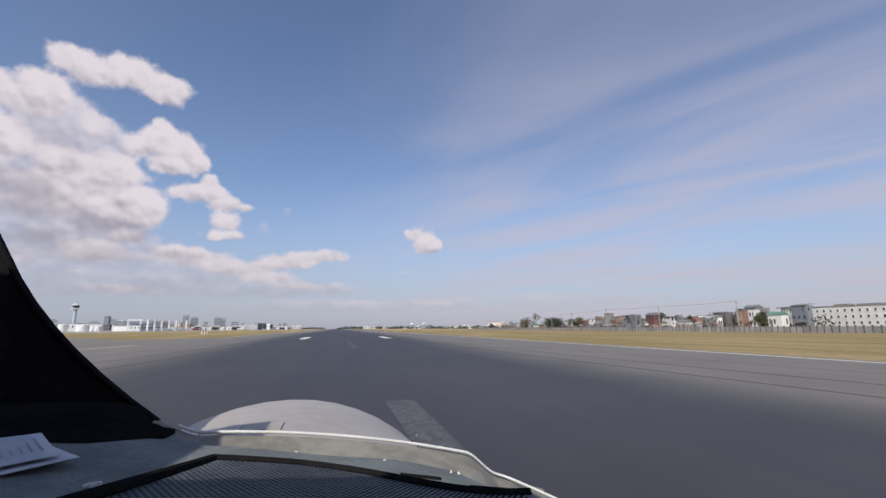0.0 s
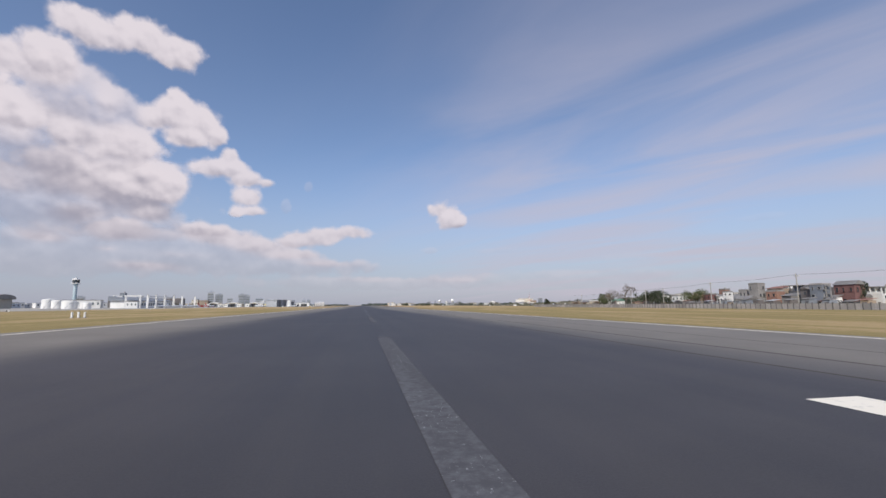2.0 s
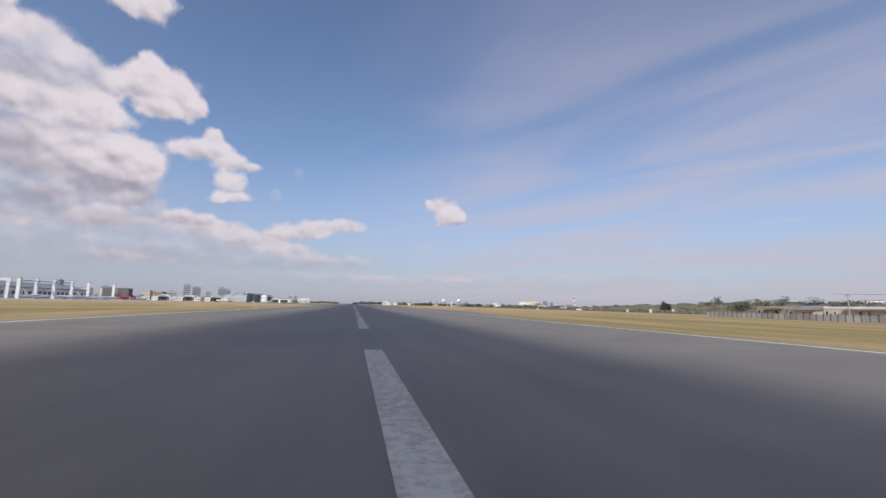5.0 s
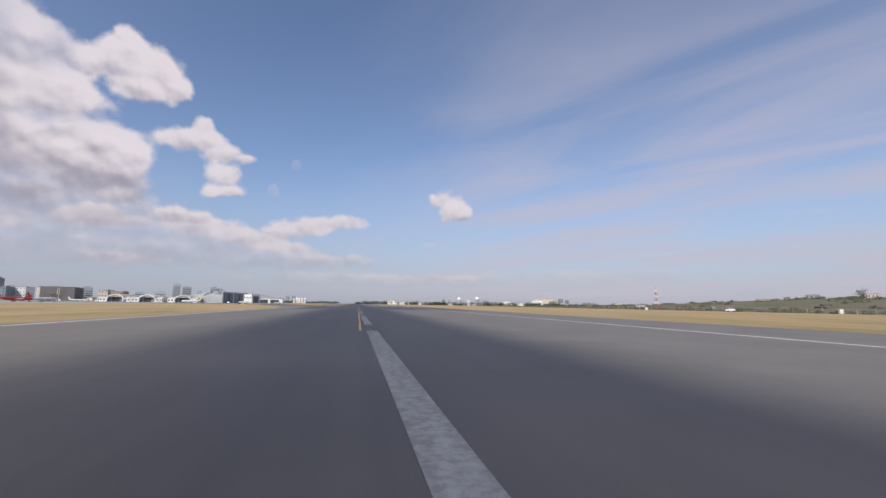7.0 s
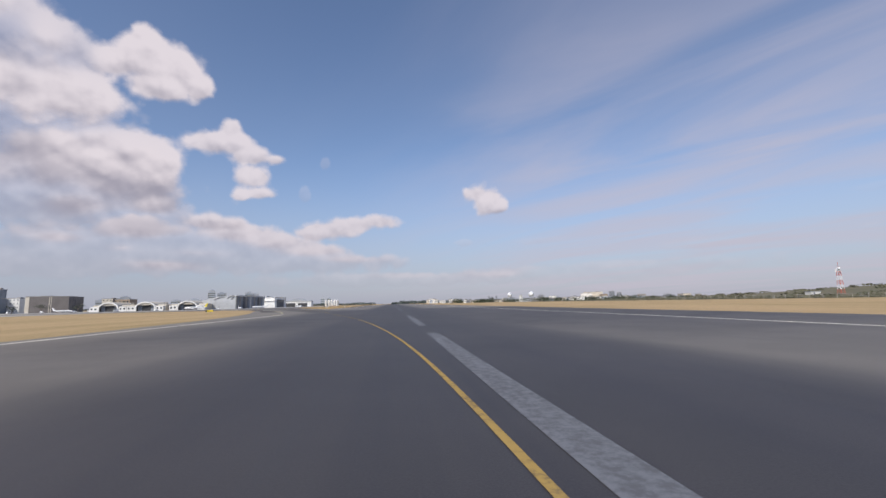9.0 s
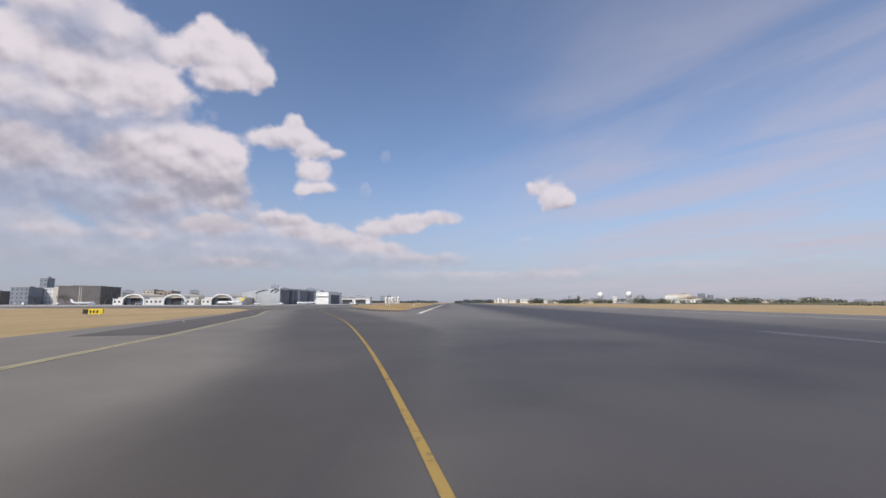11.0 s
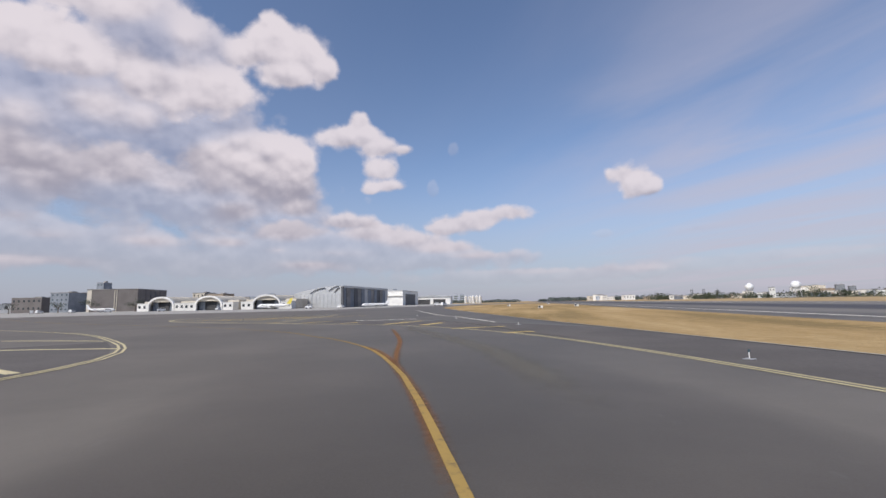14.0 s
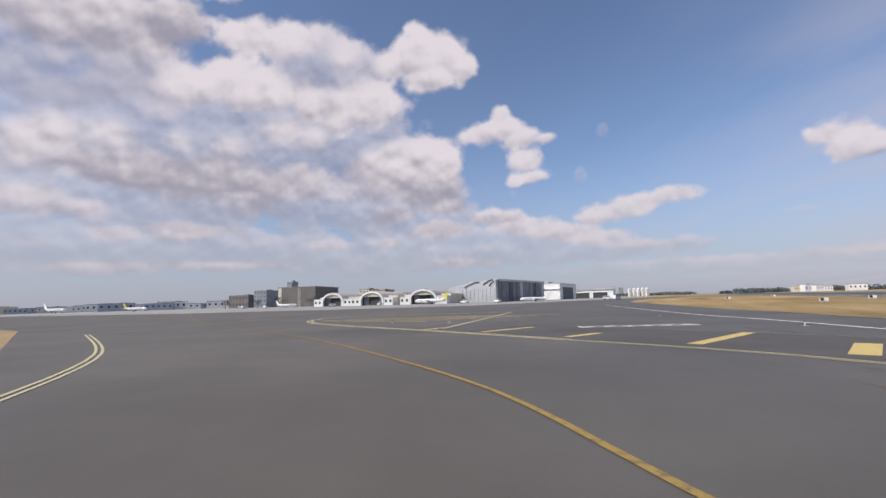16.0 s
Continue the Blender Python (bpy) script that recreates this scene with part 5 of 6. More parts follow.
# solid dark slabs painted as the shade inside the bays
for x0 in (-5.2, 4.2):
    part("door", Form().box(x0, -0.08, 0, 7.4, 0.16, 3.0), MOUTH_SHADE, t, "hangar bay painted dark as its inner shade")
for k in range(5):
    q = thing("silo", -69.0 + 2.9 * k, 840 + 1.5 * (k % 2), "pale upright storage silo beyond the hangars", "silo", 0, "silos beyond the hangars")
    part("shell", Form().lathe(0, 0, [(1.2, 0), (1.2, 5.0), (0.9, 5.7), (0.25, 6.2)], 16), WHITE_WALL, q)
    part("ladder", Form().box(0, -1.25, 0, 0.4, 0.1, 5.2), STEEL, q)


def office(x, y, w, d, h, wall, rows, cols, label, rz=0.0, glass=WINDOW_DARK, name="office_building", group=""):
    t = thing(name, x, y, label, "building", rz, group)
    part("wall", Form().box(0, d / 2, 0, w, d, h), wall, t)
    part("roof", Form().box(0, d / 2, h, w + 0.2, d + 0.2, 0.25).box(w * 0.2, d / 2, h + 0.25, w * 0.2, d * 0.3, h * 0.06), GREY_WALL, t)
    if rows:
        wall_windows(t, w, -0.01, [h * (k + 0.6) / rows for k in range(rows)], cols, w / cols * 0.36, h / rows * 0.30, glass, wall)
    return t


t = thing("clad_building", -173.0, 632.5, "large windowless brown clad building with thin pale joints", "building", 17)
part("wall", Form().box(-9.0, 11, 0, 18.0, 22, 8.5), BROWN_WALL, t, "brown sheet cladding")
part("roof", Form().box(-9.0, 11, 8.5, 18.3, 22.3, 0.25).box(-13, 14, 8.75, 5, 8, 0.5), GREY_WALL, t)
for x0, w0 in ((-17.2, 1.6), (-8.2, 0.3), (-7.4, 0.3)):
    part("cladding_joint", Form().box(x0, -0.06, 0, w0, 0.1, 8.3), CREAM_WALL, t, "pale upright joint strip")
for k in range(6):
    part("cladding_joint", Form().box(0.05, 2.0 + 3.6 * k, 0, 0.1, 0.12, 8.3), DARK_WALL, t)
office(-255.5, 690, 4.6, 5, 15.5, SLATE_WALL, 6, 2, "slim dark tower behind the hangars", 0, GLASS_BLUE)
office(-215, 650, 9.2, 8, 8.4, WHITE_WALL, 4, 5, "white office building with ribbon windows", 0, GLASS_BLUE)
office(-175.4, 668, 6.2, 8, 7.6, CREAM_WALL, 3, 3, "cream office behind the vaulted hangars")
office(-167.6, 669, 9.0, 8, 7.0, TAN_WALL, 2, 4, "tan office block behind the vaulted hangars")
office(-219, 640, 8.0, 9, 8.2, SLATE_WALL, 4, 4, "grey-blue glazed office block", 8, GLASS_BLUE)
office(-203, 660, 6.0, 9, 6.6, CREAM_WALL, 2, 3, "small cream office by the apron", 10, GLASS_BLUE)
office(-236, 640, 13.0, 7, 6.4, BROWN_WALL, 2, 6, "low brown brick building", 10)
rnd = random.Random(21)
# walls in HAZE_WALL carry painted haze
for k in range(26):
    a = -46 - k * 1.25
    dist = rnd.uniform(330, 420)
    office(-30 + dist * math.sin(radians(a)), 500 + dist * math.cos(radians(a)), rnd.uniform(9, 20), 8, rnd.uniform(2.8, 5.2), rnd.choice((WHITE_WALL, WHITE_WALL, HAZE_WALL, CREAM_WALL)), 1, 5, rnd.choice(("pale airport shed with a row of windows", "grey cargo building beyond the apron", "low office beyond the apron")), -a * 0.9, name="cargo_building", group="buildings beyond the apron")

# terminal: a dark-roofed hall behind a row of pale pylons, white wings and fuel tanks
t = thing("terminal", -131, 470, "long terminal hall with dark glazing under a sloping roof", "building", 92)
part("wall", Form().box(0, 4, 0, 62, 9, 4.2), WHITE_WALL, t)
part("roof", Form().add([(-32, -1.2, 4.2), (32, -1.2, 4.2), (32, 9.5, 4.2), (-32, 9.5, 4.2), (-32, -1.2, 4.5), (32, -1.2, 4.5), (32, 9.5, 6.8), (-32, 9.5, 6.8)],
     [(3, 2, 1, 0), (4, 5, 6, 7), (0, 1, 5, 4), (1, 2, 6, 5), (2, 3, 7, 6), (3, 0, 4, 7)]), SLATE_WALL, t, "dark sloping sheet roof")
wall_windows(t, 62, -0.52, (2.2,), 20, 2.2, 1.6, GLASS_BLUE)
for x, y, w, h, lab in ((-158, 452, 14, 4.6, "low white terminal wing with a flat roof"), (-147, 468, 9, 5.4, "white terminal wing beside the pylons"), (-176, 470, 16, 5.0, "white terminal wing by the tower"), (-118, 418, 5, 3.4, "small white gate building on the apron")):
    office(x, y, w, 8, h, WHITE_WALL, 1, max(3, int(w / 2.2)), lab, 18, GLASS_BLUE, "terminal_wing", "terminal wings")
PYLONS = [(-117.0, 432.5), (-115.3, 438.5), (-113.6, 445.3), (-111.9, 453.0), (-110.3, 461.0), (-109.0, 478.0)]
for x, y in PYLONS:
    q = thing("pylon", x, y, "tall pale square pylon beside the terminal", "pylon", 12, "terminal pylons")
    part("shaft", Form().box(0, 0, 0, 0.95, 0.95, 7.2), WHITE_WALL, q)
    part("cap", Form().box(0, 0, 7.2, 1.15, 1.15, 0.25), SHEET_GREY, q)
q = thing("roof_beam", PYLONS[0][0], PYLONS[0][1], "long pale roof beam laid along the pylons", "beam", 0, "", 6.4)
part("beam", Form().tube((0.62, 0, 0), (5.72, 20.5, 0), 0.2, sides=6), SHEET_GREY, q)
part("lower_beam", Form().tube((0.62, 0, -1.0), (5.72, 20.5, -1.0), 0.12, sides=6), SHEET_GREY, q)
for x, y, w in ((-139.0, 446.6, 3.0), (-125.0, 434.0, 6.4)):
    q = thing("gate_frame", x, y, "white portal frame over a gate", "frame", 20, "terminal gate frames")
    for e in (-1, 1):
        part("post", Form().box(e * w / 2, 0, 0, 0.9, 0.9, 6.2), WHITE_WALL, q)
    part("beam", Form().box(0, 0, 6.2, w + 1.4, 1.2, 1.0), WHITE_WALL, q)
for x, y, r, h in ((-137.3, 402.8, 3.0, 3.9), (-186.0, 467.0, 3.2, 5.8), (-172.7, 452.9, 2.6, 4.9), (-138.0, 415.5, 1.8, 3.4), (-130.5, 404.0, 1.6, 3.0)):
    q = thing("fuel_tank", x, y, "big white cylindrical fuel tank", "tank", 0, "fuel tanks")
    part("shell", Form().lathe(0, 0, [(r, 0), (r, h * 0.9), (r * 0.92, h * 0.94), (0.3, h)], 28), WHITE_WALL, q)
    part("stair", Form().tube((0, -r - 0.1, 0.2), (r * 0.8, -r * 0.7, h * 0.88), 0.14, sides=5), STEEL, q, "sloping steel stair")
TOWER_SHAFT = painted("pale cyan tower cladding", (0.36, 0.46, 0.50), (0.48, 0.57, 0.60), 0.5, 3.0, 0.4, 0.0)
t = thing("control_tower", -187.5, 493.3, "tall slim airport control tower with glazed cab", "tower")
part("shaft", Form().lathe(0, 0, [(1.6, 0), (1.15, 3), (1.0, 14.5), (1.5, 16.2)], 20), TOWER_SHAFT, t, "pale blue-green clad shaft")
part("cab", Form().lathe(0, 0, [(1.6, 16.2), (1.9, 17.2), (2.05, 18.6)], 12), WINDOW_DARK, t, "glazed control cab")
part("gallery", Form().lathe(0, 0, [(2.1, 16.0), (2.5, 16.1), (2.5, 16.5), (2.1, 16.6)], 20), WHITE_WALL, t)
part("roof", Form().lathe(0, 0, [(2.2, 18.6), (2.1, 19.1), (0.8, 19.6), (0.6, 20.2)], 20), WHITE_WALL, t)
part("antenna", Form().tube((0, 0, 20.2), (0, 0, 21.6), 0.12, 0.05), STEEL, t)
t = thing("curved_terminal", -249.5, 476, "cream terminal with stepped ledges under a low curved roof", "building", 15)
arc = [(-math.cos(math.pi * k / 12) * 14, 6.4 + math.sin(math.pi * k / 12) * 2.6) for k in range(13)] + [(13.4, 5.9), (-13.4, 5.9)]
n = len(arc)
f = Form().add([(sx, y, z) for sx in (-31, 31) for y, z in arc], [(k, (k + 1) % n, n + (k + 1) % n, n + k) for k in range(n)] + [tuple(range(n - 1, -1, -1)), tuple(range(n, 2 * n))])
part("roof", f, ROOF_GREY, t, "low curved sheet roof")
part("wall", Form().box(0, 0, 0, 59, 25, 6.0), CREAM_WALL, t)
for side in (-1, 1):
    for z in (1.9, 3.8):
        part("ledge", Form().box(0, side * 12.7, z, 60, 0.9, 0.35), TAN_WALL, t)
        part("window_band", Form().box(0, side * 12.53, z - 1.1, 56, 0.12, 0.8), WINDOW_DARK, t)


# ---- aircraft ----
def airliner(x, y, rz, length, tail, label, stripe_mat=None, body=None):
    """A parked jet: nose towards local +x."""
    t = thing("airliner", x, y, label, "airplane", rz, "parked aircraft")
    r = length * 0.052
    zc = r * 1.9
    stations = [(0.5, 0.02, -0.25), (0.49, 0.35, -0.18), (0.46, 0.7, -0.06), (0.41, 0.95, 0), (0.35, 1, 0), (-0.18, 1, 0), (-0.3, 0.86, 0.12), (-0.42, 0.45, 0.42), (-0.5, 0.08, 0.62)]
    n = 16
    f = Form()
    p = [(s * length, math.cos(2 * math.pi * i / n) * r * k, zc + dz * r + math.sin(2 * math.pi * i / n) * r * k) for s, k, dz in stations for i in range(n)]
    q = [(a * n + i, a * n + (i + 1) % n, (a + 1) * n + (i + 1) % n, (a + 1) * n + i) for a in range(len(stations) - 1) for i in range(n)]
    f.add(p, q + [tuple(range(n)), tuple(range((len(stations) - 1) * n, len(stations) * n))])
    part("fuselage", f, body or PLANE_WHITE, t, "", True)
    for s in (-1, 1):
        w = Form()
        a = [(0.10 * length, s * r * 0.7, zc - r * 0.5), (-0.06 * length, s * r * 0.7, zc - r * 0.5), (-0.13 * length, s * 0.44 * length, zc + r * 0.1), (-0.09 * length, s * 0.44 * length, zc + r * 0.1)]
        w.add(a + [(u, v, z + r * 0.16) for u, v, z in a], [(3, 2, 1, 0), (4, 5, 6, 7), (0, 1, 5, 4), (1, 2, 6, 5), (2, 3, 7, 6), (3, 0, 4, 7)])
        part("wing", w, PLANE_WHITE, t)
        h = Form()
        a = [(-0.42 * length, s * r * 0.2, zc + r * 0.6), (-0.49 * length, s * r * 0.2, zc + r * 0.6), (-0.52 * length, s * 0.16 * length, zc + r * 0.7), (-0.49 * length, s * 0.16 * length, zc + r * 0.7)]
        h.add(a + [(u, v, z + r * 0.1) for u, v, z in a], [(3, 2, 1, 0), (4, 5, 6, 7), (0, 1, 5, 4), (1, 2, 6, 5), (2, 3, 7, 6), (3, 0, 4, 7)])
        part("tailplane", h, PLANE_WHITE, t)
        e = Form()
        e.tube((0.1 * length, s * 0.16 * length, zc - r * 0.9), (0.0, s * 0.16 * length, zc - r * 0.9), r * 0.5, r * 0.38, 14)
        part("engine", e, stripe_mat or STEEL, t)
        g = Form().tube((-0.03 * length, s * r * 0.9, 0), (-0.03 * length, s * r * 0.9, zc - r * 0.4), r * 0.1, sides=6).tube((-0.03 * length, s * r * 0.75, r * 0.3), (-0.03 * length, s * r * 1.05, r * 0.3), r * 0.3, sides=12)
        part("main_gear", g, RUBBER, t)
        part("window_band", Form().box(0.07 * length, s * r * 0.965, zc + r * 0.2, 0.62 * length, r * 0.06, r * 0.16), WINDOW_DARK, t, "row of dark cabin windows")
    fin = Form()
    a = [(-0.36 * length, zc + r * 0.8), (-0.49 * length, zc + r * 0.8), (-0.55 * length, zc + r * 4.0), (-0.49 * length, zc + r * 4.0)]
    fin.add([(u, -r * 0.08, z) for u, z in a] + [(u, r * 0.08, z) for u, z in a], [(0, 1, 2, 3), (7, 6, 5, 4), (0, 4, 5, 1), (1, 5, 6, 2), (2, 6, 7, 3), (3, 7, 4, 0)])
    part("tail_fin", fin, tail, t, "coloured tail fin")
    part("nose_gear", Form().tube((0.4 * length, 0, 0), (0.4 * length, 0, zc - r * 0.6), r * 0.1, sides=6).tube((0.4 * length, -r * 0.15, r * 0.25), (0.4 * length, r * 0.15, r * 0.25), r * 0.25, sides=12), RUBBER, t)
    part("windscreen", Form().box(0.468 * length, 0, zc + r * 0.28, 0.02 * length, r * 0.9, r * 0.22), WINDOW_DARK, t)


airliner(-95.0, 600, 184, 10, PLANE_YELLOW, "white jet with a yellow tail parked before the hangars")
airliner(-153, 600, 15, 8, PLANE_WHITE, "small all-white jet parked by the brown building")
airliner(-66, 603, 200, 7.5, PLANE_WHITE, "white jet nose-in before the large hangar")
airliner(-104, 480, 70, 10, PLANE_RED, "jet with a red fuselage and red tail at the gate", PLANE_RED, PLANE_RED)
airliner(-104, 492, 75, 10, PLANE_RED, "white jet with a red tail at a terminal gate", PLANE_RED)
for x, y, rz in ((-108, 428, 80), (-107, 441, 70), (-105, 452, 75), (-105, 465, 72)):
    airliner(x, y, rz, 10, PLANE_WHITE, "white jet at a terminal gate")
airliner(-232, 590, 20, 11, PLANE_YELLOW, "white jet with a yellow tail on the far apron")
airliner(-310, 590, 10, 16, PLANE_WHITE, "white jet far off on the apron")

for k, (x, y) in enumerate([(-150, 613), (-146, 596), (-176, 600), (-183, 603), (-85, 601), (-128, 596), (-112, 599), (-74, 598), (-50, 612), (-47, 606), (-160, 597), (88, 411)]):
    t = thing("service_van", x, y, "small white service van on the apron" if x < 0 else "small white service van on the grass by the fence", "van", k * 47 % 360, "vans on the apron" if x < 0 else "")
    part("body", Form().box(0, 0, 0.2, 1.9, 0.8, 0.5).box(-0.15, 0, 0.7, 1.4, 0.76, 0.32, top=0.88), PLANE_WHITE, t)
    part("window_band", Form().box(-0.1, 0, 0.74, 1.36, 0.78, 0.2), WINDOW_DARK, t)
    for sx in (-0.6, 0.6):
        for sy in (-0.36, 0.36):
            part("wheel", Form().tube((sx, sy - 0.06, 0.18), (sx, sy + 0.06, 0.18), 0.18, sides=12), RUBBER, t)
for k, (x, y, h, sp) in enumerate([(-171, 612, 4.6, 3.0), (-158, 617, 4.6, 3.4), (-150, 640, 6, 3), (-184, 612, 4.0, 2.4), (-205, 612, 4.0, 2.8)]):
    leafy_tree(x, y, h, sp, 60 + k, LEAF, "dark round tree near the hangars", 700)

# ---- far skyline ----
# towers coloured blue-grey to stand for the haze before them
for k, (a, e, w) in enumerate([(-19.9, 1.9, 22), (-18.9, 1.6, 26), (-17.6, 1.1, 18), (-16.2, 1.6, 24), (-15.5, 1.5, 18), (-14.0, 1.1, 30), (-12.9, 0.9, 20), (-21.4, 1.0, 30), (-23.2, 0.9, 26), (-10.8, 0.8, 40), (-8.2, 0.9, 14), (-7.5, 0.9, 14), (-27.5, 1.3, 24), (-29.3, 1.0, 30), (-33, 1.2, 26), (-35.5, 0.8, 30)]):
    d = 1050.0
    t = thing("tower_block", d * math.sin(radians(a)), 300 + d * math.cos(radians(a)), "distant high-rise tower painted haze grey", "tower", -a, "distant skyline")
    h = d * math.tan(radians(e))
    w *= 0.62
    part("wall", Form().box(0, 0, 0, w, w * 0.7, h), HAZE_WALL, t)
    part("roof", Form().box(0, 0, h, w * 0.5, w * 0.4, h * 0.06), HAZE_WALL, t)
    bands = Form()
    for z in range(1, max(3, int(h / 4))):
        bands.box(0, -w * 0.35, z * 4.0, w * 0.9, 0.3, 1.4)
    part("window_band", bands, HAZE_WOOD, t)

# ---- right-hand side beyond the houses ----
def rise_height(x, y):
    """A gentle green rise beyond the field fence."""
    along = min(1.0, max(0.0, (y - 330) / 60)) * min(1.0, max(0.0, (660 - y) / 130))
    k = min(1.0, max(0.0, (x - 100) / 170))
    return 6.7 * k * k * (3 - 2 * k) * along + (0.4 * math.sin(x * 0.05) * math.sin(y * 0.04) * k * along)


SCRUB_GREEN = grass_material("scrubby green slope", (0.132, 0.130, 0.088), (0.180, 0.165, 0.115), (0.25, 0.21, 0.145), False)
f = Form()
xs, ys = [98 + 9.5 * i for i in range(64)], [326 + 9.4 * j for j in range(51)]
f.add([(x, y, rise_height(x, y) - 0.02) for x in xs for y in ys], [(i * 51 + j, (i + 1) * 51 + j, (i + 1) * 51 + j + 1, i * 51 + j + 1) for i in range(63) for j in range(50)])
setting("ground_rise", f, SCRUB_GREEN, "gentle scrub-covered green slope beyond the fence", "slope", True)

for x, y, zc, r in ((121.3, 748.8, 6.6, 2.3), (106, 764.3, 6.4, 2.2)):
    t = thing("radome", x, y, "white radar dome on a lattice stand", "radar dome", 0, "radar domes")
    prof = [(max(0.02, r * math.sin(math.pi * k / 14)), zc - r * math.cos(math.pi * k / 14)) for k in range(1, 15)]
    part("dome", Form().lathe(0, 0, prof, 24), PLANE_WHITE, t, "", True)
    f = Form()
    for sx in (-1, 1):
        for sy in (-1, 1):
            f.tube((sx * r * 0.7, sy * r * 0.7, 0), (sx * r * 0.45, sy * r * 0.45, zc - r * 0.8), 0.15)
    f.box(0, 0, zc - r * 0.95, r * 1.3, r * 1.3, 0.3)
    part("stand", f, STEEL, t)
t = thing("radio_mast", 129, 490, "red and white lattice mast with aerials", "mast", 0, "", 0.85)
for k in range(6):
    f = Form()
    z0, z1 = k * 1.3, (k + 1) * 1.3
    w0, w1 = 0.62 - k * 0.06, 0.62 - (k + 1) * 0.06
    for sx in (-1, 1):
        for sy in (-1, 1):
            f.tube((sx * w0, sy * w0, z0), (sx * w1, sy * w1, z1), 0.05, sides=5)
    for sx in (-1, 1):
        f.tube((sx * w0, -w0, z0), (-sx * w1, -w1, z1), 0.035, sides=4)
        f.tube((-w0, sx * w0, z0), (-w1, -sx * w1, z1), 0.035, sides=4)
    f.box(0, 0, z1 - 0.04, 2 * w1 + 0.1, 2 * w1 + 0.1, 0.06)
    part("section", f, MAST_RED if k % 2 == 0 else PLANE_WHITE, t)
for z, a in ((5.8, 0), (6.5, 2), (7.1, 4)):
    part("aerial", Form().box(math.cos(a) * 0.6, math.sin(a) * 0.6, z, 0.28, 0.28, 0.7), PLANE_WHITE, t)
part("antenna", Form().tube((0, 0, 7.8), (0, 0, 9.2), 0.04), MAST_RED, t)
t = thing("equipment_hut", 124, 494, "low white equipment hut beside the mast", "hut", 0, "", 0.65)
part("wall", Form().box(0, 0, 0, 3.2, 2, 1.0), WHITE_WALL, t)
part("roof", Form().box(0, 0, 1.0, 3.5, 2.3, 0.12), SHEET_GREY, t)
part("door", Form().box(-0.6, -1.02, 0, 0.5, 0.05, 0.8), SLATE_WALL, t)
for (x, y, w, h, wall, lab) in [
        (424, 1252, 38, 16.0, CREAM_WALL, "cream hotel block with many windows"), (406, 1246, 22, 13.5, WHITE_WALL, "white wing of the hotel"), (440, 1238, 16, 11.0, TAN_WALL, "brown lower wing of the hotel"),
        (465, 1250, 10.5, 16.6, SLATE_WALL, "dark slab of flats across the field"), (481.6, 1250, 8, 14.0, SLATE_WALL, "slim dark block of flats across the field"), (520, 1230, 16, 9.0, GREY_WALL, "grey block of flats across the field"), (330, 1240, 14, 9.0, WHITE_WALL, "white block of flats across the field"),
        (114.5, 758, 2.8, 5.6, WHITE_WALL, "narrow white block near the radar domes"), (155.5, 762, 6.0, 2.9, CREAM_WALL, "low cream barracks across the field"), (173.7, 764, 7.0, 3.0, WHITE_WALL, "long white barracks across the field"),
        (66.9, 770, 5.5, 2.5, WHITE_WALL, "low white building across the field"), (75.0, 768, 7.0, 1.7, CREAM_WALL, "low cream sheds across the field"), (107.7, 755, 3.4, 1.4, WHITE_WALL, "small white shed across the field"),
        (119.3, 757, 9.2, 1.9, SHEET_GREY, "long pale sheet-roofed shed across the field"), (93.6, 753, 4.7, 1.3, CREAM_WALL, "low cream shed across the field"), (92.6, 756, 1.5, 2.2, TAN_WALL, "narrow brown hut across the field"), (95.6, 756, 1.3, 1.9, TAN_WALL, "narrow brown hut across the field"),
        (148, 775, 8, 2.6, GREY_WALL, "low grey shed across the field"), (135, 778, 12, 2.4, GREY_WALL, "low grey shed across the field")]:
    office(x, y, w, min(8, w), h, wall, max(1, int(h / 2.4)), max(2, int(w / 2.5)), lab, -20, name="apartment_block" if h > 8 else "field_building", group="buildings beyond the field")
rnd2 = random.Random(91)
# the blue-grey blocks have haze painted into their walls
for k in range(44):
    x, y = 268 + rnd2.uniform(0, 26), 395 + k * 5.6 + rnd2.uniform(-3, 3)
    wall, lab = rnd2.choice(((WHITE_WALL, "small white block on top of the slope"), (GREY_WALL, "small grey block on top of the slope"), (CREAM_WALL, "small cream block on top of the slope"), (SLATE_WALL, "small dark block on top of the slope"), (HAZE_WALL, "small block on top of the slope, haze painted in")))
    t = office(x, y, rnd2.uniform(2.5, 7), 4, rnd2.uniform(1.6, 3.4), wall, 1, 3, lab, -60, name="slope_house", group="buildings on the slope")
    t.location.z = rise_height(x, y) - 0.1
for x, y in ((106.1, 850), (113.9, 848)):
    t = thing("lattice_tower", x, y, "dark square lattice tower", "tower", 0, "lattice towers")
    f = Form()
    for sx in (-1, 1):
        for sy in (-1, 1):
            f.tube((sx * 0.75, sy * 0.75, 0), (sx * 0.55, sy * 0.55, 7.2), 0.14, sides=5)
    for z in (1.6, 3.2, 4.8, 6.4):
        f.box(0, 0, z, 1.5, 1.5, 0.3)
    part("lattice", f, SLATE_WALL, t)
t = thing("field_fence", 96, 0, "line of pale posts with wire along the hedge", "fence")
post = mesh_of("post", Form().tube((0, 0, 0), (0, 0, 1.05), 0.05, sides=6), POLE_GREY)
for k in range(64):
    ob = new("post", post)
    ob.parent = t
    ob.location = (0.02 * k, 345 + k * 3.2, -0.03)
for z in (0.4, 0.9):
    part("wire", Form().tube((0, 345, z), (1.28, 546, z), 0.02, sides=4), STEEL, t)


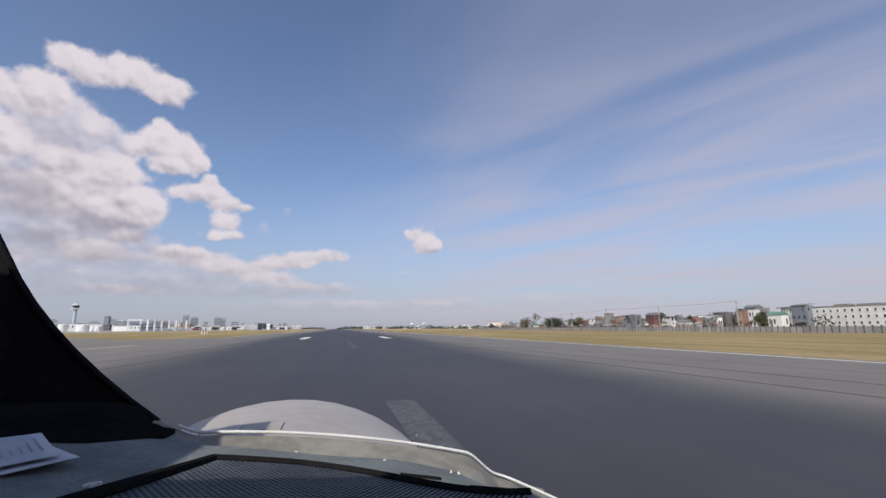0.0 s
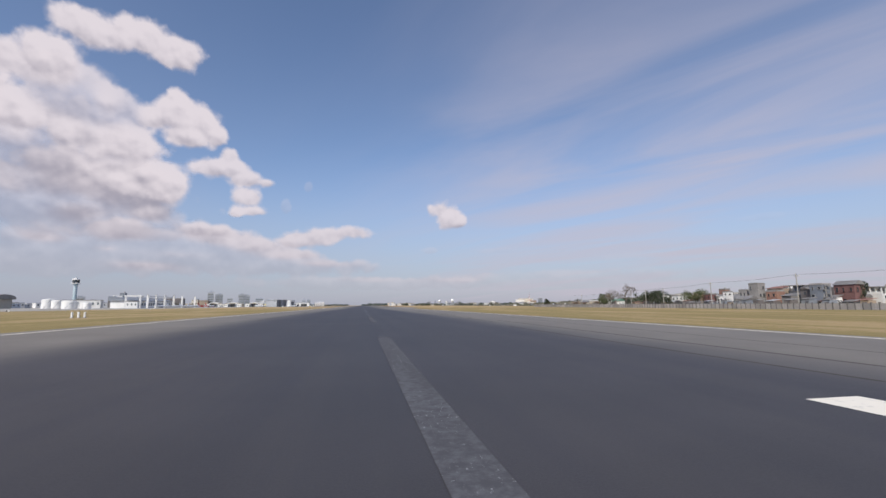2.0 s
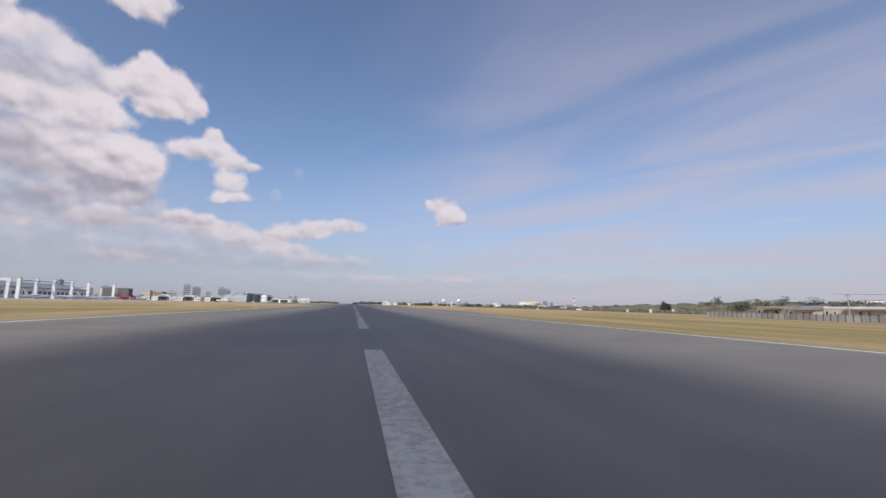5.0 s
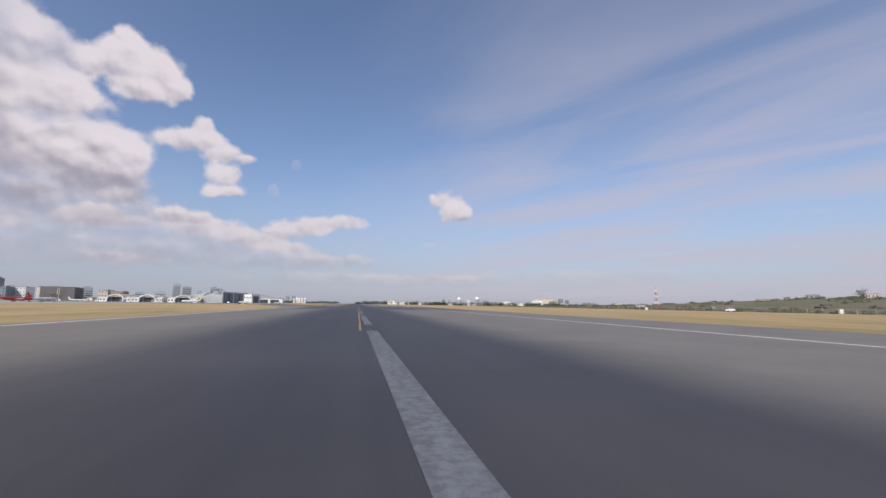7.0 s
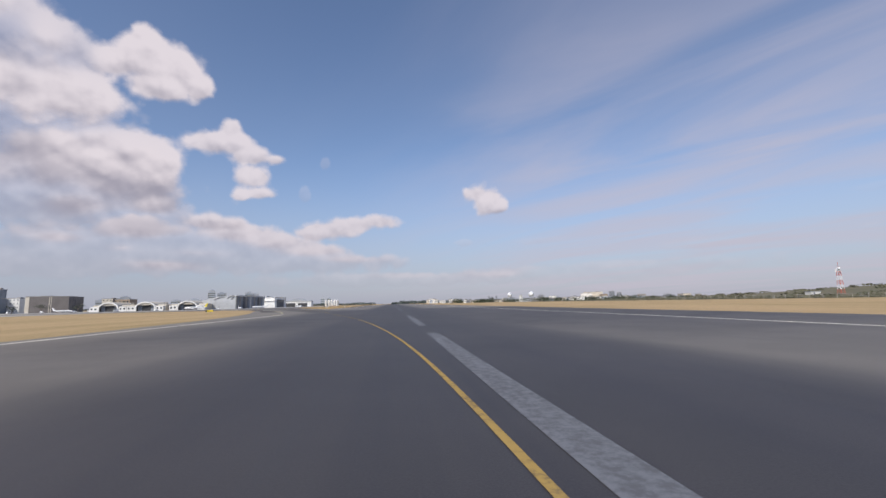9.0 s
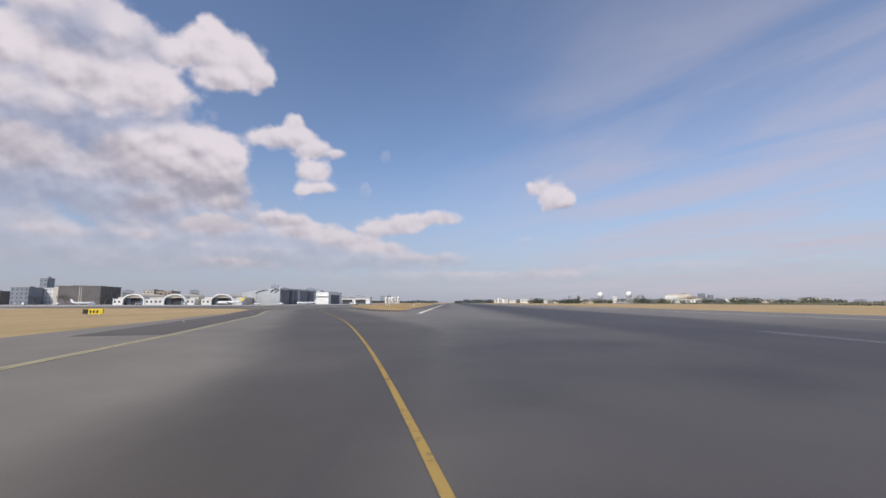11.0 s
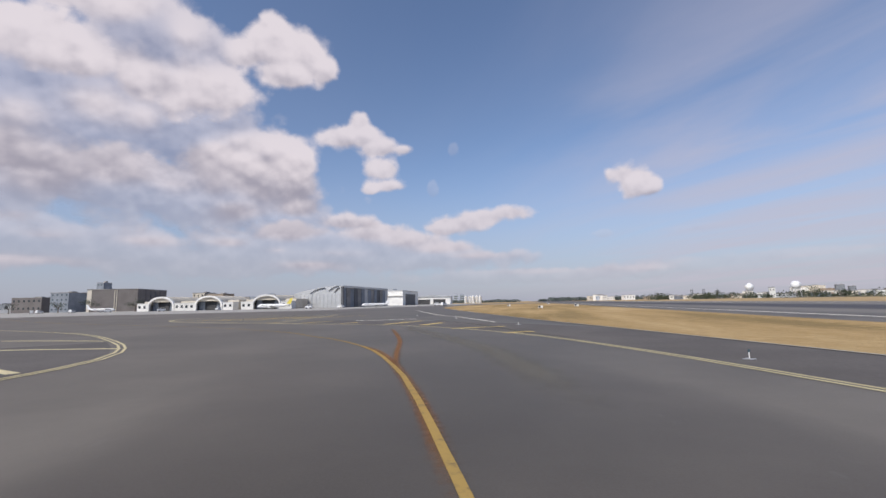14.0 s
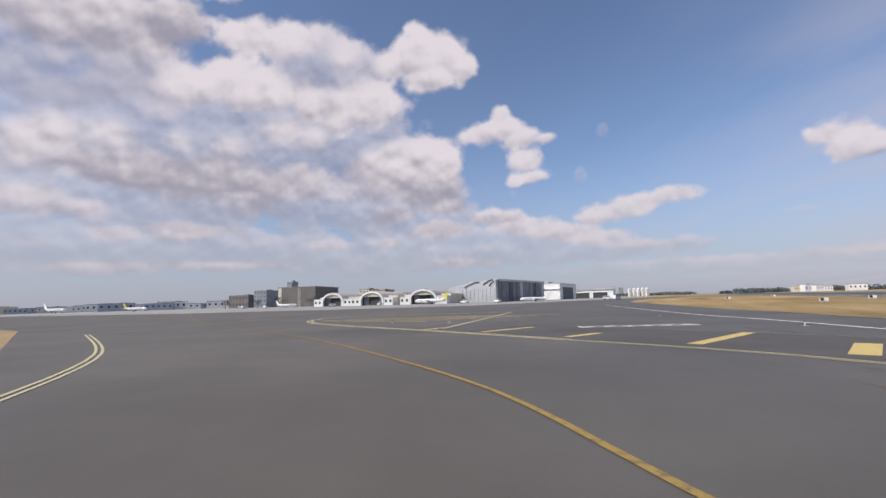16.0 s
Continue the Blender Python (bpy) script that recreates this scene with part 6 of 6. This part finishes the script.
def scrub(name, spots, label, material, leaves, size, seed):
    """Loose bushes or far woods as one mass of leaves."""
    rnd = random.Random(seed)
    f = Form()
    for x, y, w, h in spots:
        leaf_cloud(f, rnd, x, y, rise_height(x, y) + h * 0.45, w, h * 0.6, leaves, size * rnd.uniform(0.8, 1.2))
    tagged(new(name, mesh_of(name, f, material)), label, "bushes", "", "stuff")


rnd = random.Random(4)
scrub("slope_scrub", [(rnd.uniform(112, 300), rnd.uniform(380, 740), rnd.uniform(1.5, 4.0), rnd.uniform(0.4, 1.1)) for k in range(260)], "low bushes scattered over the green slope", SCRUB_LEAF, 40, 0.4, 13)
scrub("crest_trees", [(264 + rnd.uniform(-4, 14), 390 + k * 2.9 + rnd.uniform(-2, 2), rnd.uniform(1.4, 3.0), rnd.uniform(0.5, 1.5)) for k in range(70)], "dark trees along the top of the slope", HAZE_WOOD, 70, 0.45, 21)
scrub("hedge", [(99 + rnd.uniform(-1.5, 6), 340 + k * 1.15 + rnd.uniform(-1, 1), rnd.uniform(0.8, 1.8), rnd.uniform(0.35, 1.0)) for k in range(190)], "low dusty scrub along the field fence", SCRUB_LEAF, 70, 0.16, 3)
scrub("far_woods", [(rnd.uniform(150, 300) + k * 3.0, 780 - k * 2.4 + rnd.uniform(-30, 60), rnd.uniform(6, 12), rnd.uniform(1.8, 3.4)) for k in range(28, 170)], "dark belt of distant trees", HAZE_WOOD, 150, 0.75, 5)
scrub("far_woods", [(rnd.uniform(-20, 20) + k * 5.5, 1010 + rnd.uniform(-30, 60), rnd.uniform(6, 12), rnd.uniform(3.0, 5.0)) for k in range(70)], "dark belt of distant trees", HAZE_WOOD, 200, 0.8, 6)
scrub("far_woods", [(52 + k * 2.6 + rnd.uniform(-3, 3), 742 + rnd.uniform(-4, 70), rnd.uniform(2.5, 6), rnd.uniform(1.8, 4.4)) for k in range(84)], "uneven belt of trees across the field before the buildings", LEAF, 130, 0.42, 16)
rnd5 = random.Random(63)
for k in range(14):
    wall, lab = rnd5.choice(((SLATE_WALL, "low slate-grey building across the field"), (CREAM_WALL, "low cream building across the field"), (GREY_WALL, "low grey shed across the field"), (TAN_WALL, "low tan building across the field")))
    office(60 + k * 11 + rnd5.uniform(-3, 3), 765 + rnd5.uniform(-6, 40), rnd5.uniform(3, 8), 5, rnd5.uniform(1.4, 2.6), wall, 1, 3, lab, rnd5.uniform(-30, 10), name="field_building", group="low buildings across the field")
scrub("far_woods", [(-30 - k * 6, 1000 + rnd.uniform(-30, 60), rnd.uniform(6, 12), rnd.uniform(2.0, 4.5)) for k in range(60)], "thin belt of distant trees", HAZE_WOOD, 170, 0.75, 7)
scrub("far_woods", [(120 + rnd.uniform(-4, 14), 120 + k * 3.6, rnd.uniform(2, 4), rnd.uniform(2.8, 4.8)) for k in range(68)], "tree tops behind the houses", LEAF, 110, 0.35, 8)
for k, (x, y, h, sp) in enumerate([(130.5, 750, 6.4, 4.2), (142.5, 750, 4.2, 3.4), (167, 758, 3.0, 3.0), (175.5, 748, 4.9, 3.6), (183, 750, 3.8, 3.0), (85, 772, 3.7, 4.2), (91, 770, 5.8, 2.0), (105, 772, 3.4, 4.5), (202, 461, 5.6, 2.0), (216, 455, 3.4, 2.8), (228, 460, 4.0, 3.2), (238, 452, 4.8, 2.6), (190, 455, 2.8, 2.6), (250, 446, 4.2, 3.4)]):
    leafy_tree(x, y, h, sp, 80 + k, LEAF, "dark tree out on the field's far side", 700).location.z = rise_height(x, y) - 0.1
# small equipment along the field fence
for x, y, w, h in ((100, 384, 2.6, 1.2), (98, 394, 1.0, 0.9), (103, 377, 1.4, 1.3), (78, 428, 0.7, 0.7)):
    t = thing("equipment_cabinet", x, y, "white metal equipment cabinet on a concrete plinth", "cabinet", 50, "cabinets by the field fence", rise_height(x, y) - 0.03)
    part("plinth", Form().box(0, 0, 0, w + 0.2, 0.9, 0.12), CONCRETE, t)
    part("body", Form().box(0, 0, 0.12, w, 0.7, h), WHITE_WALL, t)
    part("roof", Form().box(0, 0, 0.12 + h, w + 0.12, 0.82, 0.06), GREY_WALL, t)
    for s in (-0.24, 0.24):
        part("door", Form().box(s * w, -0.36, 0.2, w * 0.42, 0.03, h * 0.85), GREY_WALL, t)
for k, (x, y, h) in enumerate([(104, 388, 2.6), (106, 381, 3.2), (104, 377, 2.8), (107, 373, 3.4), (105, 369, 3.0), (109, 364, 3.2)]):
    t = thing("lamp_post", x, y, "thin pale metal post with a small lamp head", "post", 20 * k, "posts by the field fence", rise_height(x, y) - 0.05)
    part("pole", Form().tube((0, 0, 0), (0, 0, h), 0.055, sides=8), POLE_GREY, t)
    part("lamp_head", Form().box(0.14, 0, h - 0.05, 0.4, 0.16, 0.1), POLE_GREY, t)
# low houses and sheds strung along the horizon
rnd3 = random.Random(57)
# the blue-grey sheds have haze painted into their walls
for k in range(64):
    side = k % 8
    x, y = (rnd3.uniform(50, 430), rnd3.uniform(880, 1000)) if side < 5 else (-rnd3.uniform(60, 420), rnd3.uniform(860, 980))
    wall, lab = rnd3.choice(((WHITE_WALL, "small white house on the horizon"), (CREAM_WALL, "small cream house on the horizon"), (HAZE_WALL, "small shed on the horizon, haze painted in"), (GREY_WALL, "small grey shed on the horizon")))
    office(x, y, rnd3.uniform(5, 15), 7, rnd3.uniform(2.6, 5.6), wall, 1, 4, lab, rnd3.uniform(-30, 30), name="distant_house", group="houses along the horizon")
t = thing("long_roof", 305, 548, "long low grey warehouse roof", "warehouse", -40, "", 2.6)
part("wall", Form().box(0, 0, 0, 44, 12, 2.8), GREY_WALL, t)
part("roof", Form().box(0, 0, 2.8, 45, 13, 0.4), SHEET_GREY, t)
t = thing("pickup_car", 110, 440, "small silver car parked on the grass track", "car", 85, "", 0.26)
part("body", Form().box(0, 0, 0.22, 2.6, 1.0, 0.42).box(-0.2, 0, 0.64, 1.5, 0.9, 0.4, top=0.82), STEEL, t)
part("window_band", Form().box(-0.2, 0, 0.7, 1.42, 0.94, 0.24, top=0.9), WINDOW_DARK, t)
for sx in (-0.8, 0.8):
    for sy in (-0.45, 0.45):
        part("wheel", Form().tube((sx, sy - 0.08, 0.22), (sx, sy + 0.08, 0.22), 0.22, sides=12), RUBBER, t)


# ---- airfield lights and signs ----
def edge_light(x, y, z=0.0):
    t = thing("edge_light", x, y, "small elevated taxiway light on a cross-shaped base", "light", 0, "taxiway lights", z)
    part("base", Form().box(0, 0, 0, 0.17, 0.036, 0.011).box(0, 0, 0.003, 0.036, 0.15, 0.011), STEEL, t)
    part("stem", Form().tube((0, 0, 0.01), (0, 0, 0.105), 0.008, sides=8), WHITE_WALL, t)
    part("globe", Form().lathe(0, 0, [(0.015, 0.105), (0.018, 0.125), (0.01, 0.145)], 10), GLASS_BLUE, t)


for x, y in [(-30.7, 481.0), (-16.9, 476.4), (-15.3, 474.4), (-13.7, 477.4), (-13.2, 477.5), (-20.2, 486.0), (-23.1, 493.8), (-26.4, 503.8), (-29.8, 510.5), (-33.4, 516.5), (-21.9, 452.5), (-26.8, 470.0), (-43.5, 511.6), (-40.6, 511.4), (-47.5, 512.4)]:
    edge_light(x, y, 0.0)


def taxi_sign(x, y, w, h, rz, black, label):
    t = thing("taxi_sign", x, y, label, "sign", rz, "taxiway signs")
    part("board", Form().box(0, 0, 0.12, w, 0.12, h), SIGN_YELLOW if not black else WHITE_WALL, t, "lit sign board")
    if black:
        part("dark_panel", Form().box(-w * 0.25, -0.065, 0.16, w * 0.4, 0.02, h * 0.8), SIGN_BLACK, t)
    else:
        part("dark_panel", Form().box(-w * 0.36, -0.065, 0.14, w * 0.26, 0.02, h * 0.9), SIGN_BLACK, t)
        for k in range(3):
            part("symbol", Form().box(-w * 0.1 + k * w * 0.17, -0.065, 0.2, w * 0.08, 0.02, h * 0.5), SIGN_BLACK, t)
    for s in (-1, 1):
        part("leg", Form().box(s * w * 0.35, 0, -0.03, 0.06, 0.06, 0.18), STEEL, t)


taxi_sign(-34.3, 462.3, 1.3, 0.36, 5, False, "yellow and black taxiway direction sign in dry grass")
for k, (x, y) in enumerate([(-24, 536), (-28, 560), (-19, 545), (-20, 585), (-74, 210), (-70, 330), (-58, 300), (-64, 260)]):
    taxi_sign(x, y, 0.5, 0.24, 8, True, "small white marker board on the grass")

for k in range(3):
    t = thing("marker_post", -24.6 + 0.42 * k, 209.5 + 0.1 * k, "short white marker post standing in the grass", "post", 0, "marker posts in the grass", -0.04)
    part("post", Form().box(0, 0, 0, 0.12, 0.12, 0.52), WHITE_WALL, t)
    part("base", Form().box(0, 0, 0, 0.26, 0.26, 0.05), CONCRETE, t)


# ---- the small aircraft at the start of the run: nose, dashboard and windscreen post ----
COWL_PAINT = painted("off-white cowl paint", (0.375, 0.335, 0.298), (0.45, 0.41, 0.37), 0.5, 40.0, 6.0, 0.05)
TRIM_METAL = painted("beige windscreen strip", (0.17, 0.157, 0.13), (0.30, 0.28, 0.235), 0.6, 60.0, 12.0, 0.1)
SEAL_WHITE = painted("white sealant", (0.66, 0.65, 0.62), (0.78, 0.77, 0.74), 0.6, 80.0, 20.0, 0.1)
DASH_GREEN = painted("dusty grey-green dash cover", (0.125, 0.142, 0.140), (0.20, 0.222, 0.214), 0.9, 160.0, 18.0, 0.3)
DASH_BLACK = painted("black grille plate", (0.075, 0.085, 0.105), (0.13, 0.145, 0.17), 0.6, 120.0, 20.0, 0.1)
POST_BLACK = painted("black padded post", (0.010, 0.010, 0.011), (0.020, 0.019, 0.019), 0.95, 90.0, 9.0, 0.2)
POST_BLACK.node_tree.nodes["Principled BSDF"].inputs["Specular IOR Level"].default_value = 0.0
PAPER = painted("white paper", (0.52, 0.55, 0.60), (0.60, 0.62, 0.66), 0.8, 30.0, 6.0, 0.0)
INK = painted("faint grey print", (0.44, 0.455, 0.50), (0.50, 0.51, 0.55), 0.9, 30.0, 6.0, 0.0)
AIR_X, AIR_Y = -0.789, 122.64


def blend(a, b, x):
    k = min(1.0, max(0.0, (x - a) / (b - a)))
    return k * k * (3 - 2 * k)


def dash_height(x, y):
    k = min(1.0, max(-0.6, (y - 0.34) / 0.16))
    return (1 - k) * (0.785 - 0.09 * x) + k * (0.7675 - 0.19 * x - 0.28 * x * x + 0.007 * blend(-0.02, 0.09, x) * (1 - blend(0.13, 0.18, x)))


def seal_height(x):
    return 0.777 - 0.13 * x - 0.35 * x * x - 0.018 * blend(0.16, 0.20, x) + 0.02 * blend(-0.14, -0.2, x)


def sheet(fn, us, vs, thick):
    """A thin curved plate: fn(u, v) gives its upper side, thick its depth downwards."""
    f = Form()
    nu, nv = len(us), len(vs)
    top = [fn(u, v) for u in us for v in vs]
    f.add(top + [(x, y, z - thick) for x, y, z in top], [])
    k = nu * nv
    for i in range(nu - 1):
        for j in range(nv - 1):
            a, b, c, d = i * nv + j, (i + 1) * nv + j, (i + 1) * nv + j + 1, i * nv + j + 1
            f.f += [(a, b, c, d), (k + d, k + c, k + b, k + a)]
    for i in range(nu - 1):
        a, b = i * nv, (i + 1) * nv
        f.f += [(b, a, k + a, k + b), (a + nv - 1, b + nv - 1, k + b + nv - 1, k + a + nv - 1)]
    for j in range(nv - 1):
        a, b = j, (nu - 1) * nv + j
        f.f += [(a, a + 1, k + a + 1, k + a), (b + 1, b, k + b, k + b + 1)]
    return f


def steps(a, b, n):
    return [a + (b - a) * k / n for k in range(n + 1)]


aircraft = thing("aircraft", AIR_X, AIR_Y, "small aircraft nose with a dusty grey dashboard and black windscreen post", "aircraft")
# cowl: an upper half-body that swells towards the nose and rounds off at its tip
cowl = Form()
sides = 40
stations = steps(0.50, 1.55, 26)
for y in stations:
    s = 1.0 - 0.02 * (0.9 - y) / 0.4 if y < 0.9 else math.sqrt(max(0.0004, 1 - ((y - 0.9) / 0.66) ** 2))
    cowl.v += [(-0.103 + 0.355 * s * math.cos(2 * math.pi * k / sides), y, 0.488 + 0.262 * s * math.sin(2 * math.pi * k / sides)) for k in range(sides)]
for a in range(len(stations) - 1):
    cowl.f += [(a * sides + k, (a + 1) * sides + k, (a + 1) * sides + (k + 1) % sides, a * sides + (k + 1) % sides) for k in range(sides)]
cowl.f += [tuple(range(sides)), tuple(range((len(stations) - 1) * sides, len(stations) * sides))[::-1]]
nose = part("nose_cowl", cowl, COWL_PAINT, aircraft, "off-white painted nose cowl", True)
for k in range(3):  # flush access plates on the cowl
    part("access_plate", sheet(lambda u, v: (u, v, 0.488 + 0.262 * 1.004 * math.sqrt(max(0.0, 1 - ((u + 0.103) / 0.355) ** 2)) - 0.001), steps(-0.245 + 0.062 * k, -0.205 + 0.062 * k, 4), steps(0.74, 0.79, 3), 0.004), COWL_PAINT, nose)
# the strip that held the windscreen, with its white bead of sealant
part("windscreen_strip", sheet(lambda u, v: (u, v, seal_height(u) - 0.004 - (0.55 - v) * 0.28), steps(-0.19, 0.262, 60), steps(0.497, 0.55, 6), 0.02), TRIM_METAL, aircraft, "scuffed beige metal strip")
bead = Form()
line_x = steps(-0.166, 0.262, 90)
for a in line_x:  # a soft round bead, one ring of eight points at each step
    bead.v += [(a, 0.55 - 0.06 * blend(0.2, 0.27, a) + 0.0018 * math.cos(math.pi * k / 4), seal_height(a) + 0.0018 * math.sin(math.pi * k / 4)) for k in range(8)]
bead.f += [(a * 8 + k, a * 8 + (k + 1) % 8, a * 8 + 8 + (k + 1) % 8, a * 8 + 8 + k) for a in range(90) for k in range(8)]
part("sealant_bead", bead, SEAL_WHITE, aircraft, "bright white bead of sealant", True)
for x, y in ((-0.038, 0.497), (0.052, 0.485), (0.118, 0.462), (0.126, 0.461)):
    part("sealant_crumb", Form().box(x, y, dash_height(x, y) - 0.001, 0.004, 0.002, 0.002, 25 + 400 * x, 0.6), SEAL_WHITE, aircraft, "dried crumb of white sealant")
# dashboard top, its grille and slots
dash = part("dashboard", sheet(lambda u, v: (u * (1.0 if u < 0 else min(1.0, (0.172 + (v - 0.323) * 0.56) / 0.285)), v + 0.1 * blend(-0.12, -0.22, u) * (v - 0.13) / 0.385, dash_height(u, v) - 0.02 * blend(0.502, 0.515, v)), steps(-0.9, 0.285, 70), steps(0.13, 0.515, 40), 0.05), DASH_GREEN, aircraft, "dusty grey-green padded dashboard top", True)
rim_y = lambda u: 0.421 - 0.012 * blend(-0.08, 0.12, u) - 0.095 * blend(-0.05, 0.13, u) ** 1.4
grille = part("grille", sheet(lambda u, v: (u + (0.42 - v) * -0.42 * (1 - blend(-0.10, 0.02, u)), v if v < rim_y(u) else rim_y(u), dash_height(u, min(v, rim_y(u))) + 0.0035), steps(-0.098, 0.14, 50), steps(0.2, 0.421, 30), 0.006), DASH_BLACK, dash, "black perforated grille plate")
holes = Form()
for i in range(70):
    for j in range(46):
        x, y = -0.18 + i * 0.0046 + (j % 2) * 0.0023, 0.26 + j * 0.0036
        left = -0.095 - (0.42 - y) * 0.40
        if x < left + 0.006 or x > 0.13 or y > rim_y(max(x, -0.098)) - 0.006:
            continue
        z = dash_height(x, y) + 0.0050
        holes.add([(x + 0.0014 * math.cos(math.pi * q / 3), y + 0.0011 * math.sin(math.pi * q / 3), z) for q in range(6)], [tuple(range(6))])
part("hole", holes, POST_BLACK, grille, "rows of round black holes")
lip = Form()
edge = [(-0.155, 0.29)] + [(u, rim_y(u) + 0.003) for u in steps(-0.098, 0.14, 40)]
for a, b in zip(edge, edge[1:]):
    lip.tube((*a, dash_height(*a) + 0.004), (*b, dash_height(*b) + 0.004), 0.004, sides=6)
part("grille_rim", lip, POST_BLACK, dash, "raised black rim")
for k, (x, y, w) in enumerate([(-0.074, 0.446, 0.026), (0.004, 0.436, 0.03), (0.075, 0.402, 0.034), (-0.045, 0.44, 0.018), (0.125, 0.36, 0.03)]):
    part("slot", sheet(lambda u, v: (x + u, y + v - u * 0.32, dash_height(x + u, y + v - u * 0.32) + 0.002 - 18 * v * v), steps(-w / 2, w / 2, 6), steps(-0.003, 0.003, 4), 0.002), POST_BLACK, dash, "dark torn slot")
part("dash_front", sheet(lambda u, v: (u, 0.135 - 0.02 * v, 0.75 - v * 0.3), steps(-0.6, 0.28, 8), steps(0, 1, 3), 0.02), DASH_BLACK, aircraft)
# windscreen post and the dark side panel behind it
post = Form()
rows_of_post = []
for k in range(25):
    z = 0.795 + 0.66 * k / 24
    e = min(z - 0.8037, 0.2)
    rows_of_post.append((-0.2116 - 1.3 * e + 2.2 * e * e - 0.7 * (z - 0.8037 - e), z))
m = len(rows_of_post)
post.add([(x, 0.60, z) for x, z in rows_of_post] + [(-1.1, 0.60, z) for x, z in rows_of_post] + [(x - 0.02, 0.63, z) for x, z in rows_of_post] + [(-1.1, 0.63, z) for x, z in rows_of_post],
         [q for k in range(m - 1) for q in ((k, k + 1, m + k + 1, m + k), (2 * m + k + 1, 2 * m + k, 3 * m + k, 3 * m + k + 1), (k + 1, k, 2 * m + k, 2 * m + k + 1))] + [(0, m, 3 * m, 2 * m), (m - 1, 3 * m - 1, 4 * m - 1, 2 * m - 1)])
post_part = part("windscreen_post", post, POST_BLACK, aircraft, "black padded windscreen post")
fold = Form()
for x0, z0 in rows_of_post:  # one ring of eight points at each step
    fold.v += [(x0 - 0.004 + 0.004 * math.cos(math.pi * k / 4), 0.598 + 0.004 * math.sin(math.pi * k / 4), z0) for k in range(8)]
fold.f += [(a * 8 + k, a * 8 + (k + 1) % 8, a * 8 + 8 + (k + 1) % 8, a * 8 + 8 + k) for a in range(m - 1) for k in range(8)]
part("piping", fold, POST_BLACK, post_part, "black piping along the post", True)
part("post_foot", sheet(lambda u, v: (u, 0.468 + 0.04 * blend(-0.22, -0.165, u) + v * (0.14 - 0.11 * blend(-0.24, -0.165, u)),
     dash_height(max(u, -0.34), 0.47) + 0.003 + 0.014 * math.sin(math.pi * min(1.0, 0.08 + v * 0.8)) * (1 - blend(-0.26, -0.168, u)) + 0.008 * v * (1 - blend(-0.22, -0.168, u))), steps(-0.9, -0.165, 60), steps(0, 1, 14), 0.006), POST_BLACK, aircraft, "black foam pad at the post's foot", True)
# unseen cabin shell round the seat: roofs added to shade the dash, closed side, bulkhead
part("shade_roof", Form().box(-0.33, -0.44, 1.25, 1.64, 0.72, 0.03), POST_BLACK, aircraft, "unseen dark roof added to shade the dashboard")
# out-of-view sun blocker for the left of the dash and the post
part("shade_roof", Form().box(-0.79, 0.12, 1.25, 0.72, 0.38, 0.03), POST_BLACK, aircraft, "unseen dark sheet added to shade the dashboard's left part")
part("cabin_side", Form().box(-1.13, -0.1, 0.62, 0.03, 1.5, 0.63), POST_BLACK, aircraft)
part("bulkhead", Form().box(-0.35, -0.785, 0.62, 1.5, 0.03, 0.63), POST_BLACK, aircraft)
# lower hull and wheels
hull = Form()
for y, k in ((-0.8, 0.9), (0.13, 1.0), (0.5, 1.0), (0.56, 0.98)):
    hull.v += [(-0.15 + 0.42 * k * math.cos(math.pi + math.pi * i / 12), y, 0.62 + 0.32 * k * math.sin(math.pi + math.pi * i / 12)) for i in range(13)]
for a in range(3):
    hull.f += [(a * 13 + i, a * 13 + i + 1, (a + 1) * 13 + i + 1, (a + 1) * 13 + i) for i in range(12)]
part("hull", hull, COWL_PAINT, aircraft, "", True)
for x, y in ((-0.11, 1.1), (-0.5, -0.1), (0.2, -0.1)):
    leg = part("landing_gear", Form().tube((x, y, 0.07), (x, y, 0.45), 0.02, sides=8), STEEL, aircraft)
    part("wheel", Form().tube((x - 0.03, y, 0.075), (x + 0.03, y, 0.075), 0.075, sides=16), RUBBER, leg)

# papers and a crumb on the dashboard
for k, (x, y, z, rz, w, d) in enumerate([(-0.272, 0.452, 0.8085, 124, 0.20, 0.06), (-0.266, 0.444, 0.806, 131, 0.20, 0.055)]):
    p = tagged(new("paper_sheet", mesh_of("paper_sheet", sheet(lambda u, v: (u, v, 0.25 * u * u - 0.04 * v), steps(-w / 2, w / 2, 14), steps(-d / 2, d / 2, 6), 0.0006), PAPER, True)), "creased white paper sheet lying on the dashboard", "paper", "papers on the dashboard")
    p.matrix_world = pose(AIR_X + x, AIR_Y + y, z, 0, 0, rz)
    if k == 0:
        for j in range(9):
            part("print_line", sheet(lambda u, v: (u, -0.024 + 0.0055 * j + v, 0.25 * u * u - 0.04 * (-0.024 + 0.0055 * j + v) + 0.0007), steps(-0.07 + 0.004 * (j % 2), -0.01 - 0.013 * (j % 4), 6), steps(0, 0.0011, 1), 0.0003), INK, p)
f = Form()
rnd = random.Random(5)
for k in range(7):
    f.box(rnd.uniform(-0.004, 0.004), rnd.uniform(-0.003, 0.003), 0, 0.004, 0.003, 0.003, rnd.uniform(0, 90), 0.7)
crumb = tagged(new("crumb", mesh_of("crumb", f, SEAL_WHITE)), "small white crumb of foam on the dashboard", "debris")
crumb.matrix_world = pose(AIR_X - 0.154, AIR_Y + 0.351, dash_height(-0.154, 0.351) - 0.0005, 0, 0, 20)
